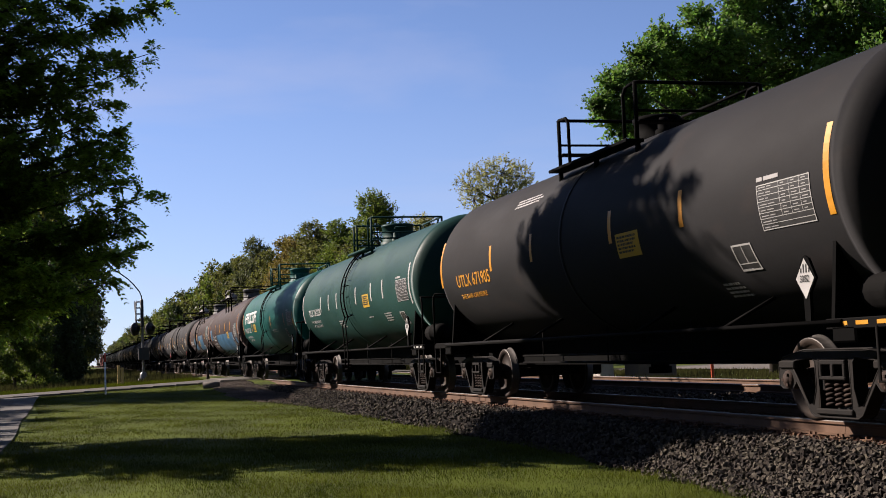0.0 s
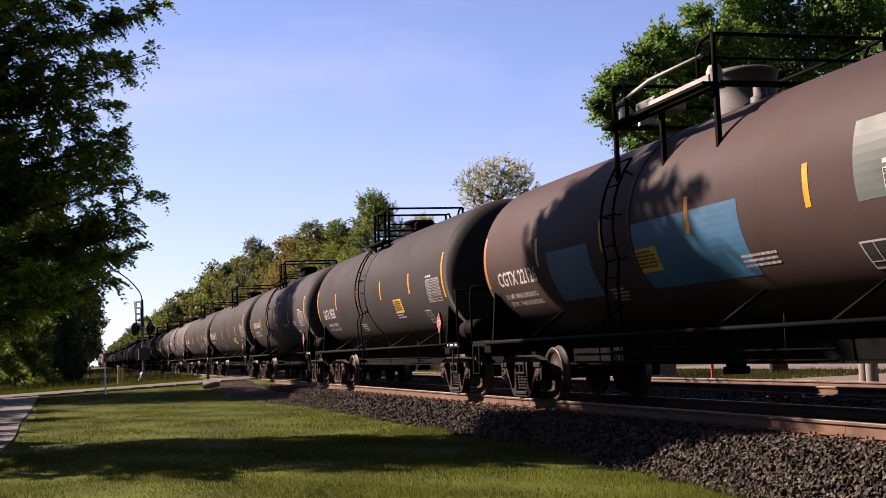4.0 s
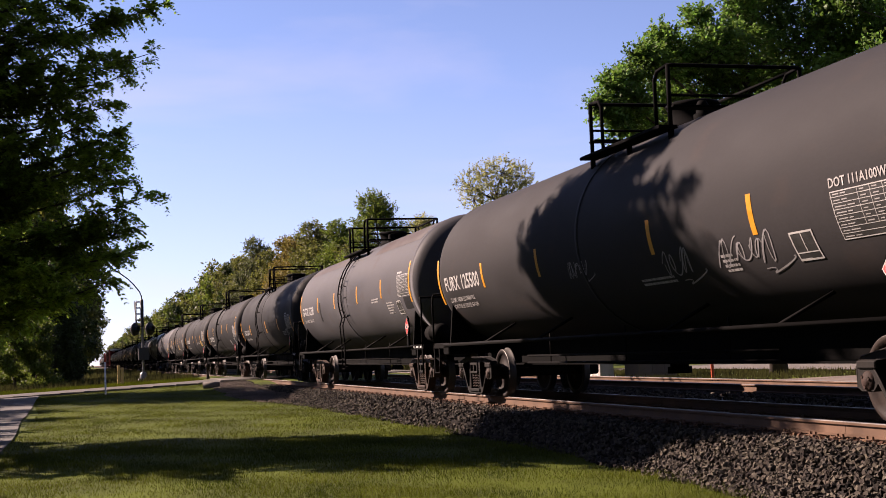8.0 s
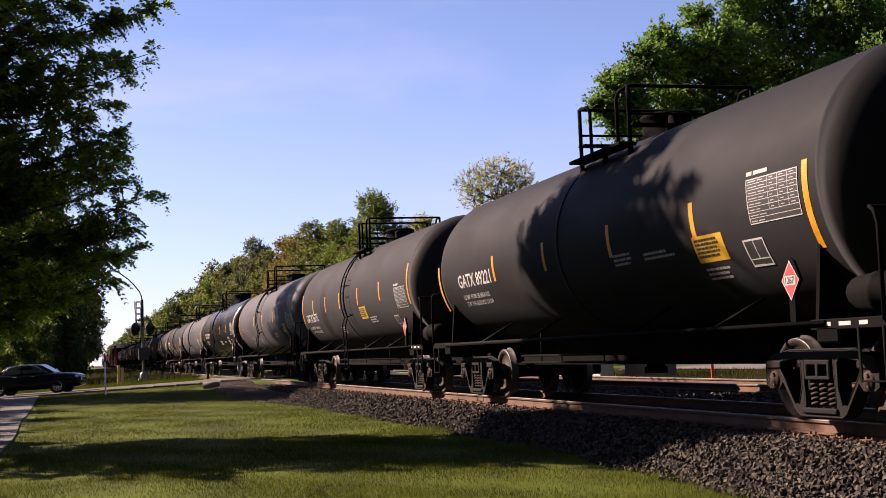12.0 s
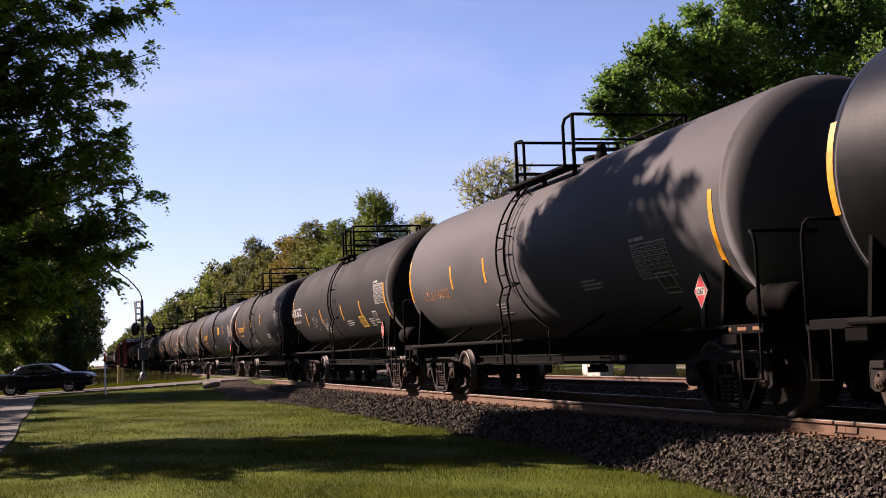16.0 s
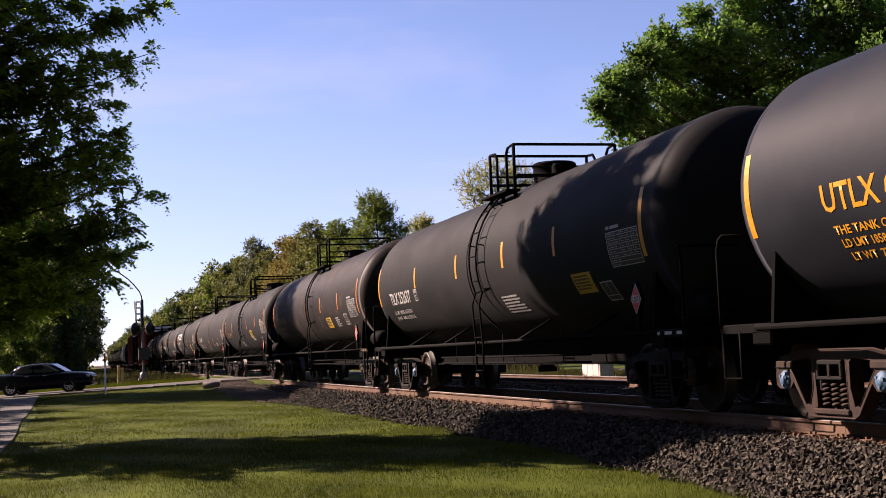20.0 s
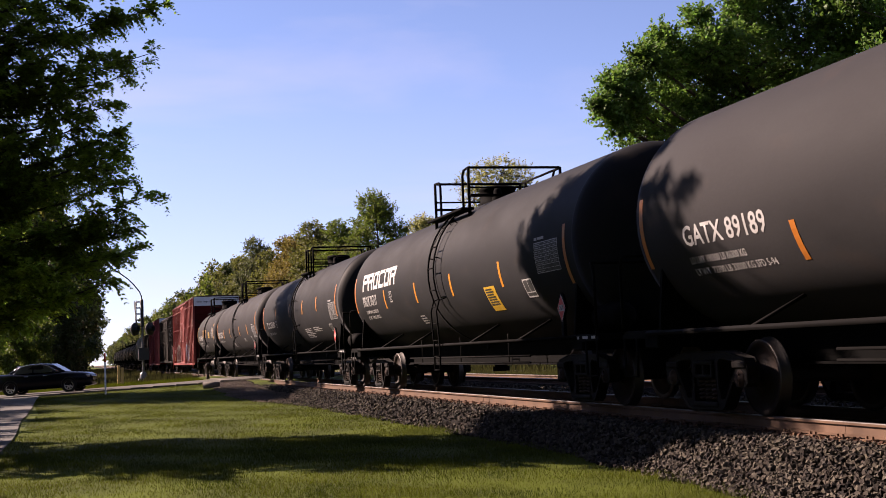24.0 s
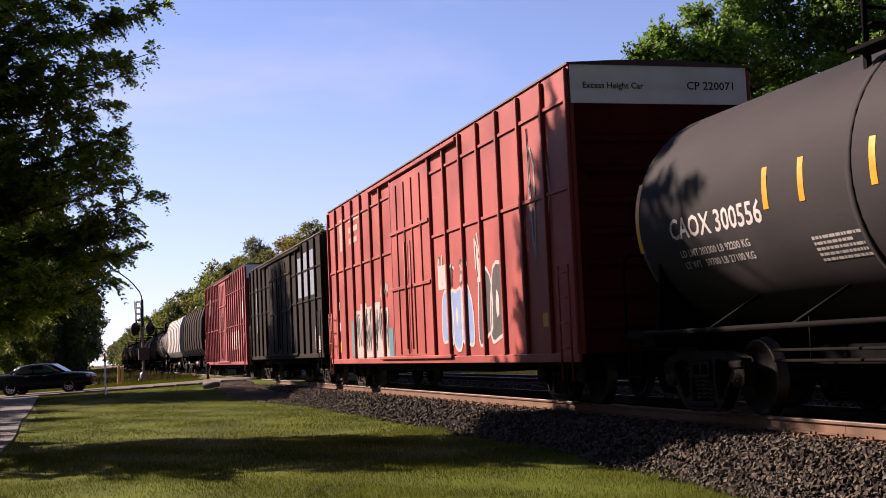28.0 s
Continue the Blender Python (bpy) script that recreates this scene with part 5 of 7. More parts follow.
            part("letter_outline", mesh_of("letter_outline", band, [(2 * i, 2 * i + 1, (2 * i + 3) % 40, (2 * i + 2) % 40) for i in range(20)], edge), None, letter)
            hole = [(-W - lift - 0.0015, cy + 0.12 * lw * math.cos(t), cz + rng.uniform(-0.05, 0.05) + 0.16 * h * math.sin(t)) for t in [2 * math.pi * i / 10 for i in range(10)]]
            part("letter_counter", mesh_of("letter_counter", hole, [tuple(range(10))], edge), None, letter)
    for y, z, w, n, h in c.get("word_bars", ()):
        for k in range(n):
            part("stencil_bar", Geo().box(-W - 0.0085, -W - 0.006, y - w * rng.uniform(0.7, 1), y, z + k * h * 1.5, z + k * h * 1.5 + h * 0.8), M_GRCREAM, car)
    for t, y, z, size, w in c.get("words", ()):
        me = text_mesh(t, size, M_WHITE, w)
        for v in me.vertices:
            v.co = Vector((-W - 0.009, y - v.co.x, z + v.co.y))
        part("lettering", me, None, car)
    for t, x, z, size, w in c.get("end_words", ()):
        me = text_mesh(t, size, M_PLATE, w)
        for v in me.vertices:
            v.co = Vector((x + v.co.x, -a - 0.016, z + v.co.y))
        part("end_lettering", me, None, car)
    add_truck(car, -a + 2.0)
    add_truck(car, a - 2.0)
    return car, mid


def hopper_car(c):
    """A covered hopper wagon with bowed or ribbed sides and sloped chute below."""
    front, rear = c["front"], c["rear"]
    mid, a = (front + rear) / 2, (rear - front) / 2
    fend, rend = c["fend"] - mid, c["rend"] - mid
    H = c.get("H", 4.4)
    mat = c["mat"]
    car = thing("hopper_car", c["label"], "hopper car", group="cars of the freight train")
    prof = [(-1.2, 1.3), (-1.5, 1.7), (-1.55, 2.4), (-1.5, 3.5), (-1.25, H - 0.25), (-0.7, H), (0.7, H), (1.25, H - 0.25), (1.5, 3.5), (1.55, 2.4), (1.5, 1.7), (1.2, 1.3)]
    g = Geo()
    g.plate(prof, "y", -a + 0.9, a - 0.9)
    part("hopper_body", g, mat, car)
    for k in range(9):
        y = -a + 1.0 + (2 * a - 2.0) * k / 8
        part("body_rib", Geo().rod([(p[0] * 1.012, y, p[1]) for p in prof[:6]], 0.05, 5), mat, car)
    for s in (-1, 1):
        part("end_platform", Geo().box(-1.45, 1.45, min(s * a, s * (a - 1.3)), max(s * a, s * (a - 1.3)), 1.0, 1.15, 0.02), M_BLACK, car)
        part("slope_sheet", Geo().plate([(s * (a - 0.9), 3.0), (s * (a - 2.4), 1.2), (s * (a - 2.2), 1.15), (s * (a - 0.8), 2.9)], "x", -1.3, 1.3), M_BLACK, car)
    part("underframe", Geo().box(-0.4, 0.4, fend + 0.4, rend - 0.4, 0.72, 1.0, 0.01), M_BLACK, car)
    for y in (-a * 0.4, 0.0, a * 0.4):
        part("outlet_chute", Geo().plate([(y - 1.2, 1.3), (y + 1.2, 1.3), (y + 0.3, 0.5), (y - 0.3, 0.5)], "x", -0.8, 0.8), M_BLACK, car)
    add_truck(car, -a + 1.7)
    add_truck(car, a - 1.7)
    return car, mid


M_PALE_ROOF = material("weathered roof sheet", (0.0504, 0.0288, 0.02592), 0.7, 0.0, 0.2, 1, 30, 0.1)
M_BOXRED = material("faded red boxcar paint", (0.1594, 0.02184, 0.01653), 0.6, 0, 0.18, 0.9, 25, 0.08, spots=0.3, spot_color=(0.05314, 0.01535, 0.01181))
M_BOXBROWN = material("dark brown boxcar paint", (0.0105, 0.0085, 0.0072), 0.8, 0, 0.35, 0.9, 25, 0.1, spots=0.6, spot_color=(0.016, 0.011, 0.008), spec=0.05)
M_BOXRED2 = material("dull crimson boxcar paint", (0.135, 0.0165, 0.0185), 0.65, 0, 0.2, 0.9, 25, 0.08, spots=0.3, spot_color=(0.05, 0.012, 0.01))
# Shade on the boxcars' end walls is put into this darker red.
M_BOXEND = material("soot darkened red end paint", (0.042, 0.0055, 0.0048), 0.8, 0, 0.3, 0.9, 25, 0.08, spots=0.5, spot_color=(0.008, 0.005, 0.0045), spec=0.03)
M_ENDWHITE = material("off white end panel", (0.5184, 0.5256, 0.54), 0.6, 0, 0.1, 1.5, 30, 0.05)
M_HOPWHITE = material("white hopper paint", (0.2657, 0.2539, 0.248), 0.6, 0, 0.15, 1, 30, 0.05, spots=0.2)
M_GRBLUE = paint("pale blue spray paint", (0.09, 0.145, 0.25))
M_GRGREY = paint("grey spray paint", (0.19, 0.18, 0.168))
M_GRPANEL = paint("pale bluish primer panel", (0.09, 0.11, 0.14))
M_GRTEAL = paint("teal spray paint", (0.02952, 0.09446, 0.1122))
M_GRDARK = paint("charcoal spray paint", (0.01771, 0.01771, 0.01771))
M_GRWHITE = paint("chalk white spray paint", (0.248, 0.2125, 0.2007))
M_GRCREAM = paint("faded cream stencil paint", (0.2125, 0.1535, 0.1299))

FREIGHT = []


def freight(**c):
    FREIGHT.append(c)


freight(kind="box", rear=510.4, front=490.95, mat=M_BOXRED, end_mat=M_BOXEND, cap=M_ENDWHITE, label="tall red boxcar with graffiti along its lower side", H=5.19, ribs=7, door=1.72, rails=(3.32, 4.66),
         letters=((-2.3, 0.92, 2.05, 1.3, 3, M_GRBLUE, M_GRWHITE), (-4.75, 0.95, 1.5, 1.55, 2, M_GRDARK, M_GRWHITE)), patches=((6.9, 0.85, 0.45, 1.0, M_GRTEAL), (6.4, 0.84, 0.75, 1.25, M_GRGREY), (5.65, 0.83, 0.75, 1.42, M_GRGREY), (4.9, 0.84, 0.6, 1.3, M_GRGREY), (4.3, 0.83, 0.25, 1.5, M_GRTEAL), (4.05, 0.83, 0.75, 1.38, M_GRGREY), (3.3, 0.84, 0.8, 1.2, M_GRGREY), (2.5, 0.82, 0.42, 0.7, M_GRTEAL), (-4.75, 2.18, 0.42, 0.62, M_GRWHITE), (-2.06, 2.18, 0.55, 0.5, M_GRWHITE),
                  (8.1, 3.85, 0.6, 0.9, M_GRCREAM), (8.7, 1.6, 0.35, 0.25, M_GRWHITE), (8.7, 2.2, 0.3, 0.25, M_GRWHITE), (8.75, 1.0, 0.4, 0.3, M_SIGNY), (-8.15, 1.25, 0.42, 0.22, M_SIGNY), (0.9, 2.9, 0.5, 0.35, M_GRWHITE), (-0.6, 2.85, 0.35, 0.4, M_GRWHITE)),
         scrawl=((6.5, 1.0, 4.0, 0.95, M_PLATE), (6.2, 1.1, 3.6, 1.0, M_PLATE), (5.2, 1.0, 1.6, 0.6, M_PLATE), (-2.05, 2.15, 0.6, 0.75, M_GRWHITE), (-2.9, 2.2, 1.3, 0.5, M_GRGREY), (-4.6, 2.15, 0.55, 0.95, M_GRWHITE), (3.4, 2.2, 0.9, 0.5, M_GRGREY), (-8.3, 2.4, 0.7, 1.9, M_GRGREY), (0.9, 2.2, 0.6, 0.7, M_GRWHITE), (-7.2, 2.2, 0.8, 2.4, M_GRGREY)),
         word_bars=((6.86, 3.95, 1.4, 3, 0.2),),
         end_words=(("Excess Height Car", -1.28, 4.80, 0.10, 1.0), ("CP 220071", 0.45, 4.80, 0.13, 0.80)))
freight(kind="box", rear=528.9, front=511.6, mat=M_BOXBROWN, label="dark weathered boxcar with a wide smooth door", H=4.75, ribs=5, door=2.6, z0=1.0, patches=((-4.0, 2.9, 0.75, 1.35, M_GRPANEL), (-5.2, 2.9, 0.8, 1.45, M_GRPANEL), (-6.4, 2.9, 0.8, 1.45, M_GRPANEL), (6.9, 2.0, 0.3, 1.9, M_GRPANEL), (-7.4, 1.05, 0.5, 0.5, M_GRGREY), (-7.0, 1.15, 0.25, 0.7, M_GRGREY)))
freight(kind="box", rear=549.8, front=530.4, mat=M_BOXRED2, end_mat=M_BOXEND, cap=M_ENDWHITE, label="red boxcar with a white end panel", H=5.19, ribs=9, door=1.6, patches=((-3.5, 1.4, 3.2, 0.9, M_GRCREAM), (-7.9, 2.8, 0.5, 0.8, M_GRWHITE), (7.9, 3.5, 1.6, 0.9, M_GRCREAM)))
freight(kind="hopper", rear=568.5, front=551.6, mat=M_BOXBROWN, label="dark brown covered hopper car", H=4.5)
freight(kind="hopper", rear=586.5, front=570.0, mat=M_HOPWHITE, label="white covered hopper car", H=4.5)
freight(kind="tank", rear=603.5, front=589.0, mat=T_PALE, label="pale tank car far along the train")


def number_cars():
    rows = CARS + FREIGHT
    for k in range(7):
        f = rows[-1]["rear"] + 2.7
        rows.append(dict(kind="tank", rear=f + 14.6, front=f, mat=(T_BLACK, T_GREY, T_RUSTY)[k % 3], text=None, label="dark tank car far along the train"))
    for i, c in enumerate(rows):
        c["id"] = i
        c.setdefault("label", "dull black tank car of a freight train")
        c["fend"] = (rows[i - 1]["rear"] + c["front"]) / 2 if i else c["front"] - 1.4
        c["rend"] = (rows[i + 1]["front"] + c["rear"]) / 2 if i + 1 < len(rows) else c["rear"] + 1.4
    return rows


TRAIN = []
for c in number_cars():
    made = {"tank": tank_car, "box": box_car, "hopper": hopper_car}[c.get("kind", "tank")](c)
    TRAIN.append(made)


# ---- trees ----
def leaf_cloud(rng, centres, per, size, flat=0.7):
    """Small folded leaves scattered round clump centres. Returns vertices and faces."""
    c = np.array([q[0] for q in centres])
    r = np.array([q[1] for q in centres])
    n = len(c) * per
    way = rng.normal(0, 1, (n, 3))
    way /= np.linalg.norm(way, axis=1)[:, None]
    rad = rng.random(n) ** 0.6
    p = np.repeat(c, per, 0) + way * (rad * np.repeat(r, per))[:, None] * np.array([1, 1, flat])
    d = rng.normal(0, 1, (n, 3))
    d[:, 2] -= 0.35
    d /= np.linalg.norm(d, axis=1)[:, None]
    e = np.cross(d, rng.normal(0, 1, (n, 3)))
    e /= np.linalg.norm(e, axis=1)[:, None]
    s = size * rng.uniform(0.55, 1.3, (n, 1))
    v = np.stack([p, p + d * s * 0.5 + e * s * 0.34, p + d * s, p + d * s * 0.5 - e * s * 0.34], 1).reshape(-1, 3)
    return v.tolist(), np.arange(n * 4).reshape(-1, 4).tolist()


def grow(rng, height, spread_x, levels, trunk, first, limbs, up=0.5):
    """A trunk with limbs and twigs. Returns the wood as Geo and the twig ends with a clump size."""
    g, ends = Geo(), []
    top = Vector((0, 0, height * 0.88))
    pts = [top * (k / 6) + Vector((rng.uniform(-0.15, 0.15) * (0 < k < 6), rng.uniform(-0.15, 0.15) * (0 < k < 6), 0)) for k in range(7)]
    pts[0].z -= 0.3
    g.rod(pts, [trunk * (1.25, 1, 0.85, 0.7, 0.52, 0.36, 0.15)[k] for k in range(7)], 8)
    ends.append((tuple(pts[6]), 1.0))

    def limb(p, d, length, r, depth):
        q = [p]
        for k in range(1, 4):
            d = (d + Vector((rng.uniform(-0.25, 0.25), rng.uniform(-0.25, 0.25), rng.uniform(-0.12, 0.22)))).normalized()
            q.append(q[-1] + d * length / 3)
        g.rod(q, [r, r * 0.75, r * 0.5, r * 0.25], 5 if depth < 2 else 4)
        ends.append((tuple(q[3]), 1.0))
        if depth < levels:
            for k in (1, 2, 2, 3):
                nd = (d + Vector((rng.uniform(-1, 1), rng.uniform(-1, 1), rng.uniform(-0.3, 0.7)))).normalized()
                limb(q[k], nd, length * rng.uniform(0.4, 0.6), r * 0.45, depth + 1)
        else:
            ends.append((tuple(q[2]), 0.8))

    for i in range(limbs):
        t = first + (0.97 - first) * i / max(1, limbs - 1)
        ang = i * 2.4 + rng.uniform(-0.5, 0.5)
        d = Vector((math.cos(ang), math.sin(ang), up * (0.3 + 1.5 * t))).normalized()
        prof = math.sin(math.pi * min(1, 0.28 + 0.66 * (t - first) / (1 - first)))
        limb(top * t, d, spread_x * (0.35 + 0.65 * prof), trunk * 0.45 * (1.15 - t), 1)
    return g, ends


def tree(label, base, height, spread_x, leaf_mat, seed, leaf=0.16, per=60, levels=2, trunk=0.18, first=0.25, limbs=10, clump=0.9, flat=0.75, group="", name="tree", up=0.5, turn=0):
    rng = random.Random(seed)
    t = thing(name, label, "tree", at=pose(*base, 0, 0, turn), group=group)
    wood, ends = grow(rng, height, spread_x, levels, trunk, first, limbs, up)
    part("trunk", wood, M_BARK, t)
    v, f = leaf_cloud(np.random.default_rng(seed), [(p, r * clump * rng.uniform(0.7, 1.25)) for p, r in ends], per, leaf, flat)
    part("crown", mesh_of("crown", v, f, leaf_mat), None, t)
    return t


def shoot_leaves(nr, p, way, length, leaf, n):
    """Leaves set left and right along straight shoots, drooping a little at their tips."""
    side = np.cross(way, nr.normal(0, 0.6, p.shape) + np.array([0, 0, 1.0]))
    side /= np.linalg.norm(side, axis=1)[:, None]
    quads = []
    for k in range(n):
        t = (k + 0.7) / n
        base = p + way * length * t
        d = side * (0.85 if k % 2 else -0.85) + way * 0.7 + nr.normal(0, 0.35, p.shape) - np.array([0, 0, 0.2])
        d /= np.linalg.norm(d, axis=1)[:, None]
        w = np.cross(d, nr.normal(0, 0.7, p.shape) + np.array([0, 0, 1.0]))
        w /= np.linalg.norm(w, axis=1)[:, None]
        s = leaf * nr.uniform(0.65, 1.25, (len(p), 1)) * (1.1 - 0.35 * t)
        quads.append(np.stack([base, base + d * s * 0.45 + w * s * 0.34, base + d * s, base + d * s * 0.45 - w * s * 0.34], 1))
    return np.concatenate(quads).reshape(-1, 3)


def shoot_tree(label, base, blobs, leaf_mat, seed, leaf=0.1, shoots=90, n=10, trunk=0.25, reach=0.6, up=0.5, group="", top=None, flat=0.85):
    """A tree whose boughs (x, y, z, radius, from its foot) end in leafy shoots that point out and up."""
    rng, nr = random.Random(seed), np.random.default_rng(seed)
    t = thing("tree", label, "tree", at=pose(*base), group=group)
    g = Geo()
    top = top or max(b[2] for b in blobs) * 0.9
    lean = Vector((sum(b[0] for b in blobs) / len(blobs), sum(b[1] for b in blobs) / len(blobs), 0)) * 0.5
    stem = [Vector((0, 0, -0.3)), Vector((rng.uniform(-0.1, 0.1), 0.1, top * 0.3)) + lean * 0.1, lean * 0.5 + Vector((0, 0, top * 0.65)), lean + Vector((0, 0, top))]
    g.rod(stem, [trunk * 1.2, trunk * 0.85, trunk * 0.55, trunk * 0.15], 8)
    P, W, L = [], [], []
    for x, y, z, r in blobs:
        c = Vector((x, y, z))
        u = max(0.12, min(0.95, (z - 0.45 * (c - Vector((lean.x, lean.y, z))).length) / top))
        i = min(2, int(u * 3))
        a = stem[i].lerp(stem[i + 1], u * 3 - i)
        mid = a.lerp(c, 0.55) + Vector((rng.uniform(-0.2, 0.2), rng.uniform(-0.2, 0.2), -0.1)) * r
        g.rod([a, mid, c], [trunk * 0.34, trunk * 0.2, trunk * 0.1], 5)
        count = int(shoots * (0.35 + r * r))
        d = nr.normal(0, 1, (count, 3))
        d /= np.linalg.norm(d, axis=1)[:, None]
        rad = r * nr.random((count, 1)) ** 0.34
        p = np.array(c) + d * rad * np.array([1, 1, flat])
        w = d * 0.7 + np.array([0, 0, up]) + nr.normal(0, 0.35, (count, 3))
        w /= np.linalg.norm(w, axis=1)[:, None]
        P.append(p)
        W.append(w)
        L.append(nr.uniform(0.5, 1.15, (count, 1)) * reach)
        for k in range(0, count, max(1, count // 14)):
            q = Vector(p[k])
            g.rod([c.lerp(q, 0.1), c.lerp(q, 0.6) + Vector((0, 0, -0.06 * r)), q, q + Vector(w[k]) * reach * 0.8], [trunk * 0.08, trunk * 0.06, trunk * 0.035, 0.006], 4)
    part("trunk", g, M_BARK, t)
    v = shoot_leaves(nr, np.concatenate(P), np.concatenate(W), np.concatenate(L), leaf, n)
    part("crown", mesh_of("crown", v.tolist(), np.arange(len(v)).reshape(-1, 4).tolist(), leaf_mat), None, t)
    return t


def egg(seed, height, spread_x, first=0.2, count=16, lump=0.42):
    """Boughs of an egg-shaped crown: from the lowest at first to the top."""
    rng = random.Random(seed)
    out = []
    for k in range(count):
        u = (k + 0.5) / count
        z = height * (first + (1 - first) * u)
        r = spread_x * math.sin(math.pi * min(0.97, 0.22 + 0.72 * u)) ** 0.8
        b = lump * spread_x * rng.uniform(0.75, 1.2) * (1.05 - 0.35 * u)
        q = max(0.0, r - 0.6 * b) * rng.uniform(0.65, 1.05)
        out.append((q * math.cos(k * 2.4), q * math.sin(k * 2.4), z - b * 0.6, b))
    return out


# Wood beyond the train: a row along the tracks that runs to the distance.
ROW = "tree row behind the tracks"
OAK = tree("olive green oak in the row behind the tracks", (25.6, 214, -0.4), 16.5, 7.2, M_LEAF_B, 1, 0.55, 64, 2, 0.3, 0.10, 12, 1.55, group=ROW)
MAPLE = tree("fresh green maple in the row behind the tracks", (26.2, 226, -0.4), 16.4, 6.6, M_LEAF_A, 2, 0.52, 64, 2, 0.3, 0.12, 12, 1.5, group=ROW)
DARK = tree("dark green tree in the row behind the tracks", (26.8, 239, -0.4), 16.8, 6.8, M_LEAF_D, 3, 0.55, 64, 2, 0.3, 0.10, 12, 1.5, group=ROW)
rngt = random.Random(11)
y = 252.0
k = 0
while y < 1300:
    src = (OAK, MAPLE, OAK, DARK)[k % 4]
    t = copy_thing(src, pose(26.6 + rngt.uniform(-1, 2), y, -0.5, 0, 0, rngt.uniform(0, 360)))
    sc = rngt.uniform(0.96, 1.08)
    t.scale = (sc, sc, sc)
    y += rngt.uniform(9, 13) * (1 + y / 500)
    k += 1
# The nearer trees of the row, each with its own boughs.
for i, (words, x, y, h, s, mt, leaf, sh, fst) in enumerate((
        ("fresh green maple rising over the row behind the tracks", 21.5, 92.5, 13.2, 2.7, M_LEAF_A, 0.17, 80, 0.25),
        ("slim pale green tree beside the fresh maple", 21.2, 78.0, 9.7, 1.25, M_LEAF_C, 0.15, 110, 0.3),
        ("fresh green tree in the row behind the tracks", 21.0, 103.0, 12.2, 3.0, M_LEAF_A, 0.18, 70, 0.15),
        ("olive oak in the row behind the tracks", 21.3, 117.0, 13.6, 3.7, M_LEAF_B, 0.2, 60, 0.1),
        ("rust tinged oak with young leaves behind the tracks", 21.4, 131.0, 13.6, 4.4, M_LEAF_F, 0.2, 55, 0.08),
        ("rust tinged oak with young leaves behind the tracks", 20.8, 123.0, 12.6, 3.8, M_LEAF_F, 0.2, 55, 0.08),
        ("grey green airy oak in the row behind the tracks", 21.4, 160.0, 16.4, 3.6, M_LEAF_G, 0.2, 46, 0.1),
        ("grey green airy oak in the row behind the tracks", 26.0, 160.0, 16.6, 3.2, M_LEAF_G, 0.2, 40, 0.1),
        ("olive oak in the row behind the tracks", 21.8, 148.0, 13.6, 4.4, M_LEAF_B, 0.22, 50, 0.08),
        ("olive oak in the row behind the tracks", 21.8, 176.0, 15.4, 3.6, M_LEAF_B, 0.26, 40, 0.08),
        ("deep green tree in the row behind the tracks", 22.2, 190.0, 15.8, 3.6, M_LEAF_D, 0.28, 40, 0.08),
        ("olive oak in the row behind the tracks", 22.6, 202.0, 16.2, 3.6, M_LEAF_B, 0.28, 40, 0.08),
        ("low olive green tree at the foot of the row", 20.6, 97.0, 9.6, 2.8, M_LEAF_B, 0.18, 70, 0.05),
        ("low olive green tree at the foot of the row", 20.4, 86.0, 7.2, 2.2, M_LEAF_A, 0.18, 70, 0.05),
        ("low olive green tree at the foot of the row", 20.6, 110.0, 10.8, 3.2, M_LEAF_B, 0.2, 60, 0.05),
        ("low olive green tree at the foot of the row", 20.8, 140.0, 9.4, 3.2, M_LEAF_B, 0.22, 50, 0.05))):
    shoot_tree(words, (x, y, -0.4), egg(300 + i, h, s, fst, 18), mt, 300 + i, leaf * 1.25, int(sh * 2.0), 9, 0.22, 0.75, 0.5, ROW)

# Tall maple close behind the train, with long upright shoots; boughs (x, y, z, radius) placed to fit the camera's view.
BOUGHS = ((18.1, 39.0, 8.9, 0.45), (19.5, 40.0, 10.5, 0.6), (20.9, 41.0, 10.9, 0.7), (22.0, 40.0, 11.2, 0.85), (20.1, 41.0, 9.2, 0.8), (22.1, 42.0, 10.4, 1.25), (23.5, 41.0, 11.1, 1.3), (25.1, 42.0, 13.1, 1.1),
          (26.3, 41.0, 11.6, 1.5), (27.2, 40.0, 12.6, 1.3), (25.0, 42.0, 14.7, 1.4), (28.0, 42.0, 15.0, 1.5), (29.7, 41.0, 11.4, 1.6), (18.9, 40.0, 8.2, 0.7), (21.9, 41.0, 8.6, 1.2), (31.4, 42.0, 13.7, 1.6), (18.2, 39.5, 9.9, 0.3), (17.5, 39.0, 9.6, 0.3), (17.6, 39.0, 8.3, 0.3), (19.0, 39.6, 10.75, 0.3), (20.1, 40.5, 11.6, 0.3), (16.9, 38.8, 8.75, 0.2), (21.5, 40.5, 12.4, 0.3), (23.6, 41.0, 13.0, 0.5), (26.2, 43.0, 9.8, 1.7), (23.8, 41.5, 8.6, 1.3))
shoot_tree("tall maple with upright leafy shoots close behind the train", (24.6, 41.6, -0.5), [(x - 24.6, y - 41.6, z + 0.5, r) for x, y, z, r in BOUGHS], M_LEAF_E, 233, 0.17, 270, 11, 0.3, 0.66, 0.35)
tree("leafy green maple beside the side road", (33, 36.0, -0.5), 13.5, 7.0, M_LEAF_E, 27, 0.19, 110, 3, 0.30, 0.2, 14, 0.9)
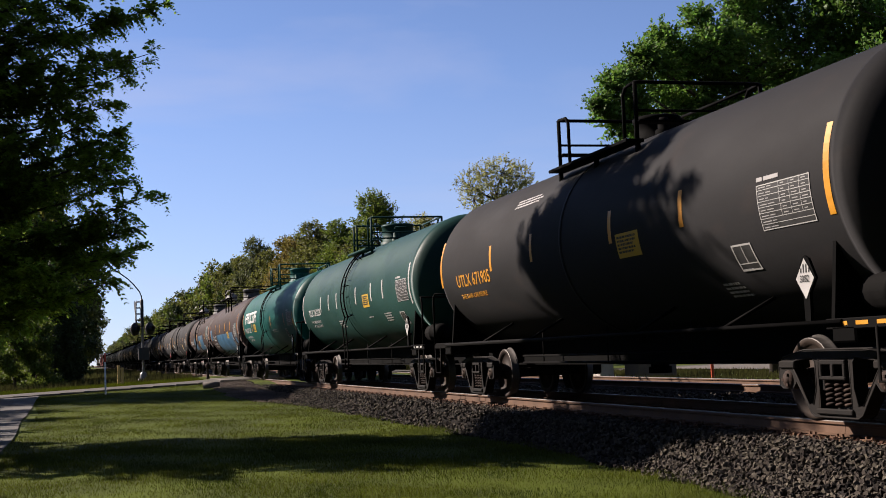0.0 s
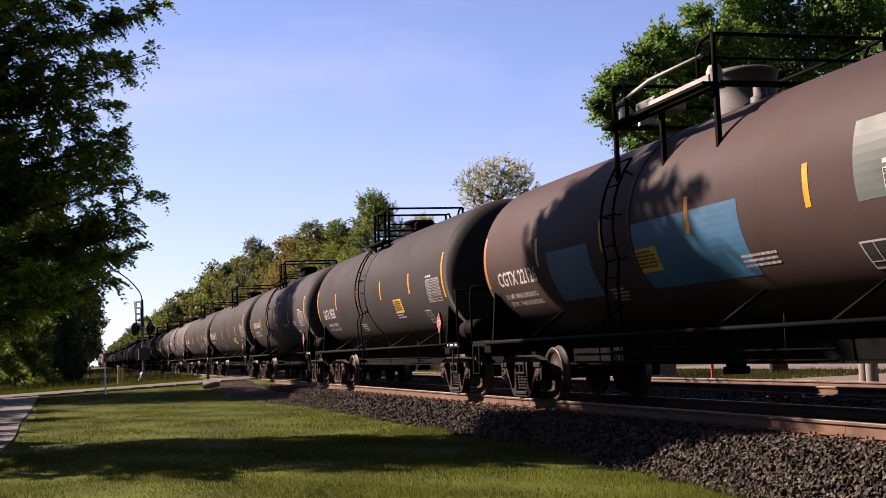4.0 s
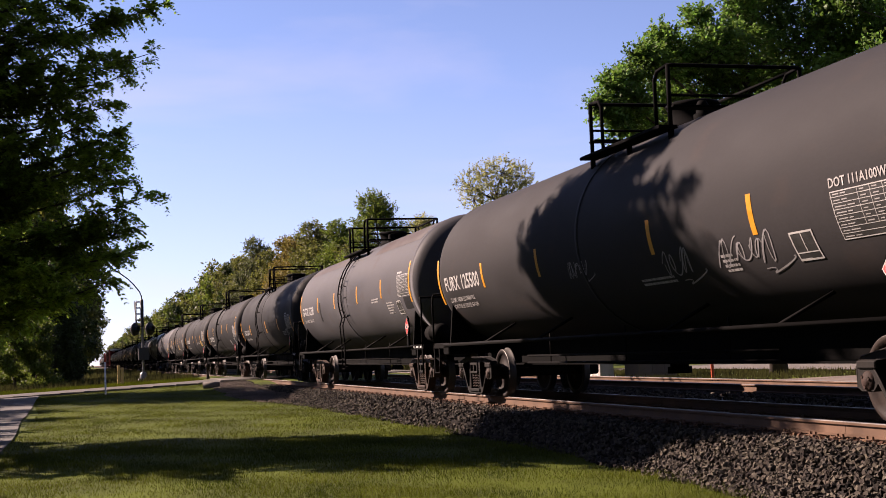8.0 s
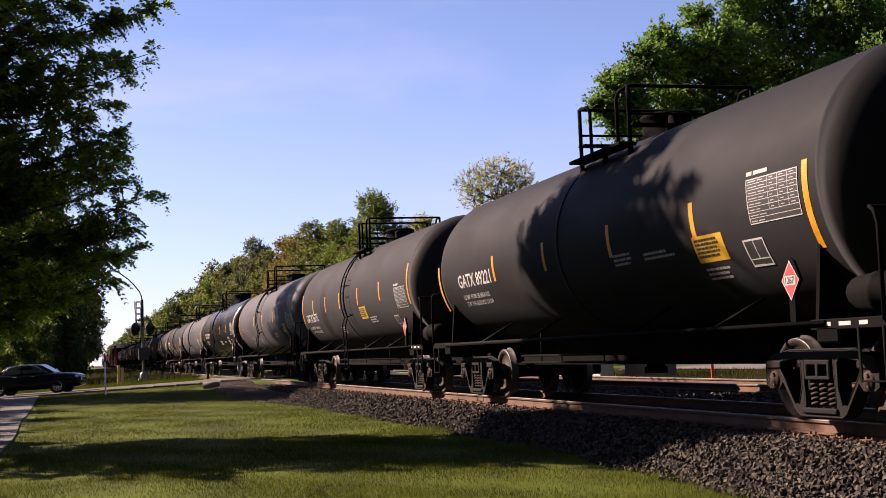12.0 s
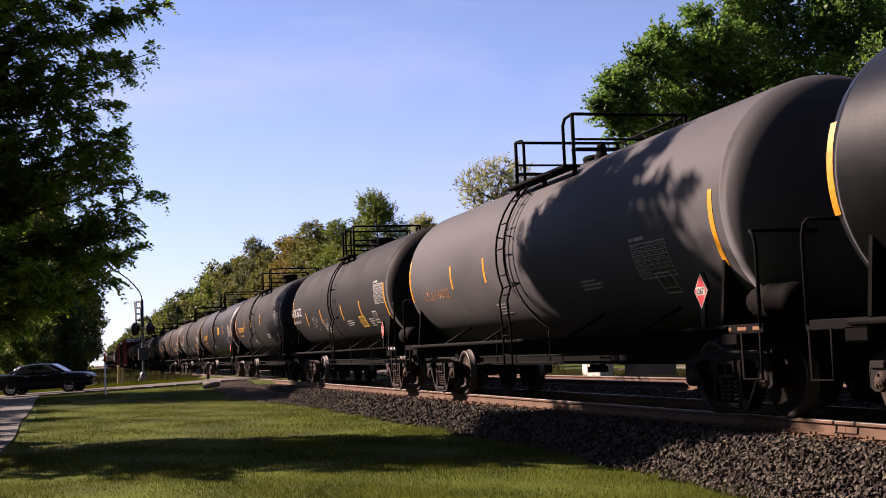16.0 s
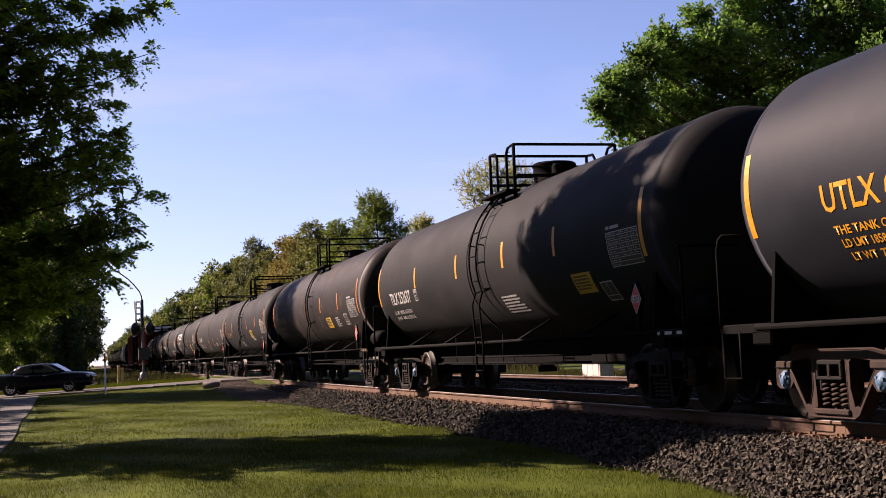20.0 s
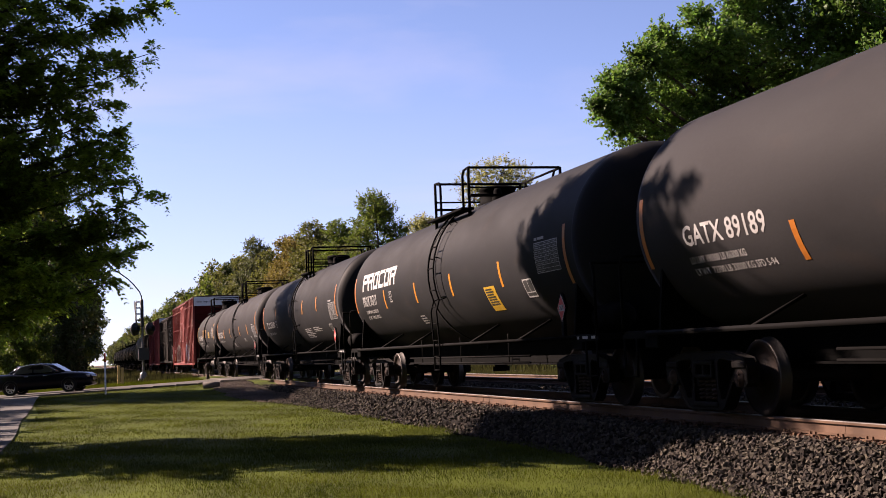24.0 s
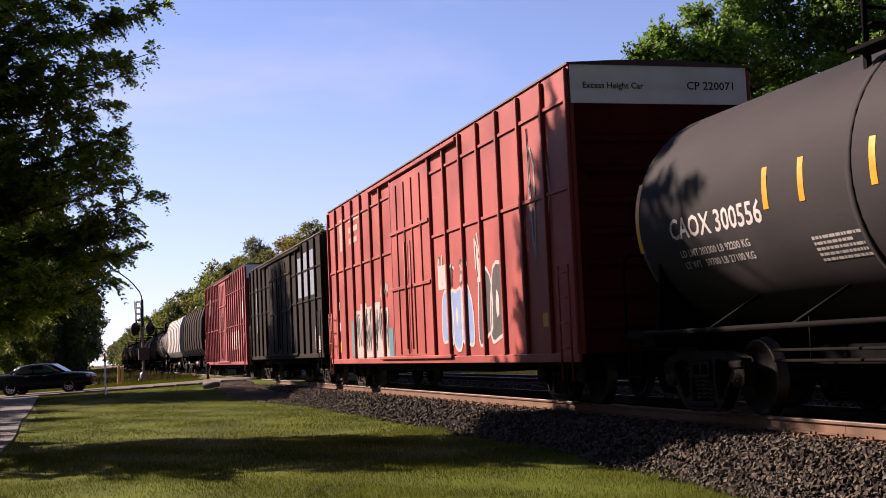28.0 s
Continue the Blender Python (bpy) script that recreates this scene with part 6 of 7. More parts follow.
# Airy tree with thin young leaves.
AIRY = ((26.1, 83.0, 12.2, 1.1), (27.5, 84.0, 13.1, 1.0), (28.4, 83.0, 13.2, 1.0), (30.0, 84.0, 13.0, 1.0), (29.0, 83.0, 11.9, 1.1), (27.5, 83.0, 11.7, 1.1), (26.2, 83.0, 11.3, 0.9), (30.3, 83.5, 11.9, 0.9))
shoot_tree("pale airy tree with thin young leaves", (28.0, 83.4, -0.5), [(x - 28.0, y - 83.4, z + 0.5, r) for x, y, z, r in AIRY], M_LEAF_C, 22, 0.17, 75, 8, 0.26, 0.6, 0.5)

# Thicket at the left behind the road.
for i, (x, y, h, s, mt) in enumerate([(-3.4, 92, 7.9, 2.6, M_LEAF_D), (-7.5, 94, 8.6, 4.2, M_LEAF_D), (-5.0, 97, 9.2, 3.6, M_LEAF_D), (-2.2, 99, 8.2, 2.2, M_LEAF_D), (-5.4, 89.6, 8.2, 2.4, M_LEAF_D)]):
    tree("dark dense thicket tree by the road", (x, y, -0.4), h, s, mt, 40 + i, 0.22, 200, 2, 0.2, 0.06, 13, 0.95, group="thicket by the road")
for i, (x, y, h, s) in enumerate([(-2.6, 79, 3.9, 1.1), (-3.9, 78, 3.4, 1.2), (-3.2, 81, 4.6, 1.2)]):
    tree("sunlit green bush at the edge of the thicket", (x, y, -0.4), h, s, M_LEAF_A, 60 + i, 0.13, 190, 2, 0.08, 0.04, 9, 0.55, group="bushes by the road", name="bush")


def weeping(base, height, seed, spread_x=1.5):
    """A tree whose outer twigs hang straight down."""
    rng = random.Random(seed)
    t = thing("tree", "drooping tree with hanging twigs over the verge", "tree", at=pose(*base), group="drooping trees over the verge")
    g, ends = grow(rng, height, spread_x, 2, 0.18, 0.3, 12, 0.6)
    part("trunk", g, M_BARK, t)
    c = []
    for p, r in ends:
        n = rng.randrange(4, 13)
        for k in range(n):
            c.append(((p[0] + rng.uniform(-0.12, 0.12), p[1] + rng.uniform(-0.15, 0.15), max(0.5, p[2] - 0.32 * k)), 0.3))
    v, f = leaf_cloud(np.random.default_rng(seed), c, 22, 0.16, 1.2)
    part("crown", mesh_of("crown", v, f, M_LEAF_D), None, t)


weeping((-1.8, 86, -0.4), 7.6, 71)
weeping((-1.3, 89, -0.4), 6.0, 72, 1.2)


# Honey locust on the camera's side of the line; its trunk stands outside the view.
def sprays(rng, spots, along, leaflet, broad, pairs):
    """Feathered compound leaves: pairs of narrow leaflets on an arching stalk at each spot."""
    n = len(spots)
    p = np.array(spots)
    out = np.array(along) + rng.normal(0, 0.55, (n, 3))
    out /= np.linalg.norm(out, axis=1)[:, None]
    side = np.cross(out, rng.normal(0, 0.35, (n, 3)) + np.array([0, 0, 1.0]))
    side /= np.linalg.norm(side, axis=1)[:, None]
    length = rng.uniform(0.20, 0.34, (n, 1))
    quads = []
    for k in range(pairs):
        t = (k + 0.6) / pairs
        base = p + out * length * t + np.array([0, 0, -0.5]) * length * t * t
        for s in (-1, 1):
            way = side * s + out * 0.4 + np.array([0, 0, -0.12 - 0.25 * t]) + rng.normal(0, 0.14, (n, 3))
            way /= np.linalg.norm(way, axis=1)[:, None]
            L = leaflet * rng.uniform(0.85, 1.15, (n, 1)) * (1.1 - 0.7 * abs(t - 0.4))
            wd = np.cross(way, side * 0.3 + rng.normal(0, 0.45, (n, 3)) + np.array([0, 0, 0.9]))
            wd = wd / np.linalg.norm(wd, axis=1)[:, None] * L * broad
            quads.append(np.stack([base, base + way * L * 0.5 + wd, base + way * L, base + way * L * 0.5 - wd], 1))
    return np.concatenate(quads).reshape(-1, 3)


def locust(base, height, tips, seed, label, twigs=20, per=7, leaflet=0.085, slim=0):
    rng = random.Random(seed)
    nr = np.random.default_rng(seed)
    t = thing("tree", label, "tree", at=pose(*base), group="honey locusts beside the footpath")
    g = Geo()
    g.rod([(0, 0, -0.3), (0.05, 0, height * 0.25), (-0.05, 0.05, height * 0.5), (0.1, 0, height * 0.75), (0, 0, height * 0.95)], [0.24, 0.19, 0.15, 0.10, 0.03], 9)
    leaves = {True: ([], []), False: ([], [])}
    for num, tip in enumerate(tips):
        outer = num < slim
        tip = Vector(tip) - Vector(base)
        z0 = max(1.6, min(height * 0.85, tip.z - (0.16 if outer else 0.32) * math.hypot(tip.x, tip.y) + rng.uniform(-0.3, 0.3)))
        a = Vector((0, 0, z0))
        mid = a.lerp(tip, 0.55) + Vector((rng.uniform(-0.25, 0.25), rng.uniform(-0.25, 0.25), rng.uniform(-0.45, 0.0) if outer else rng.uniform(-0.25, 0.2)))
        pts = [a.lerp(mid, u).lerp(mid.lerp(tip, u), u) for u in [k / 8 for k in range(9)]]
        pts = [q + Vector((rng.uniform(-0.07, 0.07), rng.uniform(-0.07, 0.07), rng.uniform(-0.06, 0.06))) * (0 < i < 8) for i, q in enumerate(pts)]
        g.rod(pts, [(0.05 if outer else 0.06) * (1 - 0.88 * k / 8) for k in range(9)], 5)
        for k in range(26 if outer else twigs if tip.z > 9 else twigs * 2 // 3):
            u = 0.35 + 0.65 * rng.random() ** 0.8 if outer else rng.uniform(0.3, 1.0)
            i = min(7, int(u * 8))
            p = pts[i].lerp(pts[i + 1], u * 8 - i)
            d = (pts[i + 1] - pts[i]).normalized()
            w = (d * 0.9 + Vector((rng.uniform(-1, 1), rng.uniform(-1, 1), rng.uniform(-0.35, 0.6)))).normalized()
            L = rng.uniform(0.2, 0.6) * (1.2 - 0.6 * u) if outer else rng.uniform(0.3, 0.9)
            q = p + w * L
            g.rod([p, p.lerp(q, 0.5) + Vector((0, 0, 0.03)), q], [0.011, 0.008, 0.004], 3)
            for m in range(6 if outer else per):
                x = p.lerp(q, (m + rng.uniform(0.2, 1.0)) / (6 if outer else per))
                leaves[outer][0].append(tuple(x))
                leaves[outer][1].append(tuple(w))
    part("trunk", g, M_BARK, t)
    v = np.concatenate([sprays(nr, *leaves[True], leaflet * 1.15, 0.27, 6), sprays(nr, *leaves[False], leaflet * 1.5, 0.3, 5)])
    part("crown", mesh_of("crown", v.tolist(), np.arange(len(v)).reshape(-1, 4).tolist(), M_LEAF_NEAR), None, t)
    return t


# Outer limb tips, placed to match the crown's edge in the camera's view.
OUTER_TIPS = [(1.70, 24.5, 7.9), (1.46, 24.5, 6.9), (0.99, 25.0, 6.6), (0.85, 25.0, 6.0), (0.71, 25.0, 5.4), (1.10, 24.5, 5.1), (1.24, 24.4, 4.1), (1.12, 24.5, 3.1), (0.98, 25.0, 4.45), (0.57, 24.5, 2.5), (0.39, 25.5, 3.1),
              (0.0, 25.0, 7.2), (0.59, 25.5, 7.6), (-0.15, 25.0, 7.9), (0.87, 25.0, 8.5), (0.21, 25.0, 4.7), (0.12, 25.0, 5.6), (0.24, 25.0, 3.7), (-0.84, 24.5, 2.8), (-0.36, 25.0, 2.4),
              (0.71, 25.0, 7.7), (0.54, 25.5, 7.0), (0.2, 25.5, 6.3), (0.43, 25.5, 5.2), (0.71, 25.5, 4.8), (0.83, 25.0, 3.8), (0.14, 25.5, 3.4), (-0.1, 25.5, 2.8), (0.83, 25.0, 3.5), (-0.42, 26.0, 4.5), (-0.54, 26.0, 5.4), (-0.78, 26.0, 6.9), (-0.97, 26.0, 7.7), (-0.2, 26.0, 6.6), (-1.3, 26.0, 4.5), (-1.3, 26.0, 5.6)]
# The crown's mass in layers, height and radius of each, sized to fit the camera's view and the wanted shadow.
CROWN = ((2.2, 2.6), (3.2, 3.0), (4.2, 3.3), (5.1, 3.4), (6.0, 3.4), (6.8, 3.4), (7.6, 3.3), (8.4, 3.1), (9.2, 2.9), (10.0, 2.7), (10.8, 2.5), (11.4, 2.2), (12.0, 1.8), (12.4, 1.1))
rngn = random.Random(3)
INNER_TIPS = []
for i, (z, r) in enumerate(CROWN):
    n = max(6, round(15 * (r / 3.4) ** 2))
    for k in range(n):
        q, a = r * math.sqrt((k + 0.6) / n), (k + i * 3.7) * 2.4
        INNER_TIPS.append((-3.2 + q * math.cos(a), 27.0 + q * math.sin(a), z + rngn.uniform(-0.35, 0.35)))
# Extra tips, placed for the outline of the crown's cast shadow.
INNER_TIPS += [(-3.0, 22.6, 4.8), (-4.4, 22.2, 4.8), (-2.0, 22.9, 4.9), (-3.6, 22.9, 5.8), (-3.0, 23.4, 11.4), (-2.9, 23.6, 10.9), (-2.9, 23.5, 11.9), (-3.0, 22.9, 8.6), (-3.4, 23.2, 9.2), (-2.8, 23.3, 8.0), (-3.2, 23.6, 9.7), (-3.0, 23.0, 7.4), (-2.9, 23.2, 6.7), (-3.0, 22.7, 6.1), (-2.6, 22.9, 7.0), (-3.0, 24.6, 12.8), (-2.6, 25.0, 12.6), (-3.2, 25.2, 13.0), (-2.8, 24.4, 12.9)]
# Boughs added out of view, row above row, to fill the shadow on train and ballast.
for row, (z, y0, y1) in enumerate(((7.4, 24.0, 30.0), (8.0, 23.8, 30.4), (8.6, 23.6, 30.0), (9.1, 23.2, 29.8), (9.7, 22.8, 29.6), (10.2, 23.4, 29.7), (10.7, 24.0, 29.5), (11.2, 24.3, 29.4), (11.7, 24.3, 28.4), (12.2, 24.3, 27.2))):
    n = round((y1 - y0) / 0.85)
    for k in range(n + 1):
        dx = rngn.uniform(-0.7, 0.5)
        INNER_TIPS.append((-3.0 + dx, y0 + (y1 - y0) * k / n - 0.905 * dx, z - 0.877 * dx))
# Low boughs added out of view to cast the shadow on the near lawn.
for k, (xs, ys) in enumerate(((-1.0, 19.3), (-0.3, 18.4), (0.4, 17.6), (1.2, 17.1), (2.1, 16.9), (0.4, 18.6), (1.4, 18.2), (2.3, 18.0), (-1.2, 20.6), (-0.4, 19.8), (0.7, 19.6), (1.7, 19.2))):
    h = 4.2 + 0.5 * math.sin(k * 2.2)
    INNER_TIPS.append((xs - 1.14 * h, ys + 1.032 * h, h - 0.58))
# Tips cut to trim the shadow on the train, and thinned where the crown is in view.
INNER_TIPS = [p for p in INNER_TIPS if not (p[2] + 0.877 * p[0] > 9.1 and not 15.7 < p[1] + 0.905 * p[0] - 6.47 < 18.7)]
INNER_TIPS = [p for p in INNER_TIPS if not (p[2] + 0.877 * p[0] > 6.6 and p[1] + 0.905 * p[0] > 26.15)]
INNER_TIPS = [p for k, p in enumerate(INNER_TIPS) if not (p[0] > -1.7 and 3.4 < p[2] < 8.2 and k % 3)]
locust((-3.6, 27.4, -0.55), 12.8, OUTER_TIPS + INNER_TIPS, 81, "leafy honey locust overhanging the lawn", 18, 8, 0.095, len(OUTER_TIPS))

# Low bushes added out of view, with gaps, so that striped shade falls on the footpath.
PATH_SHADE_BUSH = tree("low unseen bush added to shade the footpath", (-5.0, 26.0, -0.55), 1.5, 0.75, M_LEAF_A, 66, 0.09, 60, 2, 0.05, 0.06, 9, 0.35, group="hedge beside the footpath", name="bush")
for k, y in enumerate((32.6, 34.0, 35.6, 40.0, 41.4, 43.0, 44.6, 49.0, 50.6, 53.6, 55.2, 56.8)):
    t = copy_thing(PATH_SHADE_BUSH, pose(-5.0 + 0.25 * math.sin(k * 2.1), y, -0.55, 0, 0, 75 * k))
    t.scale = (1, 1, 0.9 + 0.12 * math.sin(k * 1.7))
# Hedge beyond the side road.
for k in range(14):
    t = copy_thing(OAK, pose(44 + 3 * math.sin(k * 2.3), 8 + 6.0 * k, -0.5, 0, 0, 53 * k))
    t.scale = (0.37, 0.37, 0.28)
    tagged(t, "low dark tree of the hedge beyond the side road", "tree", "hedge beyond the side road")

# Tall dark trees added behind the camera, unseen, to cut the sky light on the cars.
for i, (x, y, k) in enumerate([(-9, -9, 1.3), (-16, -6, 1.3), (-20, -16, 1.4), (-12, -20, 1.4), (-3, -13, 1.4), (5, -14, 1.4), (13, -13, 1.4), (20, -9, 1.3), (-24, -1, 1.3), (25, -1, 1.2), (30, 8, 1.1), (-1, -24, 1.5), (9, -25, 1.5), (18, -22, 1.5)]):
    t = copy_thing(DARK, pose(x, y, -0.6, 0, 0, 47 * i))
    t.scale = (k, k, k)
    tagged(t, "tall dark unseen tree added to block sky light", "tree", "wood behind the lawn")

# Dark trees added far across the lawn towards the sun, unseen, to block low sky light.
for i in range(34):
    t = copy_thing((DARK, OAK)[i % 2], pose(-50 - 6 * (i % 3), -70 + 7.5 * i, -0.6, 0, 0, 61 * i))
    k = (0.85, 0.8)[i % 2]
    t.scale = (k * 1.15, k * 1.15, k * 0.92)
    tagged(t, "dark green unseen tree added to block low sky light", "tree", "wood across the lawn")

# Tall bushes added out of view on the far side of the lawn to shade the footpath.
for k, (y, h) in enumerate(((41.7, 0.31), (44.6, 0.36), (48.4, 0.32), (51.0, 0.37), (54.8, 0.32))):
    t = copy_thing(OAK, pose(-8.2 + 0.5 * math.sin(k * 1.9), y, -0.6, 0, 0, 83 * k))
    t.scale = (0.22, 0.22, h)
    tagged(t, "tall unseen bush added to shade the footpath", "bush", "bushes across the footpath")
# Nearer bushes added out of view on the same side, with gaps that let the sun through.
for k, (y, h) in enumerate(((29.0, 0.25), (31.6, 0.28), (34.6, 0.26), (37.2, 0.28))):
    t = copy_thing(OAK, pose(-6.7 + 0.3 * math.sin(k * 1.7), y, -0.6, 0, 0, 71 * k))
    t.scale = (0.15, 0.15, h)
    tagged(t, "tall unseen bush added to shade the footpath", "bush", "bushes across the footpath")
shoot_tree("leafy green tree where the footpath meets the road", (-5.6, 57.8, -0.6), [(x, y, z, r * 1.1) for x, y, z, r in egg(91, 15.4, 3.3, 0.22, 24)], M_LEAF_NEAR, 91, 0.17, 170, 9, 0.22, 0.7, 0.5)
# Far wood on the camera's side of the line, which shades the distant track.
rngf = random.Random(17)
y = 137.0
for k in range(44):
    t = copy_thing((OAK, DARK)[k % 2], pose(0.01 * y - 6.6 - (3.5 if k % 3 == 2 else 0) + rngf.uniform(-0.8, 0.2), y, -0.5, 0, 0, rngf.uniform(0, 360)))
    sc = rngf.uniform(1.05, 1.2)
    t.scale = (sc * 0.82, sc * 0.82, sc)
    tagged(t, "dark green tree of the far wood beside the line", "tree", "far wood beside the line")
    y += 4.2 + 0.012 * y


def weeds():
    """Tall dry stalks and rough grass beyond the road."""
    rng = np.random.default_rng(12)
    out = []
    for x0, x1, y0, y1, n, h0, w in ((-6, 6.2, 72.5, 100, 9000, 0.42, 0.03), (-8, 6.2, 100, 260, 9000, 0.7, 0.1), (15.8, 18.7, 20, 58, 5000, 0.22, 0.02), (18.7, 27, 36.8, 58, 8000, 0.22, 0.02), (17, 27, 68.5, 140, 8000, 0.8, 0.06)):
        x, y = rng.uniform(x0, x1, n), rng.uniform(y0, y1, n)
        h = h0 * rng.uniform(0.35, 1.25, n)
        z = np.array([ground_height(float(a), float(b)) for a, b in zip(x, y)]) - 0.02
        lean = rng.normal(0, 0.18, (n, 2)) * h[:, None]
        v = np.empty((n, 3, 3))
        v[:, 0, 0], v[:, 0, 1], v[:, 0, 2] = x - w, y, z
        v[:, 1, 0], v[:, 1, 1], v[:, 1, 2] = x + w, y, z
        v[:, 2, 0], v[:, 2, 1], v[:, 2, 2] = x + lean[:, 0], y + lean[:, 1], z + h
        out.append(v.reshape(-1, 3))
    v = np.concatenate(out)
    thing("rough_grass", "tall rough grass and dry stalks beside the line", "grass", kind="stuff", data=mesh_of("rough_grass", v.tolist(), np.arange(len(v)).reshape(-1, 3).tolist(), M_WEED))


M_WEED = material("rough dry grass", (0.0451, 0.0451, 0.01476), 0.8, 0, 0.4, 0.4, 9, 0, per_island=0.5, translucent=0.25, spec=0.1)
weeds()


# ---- beside the line ----
M_STEEL = material("galvanised steel mast", (0.1299, 0.1299, 0.1299), 0.45, 0.5, 0.15, 3, 40, 0.05)
M_DARKMETAL = material("dark painted metal", (0.00792, 0.00792, 0.00864), 0.6, 0, 0.3, 3, 40, 0.05)
M_GREYBOX = material("grey equipment case", (0.1004, 0.1063, 0.1063), 0.6, 0, 0.2, 3, 40, 0.05)
M_WOOD = material("weathered yellow timber", (0.45, 0.306, 0.126), 0.85, 0, 0.35, 3, 40, 0.3, stretch=(4, 4, 0.4))
M_OLDWOOD = material("grey weathered timber", (0.1181, 0.1063, 0.08856), 0.9, 0, 0.35, 3, 40, 0.4, stretch=(4, 4, 0.4))
M_POSTRED = paint("red marker paint", (0.3247, 0.02362, 0.01181))
M_POSTWHITE = paint("white marker post", (0.55, 0.55, 0.54))
M_CASE = material("dark grey equipment case", (0.03024, 0.03168, 0.03312), 0.6, 0, 0.2, 3, 40, 0.05)
M_CABIN = material("pale cabinet paint", (0.3, 0.275, 0.25), 0.6, 0, 0.12, 1.5, 30, 0.05)
M_TAN = material("tan cabinet paint", (0.09446, 0.0738, 0.05904), 0.7, 0, 0.15, 1.5, 30, 0.05)
M_ORANGEPOST = paint("orange plastic marker", (0.3247, 0.04723, 0.01181))
M_LENS = material("dark red signal lens", (0.082, 0.0041, 0.0041), 0.2, 0, 0.1, 5, 40, 0)


def crossing_signal(x, y, z):
    sig = thing("crossing_signal", "steel crossing signal mast with crossed boards, lights and lamp arm", "crossing signal", at=pose(x, y, z))
    part("base", Geo().box(-0.3, 0.3, -0.3, 0.3, -0.25, 0.06, 0.03).lathe([(0.22, 0.06), (0.2, 0.3), (0.14, 0.42), (0.08, 0.45)], "z", 12), M_STEEL, sig)
    part("mast", Geo().lathe([(0.07, 0.0), (0.07, 3.0), (0.065, 4.66), (0.0, 4.68)], "z", 12), M_STEEL, sig)
    part("mast_sleeve", Geo().lathe([(0.095, 3.05), (0.095, 4.62), (0.0, 4.66)], "z", 10), M_DARKMETAL, sig)
    for s in (-1, 1):
        m = Matrix.Translation((-0.36, 0.12, 4.0)) @ Matrix.Rotation(radians(6), 4, "Z") @ Matrix.Rotation(radians(s * 30), 4, "X")
        part("crossed_board", Geo().box(-0.012 + 0.02 * s, 0.012 + 0.02 * s, -0.11, 0.11, -0.62, 0.62, 0.005, m), M_DARKMETAL, sig)
    g = Geo()
    for z2 in (3.1, 3.45, 3.8, 4.15, 4.5):
        g.rod([(-0.34, 0, z2), (0.0, 0, z2)], 0.042, 5)
    g.rod([(-0.34, 0, 2.9), (-0.34, 0, 4.5)], 0.04, 5)
    part("ladder_bracket", g, M_DARKMETAL, sig)
    for dx, dy, way in ((-0.42, 0.3, 1), (-0.42, -0.35, -1), (0.42, 0.3, 1), (0.42, -0.35, -1)):
        light = part("signal_light", Geo().lathe([(0.0, -0.16), (0.12, -0.14), (0.16, -0.02), (0.37, -0.02), (0.37, 0.02), (0.0, 0.02)], "x", 18).lathe([(0.17, 0.02), (0.17, 0.24), (0.16, 0.24), (0.16, 0.02)], "x", 14), M_DARKMETAL, sig,
                     at=pose(dx, dy, 2.92, 0, 0, 40 * way))
        part("lens", Geo().lathe([(0.0, 0.05), (0.1, 0.04), (0.15, 0.022)], "x", 14), M_LENS, light)
    part("light_arm", Geo().rod([(-0.42, 0.3, 2.92), (-0.42, -0.35, 2.92)], 0.035).rod([(0.42, 0.3, 2.92), (0.42, -0.35, 2.92)], 0.035).rod([(-0.42, 0, 2.92), (0.42, 0, 2.92)], 0.035), M_DARKMETAL, sig)
    part("equipment_case", Geo().box(-0.26, 0.34, -0.28, 0.12, 1.12, 1.80, 0.02).box(-0.28, 0.36, -0.3, 0.14, 1.78, 1.83, 0.01), M_CASE, sig)
    part("lamp_arm", Geo().rod([(0.0, 0, 4.6), (-0.02, 0, 4.85), (-0.12, 0, 5.1), (-0.42, 0, 5.5), (-0.75, 0, 5.85), (-1.15, 0, 6.16), (-1.5, 0, 6.40), (-1.85, 0, 6.62), (-2.1, 0, 6.80)], 0.035, 7), M_DARKMETAL, sig)
    part("lamp_head", Geo().lathe([(0.0, -0.28), (0.07, -0.25), (0.11, 0.0), (0.06, 0.28), (0.0, 0.3)], "x", 10, (-2.28, 0, 6.84)), M_DARKMETAL, sig)


crossing_signal(3.35, 75.6, 0.0)

post = thing("marker_post", "slim white utility post with a red top", "marker post", at=pose(0.881, 55, ground_height(0.88, 55) + 0.01))
part("shaft", Geo().lathe([(0.036, -0.2), (0.036, 1.34), (0.0, 1.34)], "z", 10), M_POSTWHITE, post)
part("red_sleeve", Geo().lathe([(0.0, 1.341), (0.041, 1.341), (0.041, 1.70), (0.0, 1.72)], "z", 10), M_POSTRED, post)

wood = thing("timber_post", "short yellowish timber post by the kerb", "post", at=pose(1.95, 71.0, ground_height(1.95, 71.0)))
part("stake", Geo().box(-0.18, -0.02, -0.08, 0.08, -0.2, 1.1, 0.015), M_WOOD, wood)
part("stake", Geo().box(0.0, 0.15, -0.07, 0.07, -0.2, 0.98, 0.015), M_WOOD, wood)

stub = thing("drain_pipe", "short concrete culvert end beside the ballast", "culvert", at=pose(5.15, 54, ground_height(5.1, 54) - 0.02))
part("pipe_ring", Geo().lathe([(0.12, -0.34), (0.17, -0.34), (0.17, 0.34), (0.12, 0.34), (0.12, -0.34)], "x", 16, (0, 0, 0.1)), M_CONCRETE, stub)

stand = thing("switch_stand", "small rusty steel stand beside the rail", "track fitting", at=pose(6.6, 71.0, 0.0))
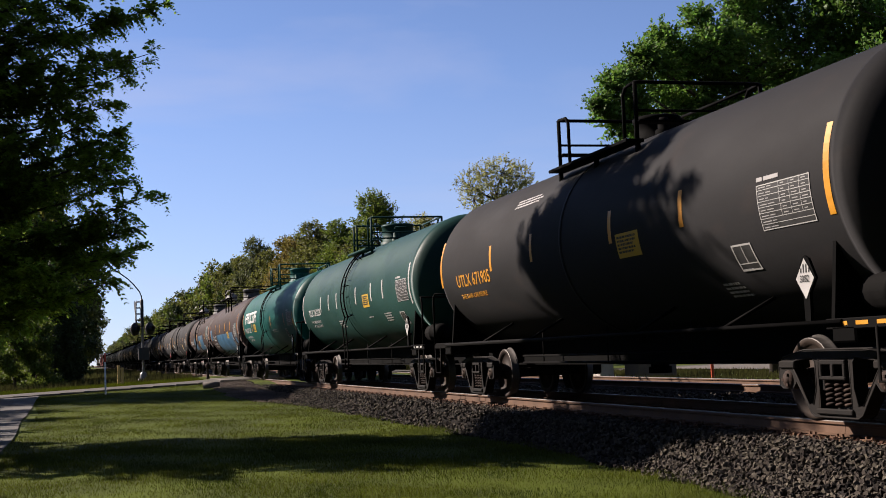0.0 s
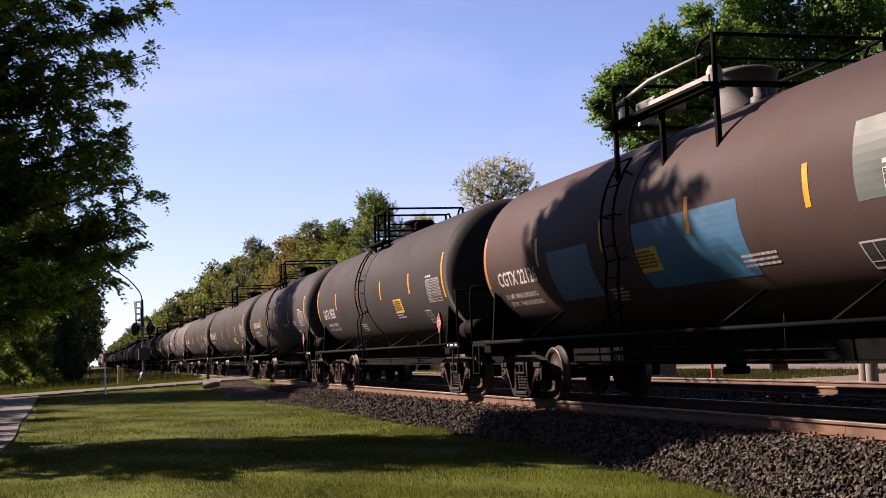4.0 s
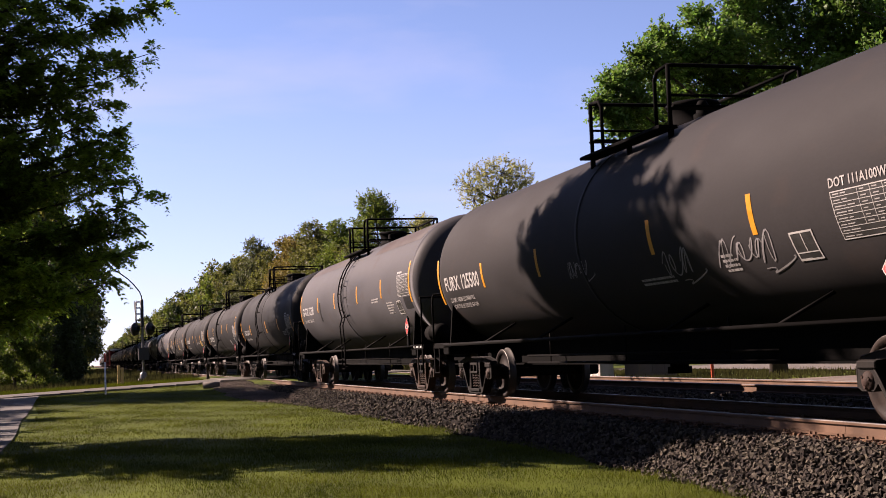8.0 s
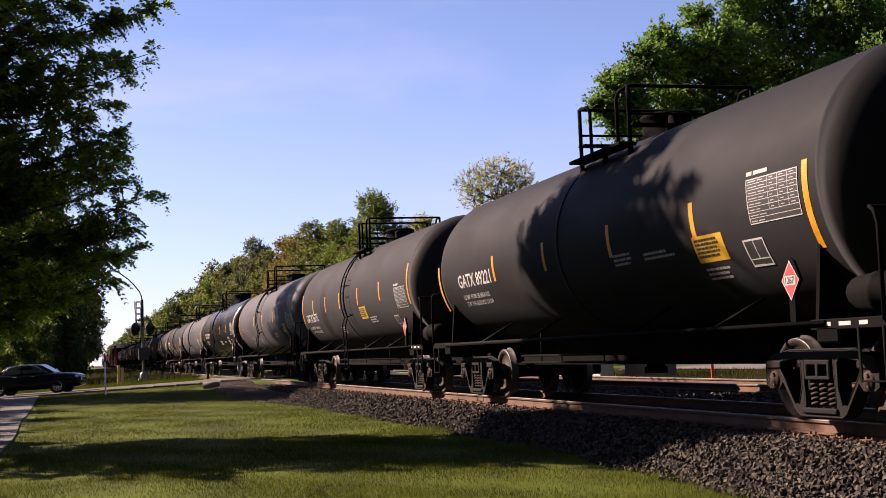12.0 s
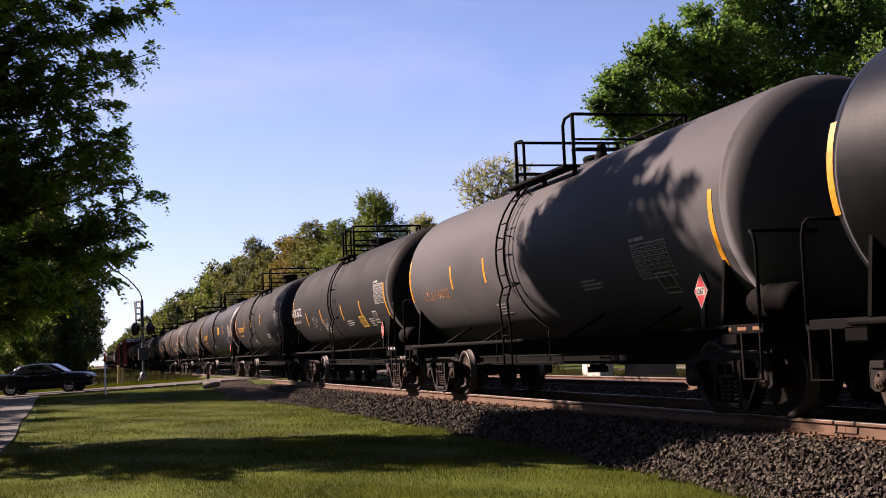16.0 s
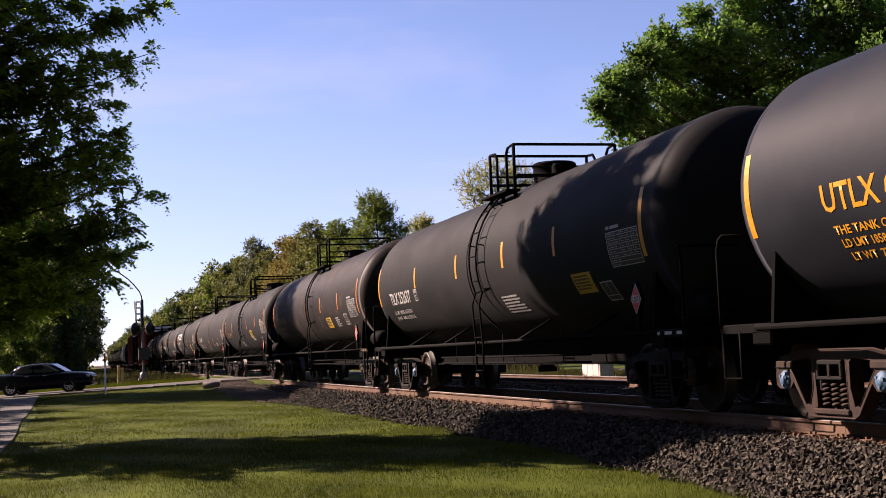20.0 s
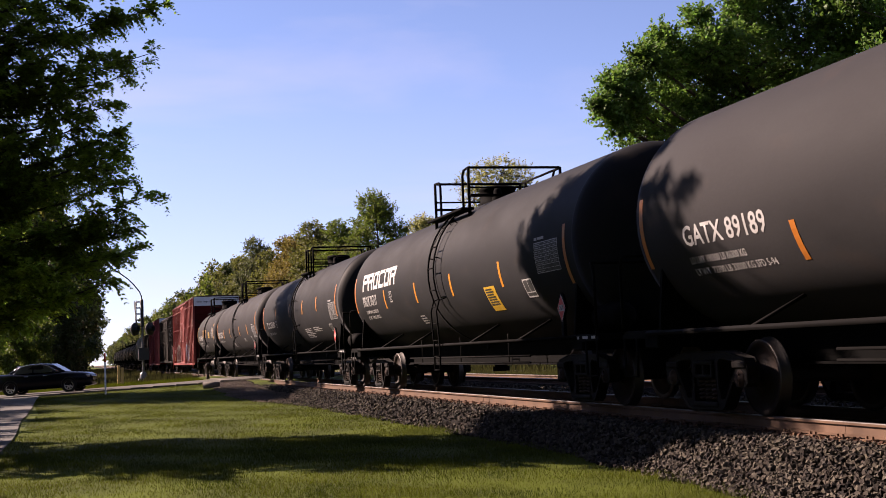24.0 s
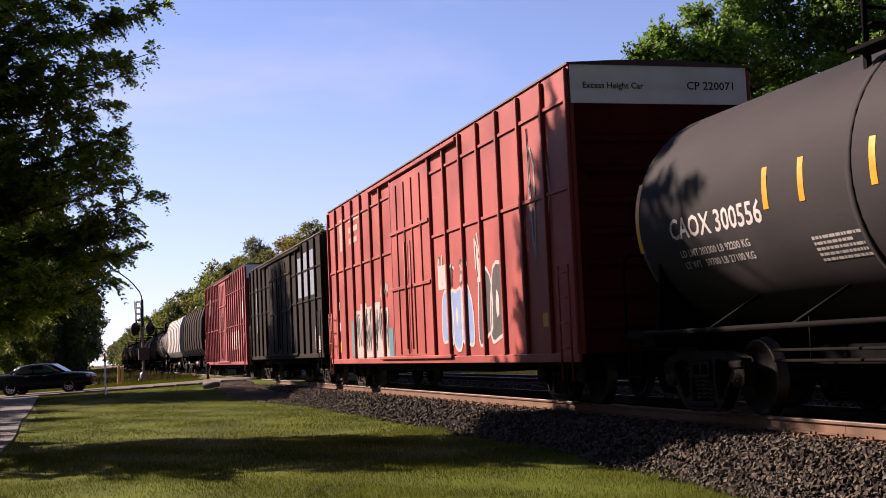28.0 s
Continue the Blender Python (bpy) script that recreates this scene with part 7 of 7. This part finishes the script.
part("stand_leg", Geo().lathe([(0.12, -0.1), (0.08, 0.05), (0.05, 0.2), (0.05, 0.5), (0.11, 0.55), (0.11, 0.75), (0.0, 0.8)], "z", 8), M_RUSTIRON, stand)

# beyond the second track
hut = thing("equipment_hut", "pale signal equipment cabinet beyond the tracks", "equipment hut", at=pose(19.1, 46.3, -0.45, 0, 0, -8))
part("hut_wall", Geo().box(0.0, 0.55, -1.35, 1.35, 0.0, 1.75, 0.02), M_CABIN, hut)
part("hut_roof", Geo().box(-0.06, 0.61, -1.42, 1.42, 1.75, 1.83, 0.02), M_GREYBOX, hut)
for k in range(3):
    part("hut_door", Geo().box(-0.025, 0.005, -1.25 + 0.85 * k, -0.45 + 0.85 * k, 0.12, 1.65, 0.01), M_CABIN, hut)
part("hut_base", Geo().box(-0.08, 0.63, -1.45, 1.45, -0.3, 0.02, 0.02), M_CONCRETE, hut)
hut2 = thing("equipment_hut", "tan equipment cabinet beside the pale hut", "equipment hut", at=pose(20.9, 44.6, -0.45, 0, 0, 8))
part("hut_wall", Geo().box(-0.9, 0.8, -0.5, 0.5, 0.0, 1.7, 0.02), M_TAN, hut2)
part("hut_roof", Geo().box(-0.96, 0.86, -0.56, 0.56, 1.7, 1.78, 0.02), M_GREYBOX, hut2)
for k in range(3):
    part("hut_panel", Geo().box(-0.85 + k * 0.55, -0.35 + k * 0.55, -0.515, -0.49, 0.2, 1.5, 0.006), M_TAN, hut2)
bol = thing("bollard", "short white steel bollard by the side road", "bollard", at=pose(22.9, 49, -0.45))
part("bollard_shaft", Geo().lathe([(0.09, -0.1), (0.09, 0.5), (0.07, 0.56), (0.0, 0.58)], "z", 12), M_POSTWHITE, bol)
om = thing("marker_stake", "thin orange utility marker stake in the grass", "marker post", at=pose(20.2, 38.4, -0.48))
part("stake_blade", Geo().box(-0.05, 0.05, -0.03, 0.03, -0.1, 0.62, 0.01), M_ORANGEPOST, om)
for i, (x, y) in enumerate([(19.6, 28.6), (20.0, 29.5), (19.6, 24.0)]):
    fp = thing("timber_bollard", "grey weathered timber bollard beyond the tracks", "bollard", at=pose(x, y, -0.48), group="timber bollards beyond the tracks")
    part("bollard_shaft", Geo().lathe([(0.16, -0.2), (0.155, 0.9), (0.13, 1.0), (0.0, 1.02)], "z", 10), M_OLDWOOD, fp)


# ---- waiting car ----
M_CARPAINT = material("dark navy car paint", (0.0033, 0.0041, 0.0074), 0.15, 0.0, 0.1, 2, 40, 0, spec=0.1)
M_GLASSDARK = material("tinted car glass", (0.03, 0.034, 0.038), 0.06, 0, 0.05, 2, 40, 0, spec=0.5)
M_TYRE = material("black tyre rubber", (0.01063, 0.01063, 0.01063), 0.85, 0, 0.2, 6, 60, 0.1)
M_ALLOY = material("silver alloy rim", (0.5, 0.5, 0.5), 0.4, 0.6, 0.1, 6, 60, 0)
M_CHROME = material("chrome trim", (0.615, 0.615, 0.615), 0.15, 1.0, 0.05, 6, 60, 0)
M_HEADLAMP = material("clear headlamp", (0.328, 0.3444, 0.3444), 0.1, 0.3, 0.1, 6, 60, 0)
M_TAIL = material("red tail lamp", (0.1476, 0.005904, 0.005904), 0.2, 0, 0.1, 6, 60, 0)


def loft(g, stations, n=16, power=4.0):
    """Rounded sections (x, half width, low z, high z) joined along x."""
    rings = []
    for x, w, z0, z1 in stations:
        ring = []
        for k in range(n):
            a = 2 * math.pi * k / n
            c, s = math.cos(a), math.sin(a)
            e = 2.0 / power
            ring.append((x, w * math.copysign(abs(c) ** e, c), (z0 + z1) / 2 + (z1 - z0) / 2 * math.copysign(abs(s) ** e, s)))
        rings.append(ring)
    fs = [(i * n + k, i * n + (k + 1) % n, (i + 1) * n + (k + 1) % n, (i + 1) * n + k) for i in range(len(rings) - 1) for k in range(n)]
    fs += [tuple(range(n)), tuple((len(rings) - 1) * n + k for k in range(n))]
    return g.add([p for r in rings for p in r], fs, True)


def sedan():
    car = thing("sedan", "dark navy four door sedan waiting at the crossing", "car")
    body = loft(Geo(), [(-2.42, 0.55, 0.45, 0.78), (-2.36, 0.78, 0.30, 0.98), (-2.1, 0.86, 0.22, 1.03), (-1.4, 0.91, 0.19, 1.02), (-0.4, 0.92, 0.18, 0.98), (0.6, 0.92, 0.18, 0.97), (1.2, 0.91, 0.19, 0.98), (1.8, 0.89, 0.20, 0.93), (2.2, 0.83, 0.22, 0.86), (2.38, 0.68, 0.26, 0.76), (2.43, 0.45, 0.34, 0.68)], 20, 5.0)
    part("body", body, M_CARPAINT, car)
    part("roof", loft(Geo(), [(-1.62, 0.52, 1.0, 1.06), (-1.15, 0.60, 0.98, 1.36), (-0.6, 0.63, 0.95, 1.44), (0.0, 0.64, 0.95, 1.455), (0.45, 0.61, 0.95, 1.39), (0.95, 0.60, 0.93, 1.10), (1.2, 0.56, 0.9, 0.97)], 20, 4.0), M_CARPAINT, car)
    for s in (-1, 1):
        for pts in ([(-1.28, 1.01), (-1.02, 1.29), (-0.62, 1.37), (-0.42, 1.37), (-0.42, 1.0)], [(-0.34, 1.0), (-0.34, 1.375), (0.05, 1.37), (0.38, 1.27), (0.86, 0.99)]):
            me = Geo().plate([(x, z) for x, z in pts], "y", -0.005, 0.005)
            ob = part("side_window", me, M_GLASSDARK, car, at=Matrix.Translation((0, s * 0.642, 0)) @ Matrix.Translation((0, 0, 1.0)) @ Matrix.Rotation(radians(s * 5), 4, "X") @ Matrix.Translation((0, s * 0.0, -1.0)))
        for x in (-0.62, 0.28):
            part("door_handle", Geo().box(x - 0.1, x + 0.1, min(s * 0.915, s * 0.945), max(s * 0.915, s * 0.945), 0.82, 0.86, 0.008), M_CHROME, car)
        part("window_trim", Geo().rod([(-1.3, s * 0.66, 1.0), (-1.03, s * 0.65, 1.31), (-0.6, s * 0.645, 1.395), (0.06, s * 0.645, 1.395), (0.4, s * 0.65, 1.29), (0.9, s * 0.66, 0.98)], 0.012, 5), M_CHROME, car)
        part("wing_mirror", loft(Geo(), [(0.62, 0.05, 0.98, 1.02), (0.68, 0.1, 0.94, 1.08), (0.78, 0.07, 0.97, 1.06)], 10, 3).mesh("wing_mirror", M_CARPAINT), None, car, at=pose(0, s * 0.98, 0))
        part("headlamp", loft(Geo(), [(1.9, 0.10, 0.72, 0.82), (2.2, 0.18, 0.64, 0.81), (2.36, 0.12, 0.64, 0.74)], 10, 3).mesh("headlamp", M_HEADLAMP), None, car, at=pose(0, s * 0.62, 0))
        part("tail_lamp", loft(Geo(), [(-2.40, 0.10, 0.74, 0.88), (-2.25, 0.16, 0.72, 0.92), (-2.1, 0.08, 0.76, 0.9)], 10, 3).mesh("tail_lamp", M_TAIL), None, car, at=pose(0, s * 0.68, 0))
    part("windscreen", Geo().plate([(0.50, 1.385), (1.16, 0.98), (1.17, 0.995), (0.51, 1.40)], "y", -0.52, 0.52), M_GLASSDARK, car)
    part("rear_window", Geo().plate([(-1.58, 1.05), (-1.16, 1.365), (-1.17, 1.38), (-1.59, 1.065)], "y", -0.48, 0.48), M_GLASSDARK, car)
    part("grille", Geo().box(2.385, 2.44, -0.36, 0.36, 0.50, 0.68, 0.01), M_CHROME, car)
    tyre = Geo().lathe([(0.21, -0.09), (0.29, -0.11), (0.325, -0.09), (0.33, 0), (0.325, 0.09), (0.29, 0.11), (0.21, 0.09)], "y", 24).mesh("tyre", M_TYRE)
    rim = Geo().lathe([(0.0, -0.05), (0.05, -0.06), (0.05, -0.02)], "y", 12)
    rim.lathe([(0.19, -0.08), (0.215, -0.1), (0.215, 0.08), (0.19, 0.06)], "y", 24)
    for k in range(7):
        m = Matrix.Rotation(k * 2 * math.pi / 7, 4, "Y")
        rim.box(-0.028, 0.028, -0.07, -0.03, 0.03, 0.2, 0.006, m)
    rim = rim.mesh("rim", M_ALLOY)
    hub = Geo().lathe([(0.0, -0.02), (0.19, -0.02), (0.19, 0.02), (0.0, 0.02)], "y", 16).mesh("wheel", M_TYRE)
    wheels = []
    for x in (-1.42, 1.40):
        for s in (-1, 1):
            w = part("wheel", hub, None, car, at=pose(x, s * 0.80, 0.33))
            part("tyre", tyre, None, w)
            part("rim", rim, None, w, at=pose(0, 0, 0, 0, 0, 0 if s < 0 else 180))
            wheels.append((w, x, s * 0.80))
    for x in (-1.42, 1.40):
        for s in (-1, 1):
            part("wheel_arch", Geo().lathe([(0.345, -0.02), (0.375, -0.02), (0.375, 0.02), (0.345, 0.02), (0.345, -0.02)], "y", 24, (x, s * 0.895, 0.34)), M_TYRE, car)
    shrink = Matrix.Scale(0.97, 4)
    done = set()
    for ob in car.children_recursive:
        if ob.data.name not in done:
            done.add(ob.data.name)
            ob.data.transform(shrink)
        ob.matrix_basis.translation *= 0.97
    return car, [(w, x * 0.97, y * 0.97) for w, x, y in wheels]


SEDAN, SEDAN_WHEELS = sedan()
SEDAN_NOSE = [(0.0, -62.0), (6.0, -28.0), (9.0, -12.2), (10.0, -7.2), (10.6, -4.1), (11.0, -2.4), (11.4, -1.09), (11.8, -0.19), (12.2, 0.31), (12.5, 0.52), (13.0, 0.62), (28.0, 0.62)]


def sedan_x(t):
    for (a, p), (b, q) in zip(SEDAN_NOSE, SEDAN_NOSE[1:]):
        if t <= b:
            return p + (q - p) * (t - a) / (b - a) - 2.36
    return SEDAN_NOSE[-1][1] - 2.36


# ---- what moves ----
def motions():
    for car, s in TRAIN:
        walk(car, [(t, pose(TRACK_X, s - SPEED * t, 0)) for t in (0.0, 7.0, 14.0, 21.0, 28.0)])
    mids = {car: s for car, s in TRAIN}
    for ws, car, y in WHEELSETS:
        s = mids[car] + y
        t0, t1 = (s - 45) / SPEED, (s - 6) / SPEED
        f0, f1 = max(0, math.ceil(t0 * FPS)), min(int(SECONDS * FPS), int(t1 * FPS))
        angle = lambda f: math.degrees((f / FPS * SPEED) / 0.457) % 360
        if f1 <= f0:
            continue
        rows = [(f / FPS, pose(0, y, 0.457, angle(f), 0, 0)) for f in range(f0, f1 + 1)]
        if f0 > 0:
            rows.insert(0, (0.0, rows[0][1]))
        if f1 < SECONDS * FPS:
            rows.append((SECONDS, rows[-1][1]))
        walk(ws, rows)
    # the sedan's path is turned to fit its outline in the camera's view
    walk(SEDAN, [(t, pose(nose - 2.36, 63.3 + 0.27 * min(12.0, 0.62 - nose), road_height(nose - 2.36) + 0.035, 0, -1.5, -15 if nose > -13 else 0)) for t, nose in SEDAN_NOSE])
    for w, x, y in SEDAN_WHEELS:
        rows = [(k / 15, pose(x, y, 0.287, 0, math.degrees(sedan_x(k / 15) / 0.287) % 360, 0)) for k in range(156, 196)]
        walk(w, [(0.0, rows[0][1])] + rows + [(SECONDS, rows[-1][1])])


motions()
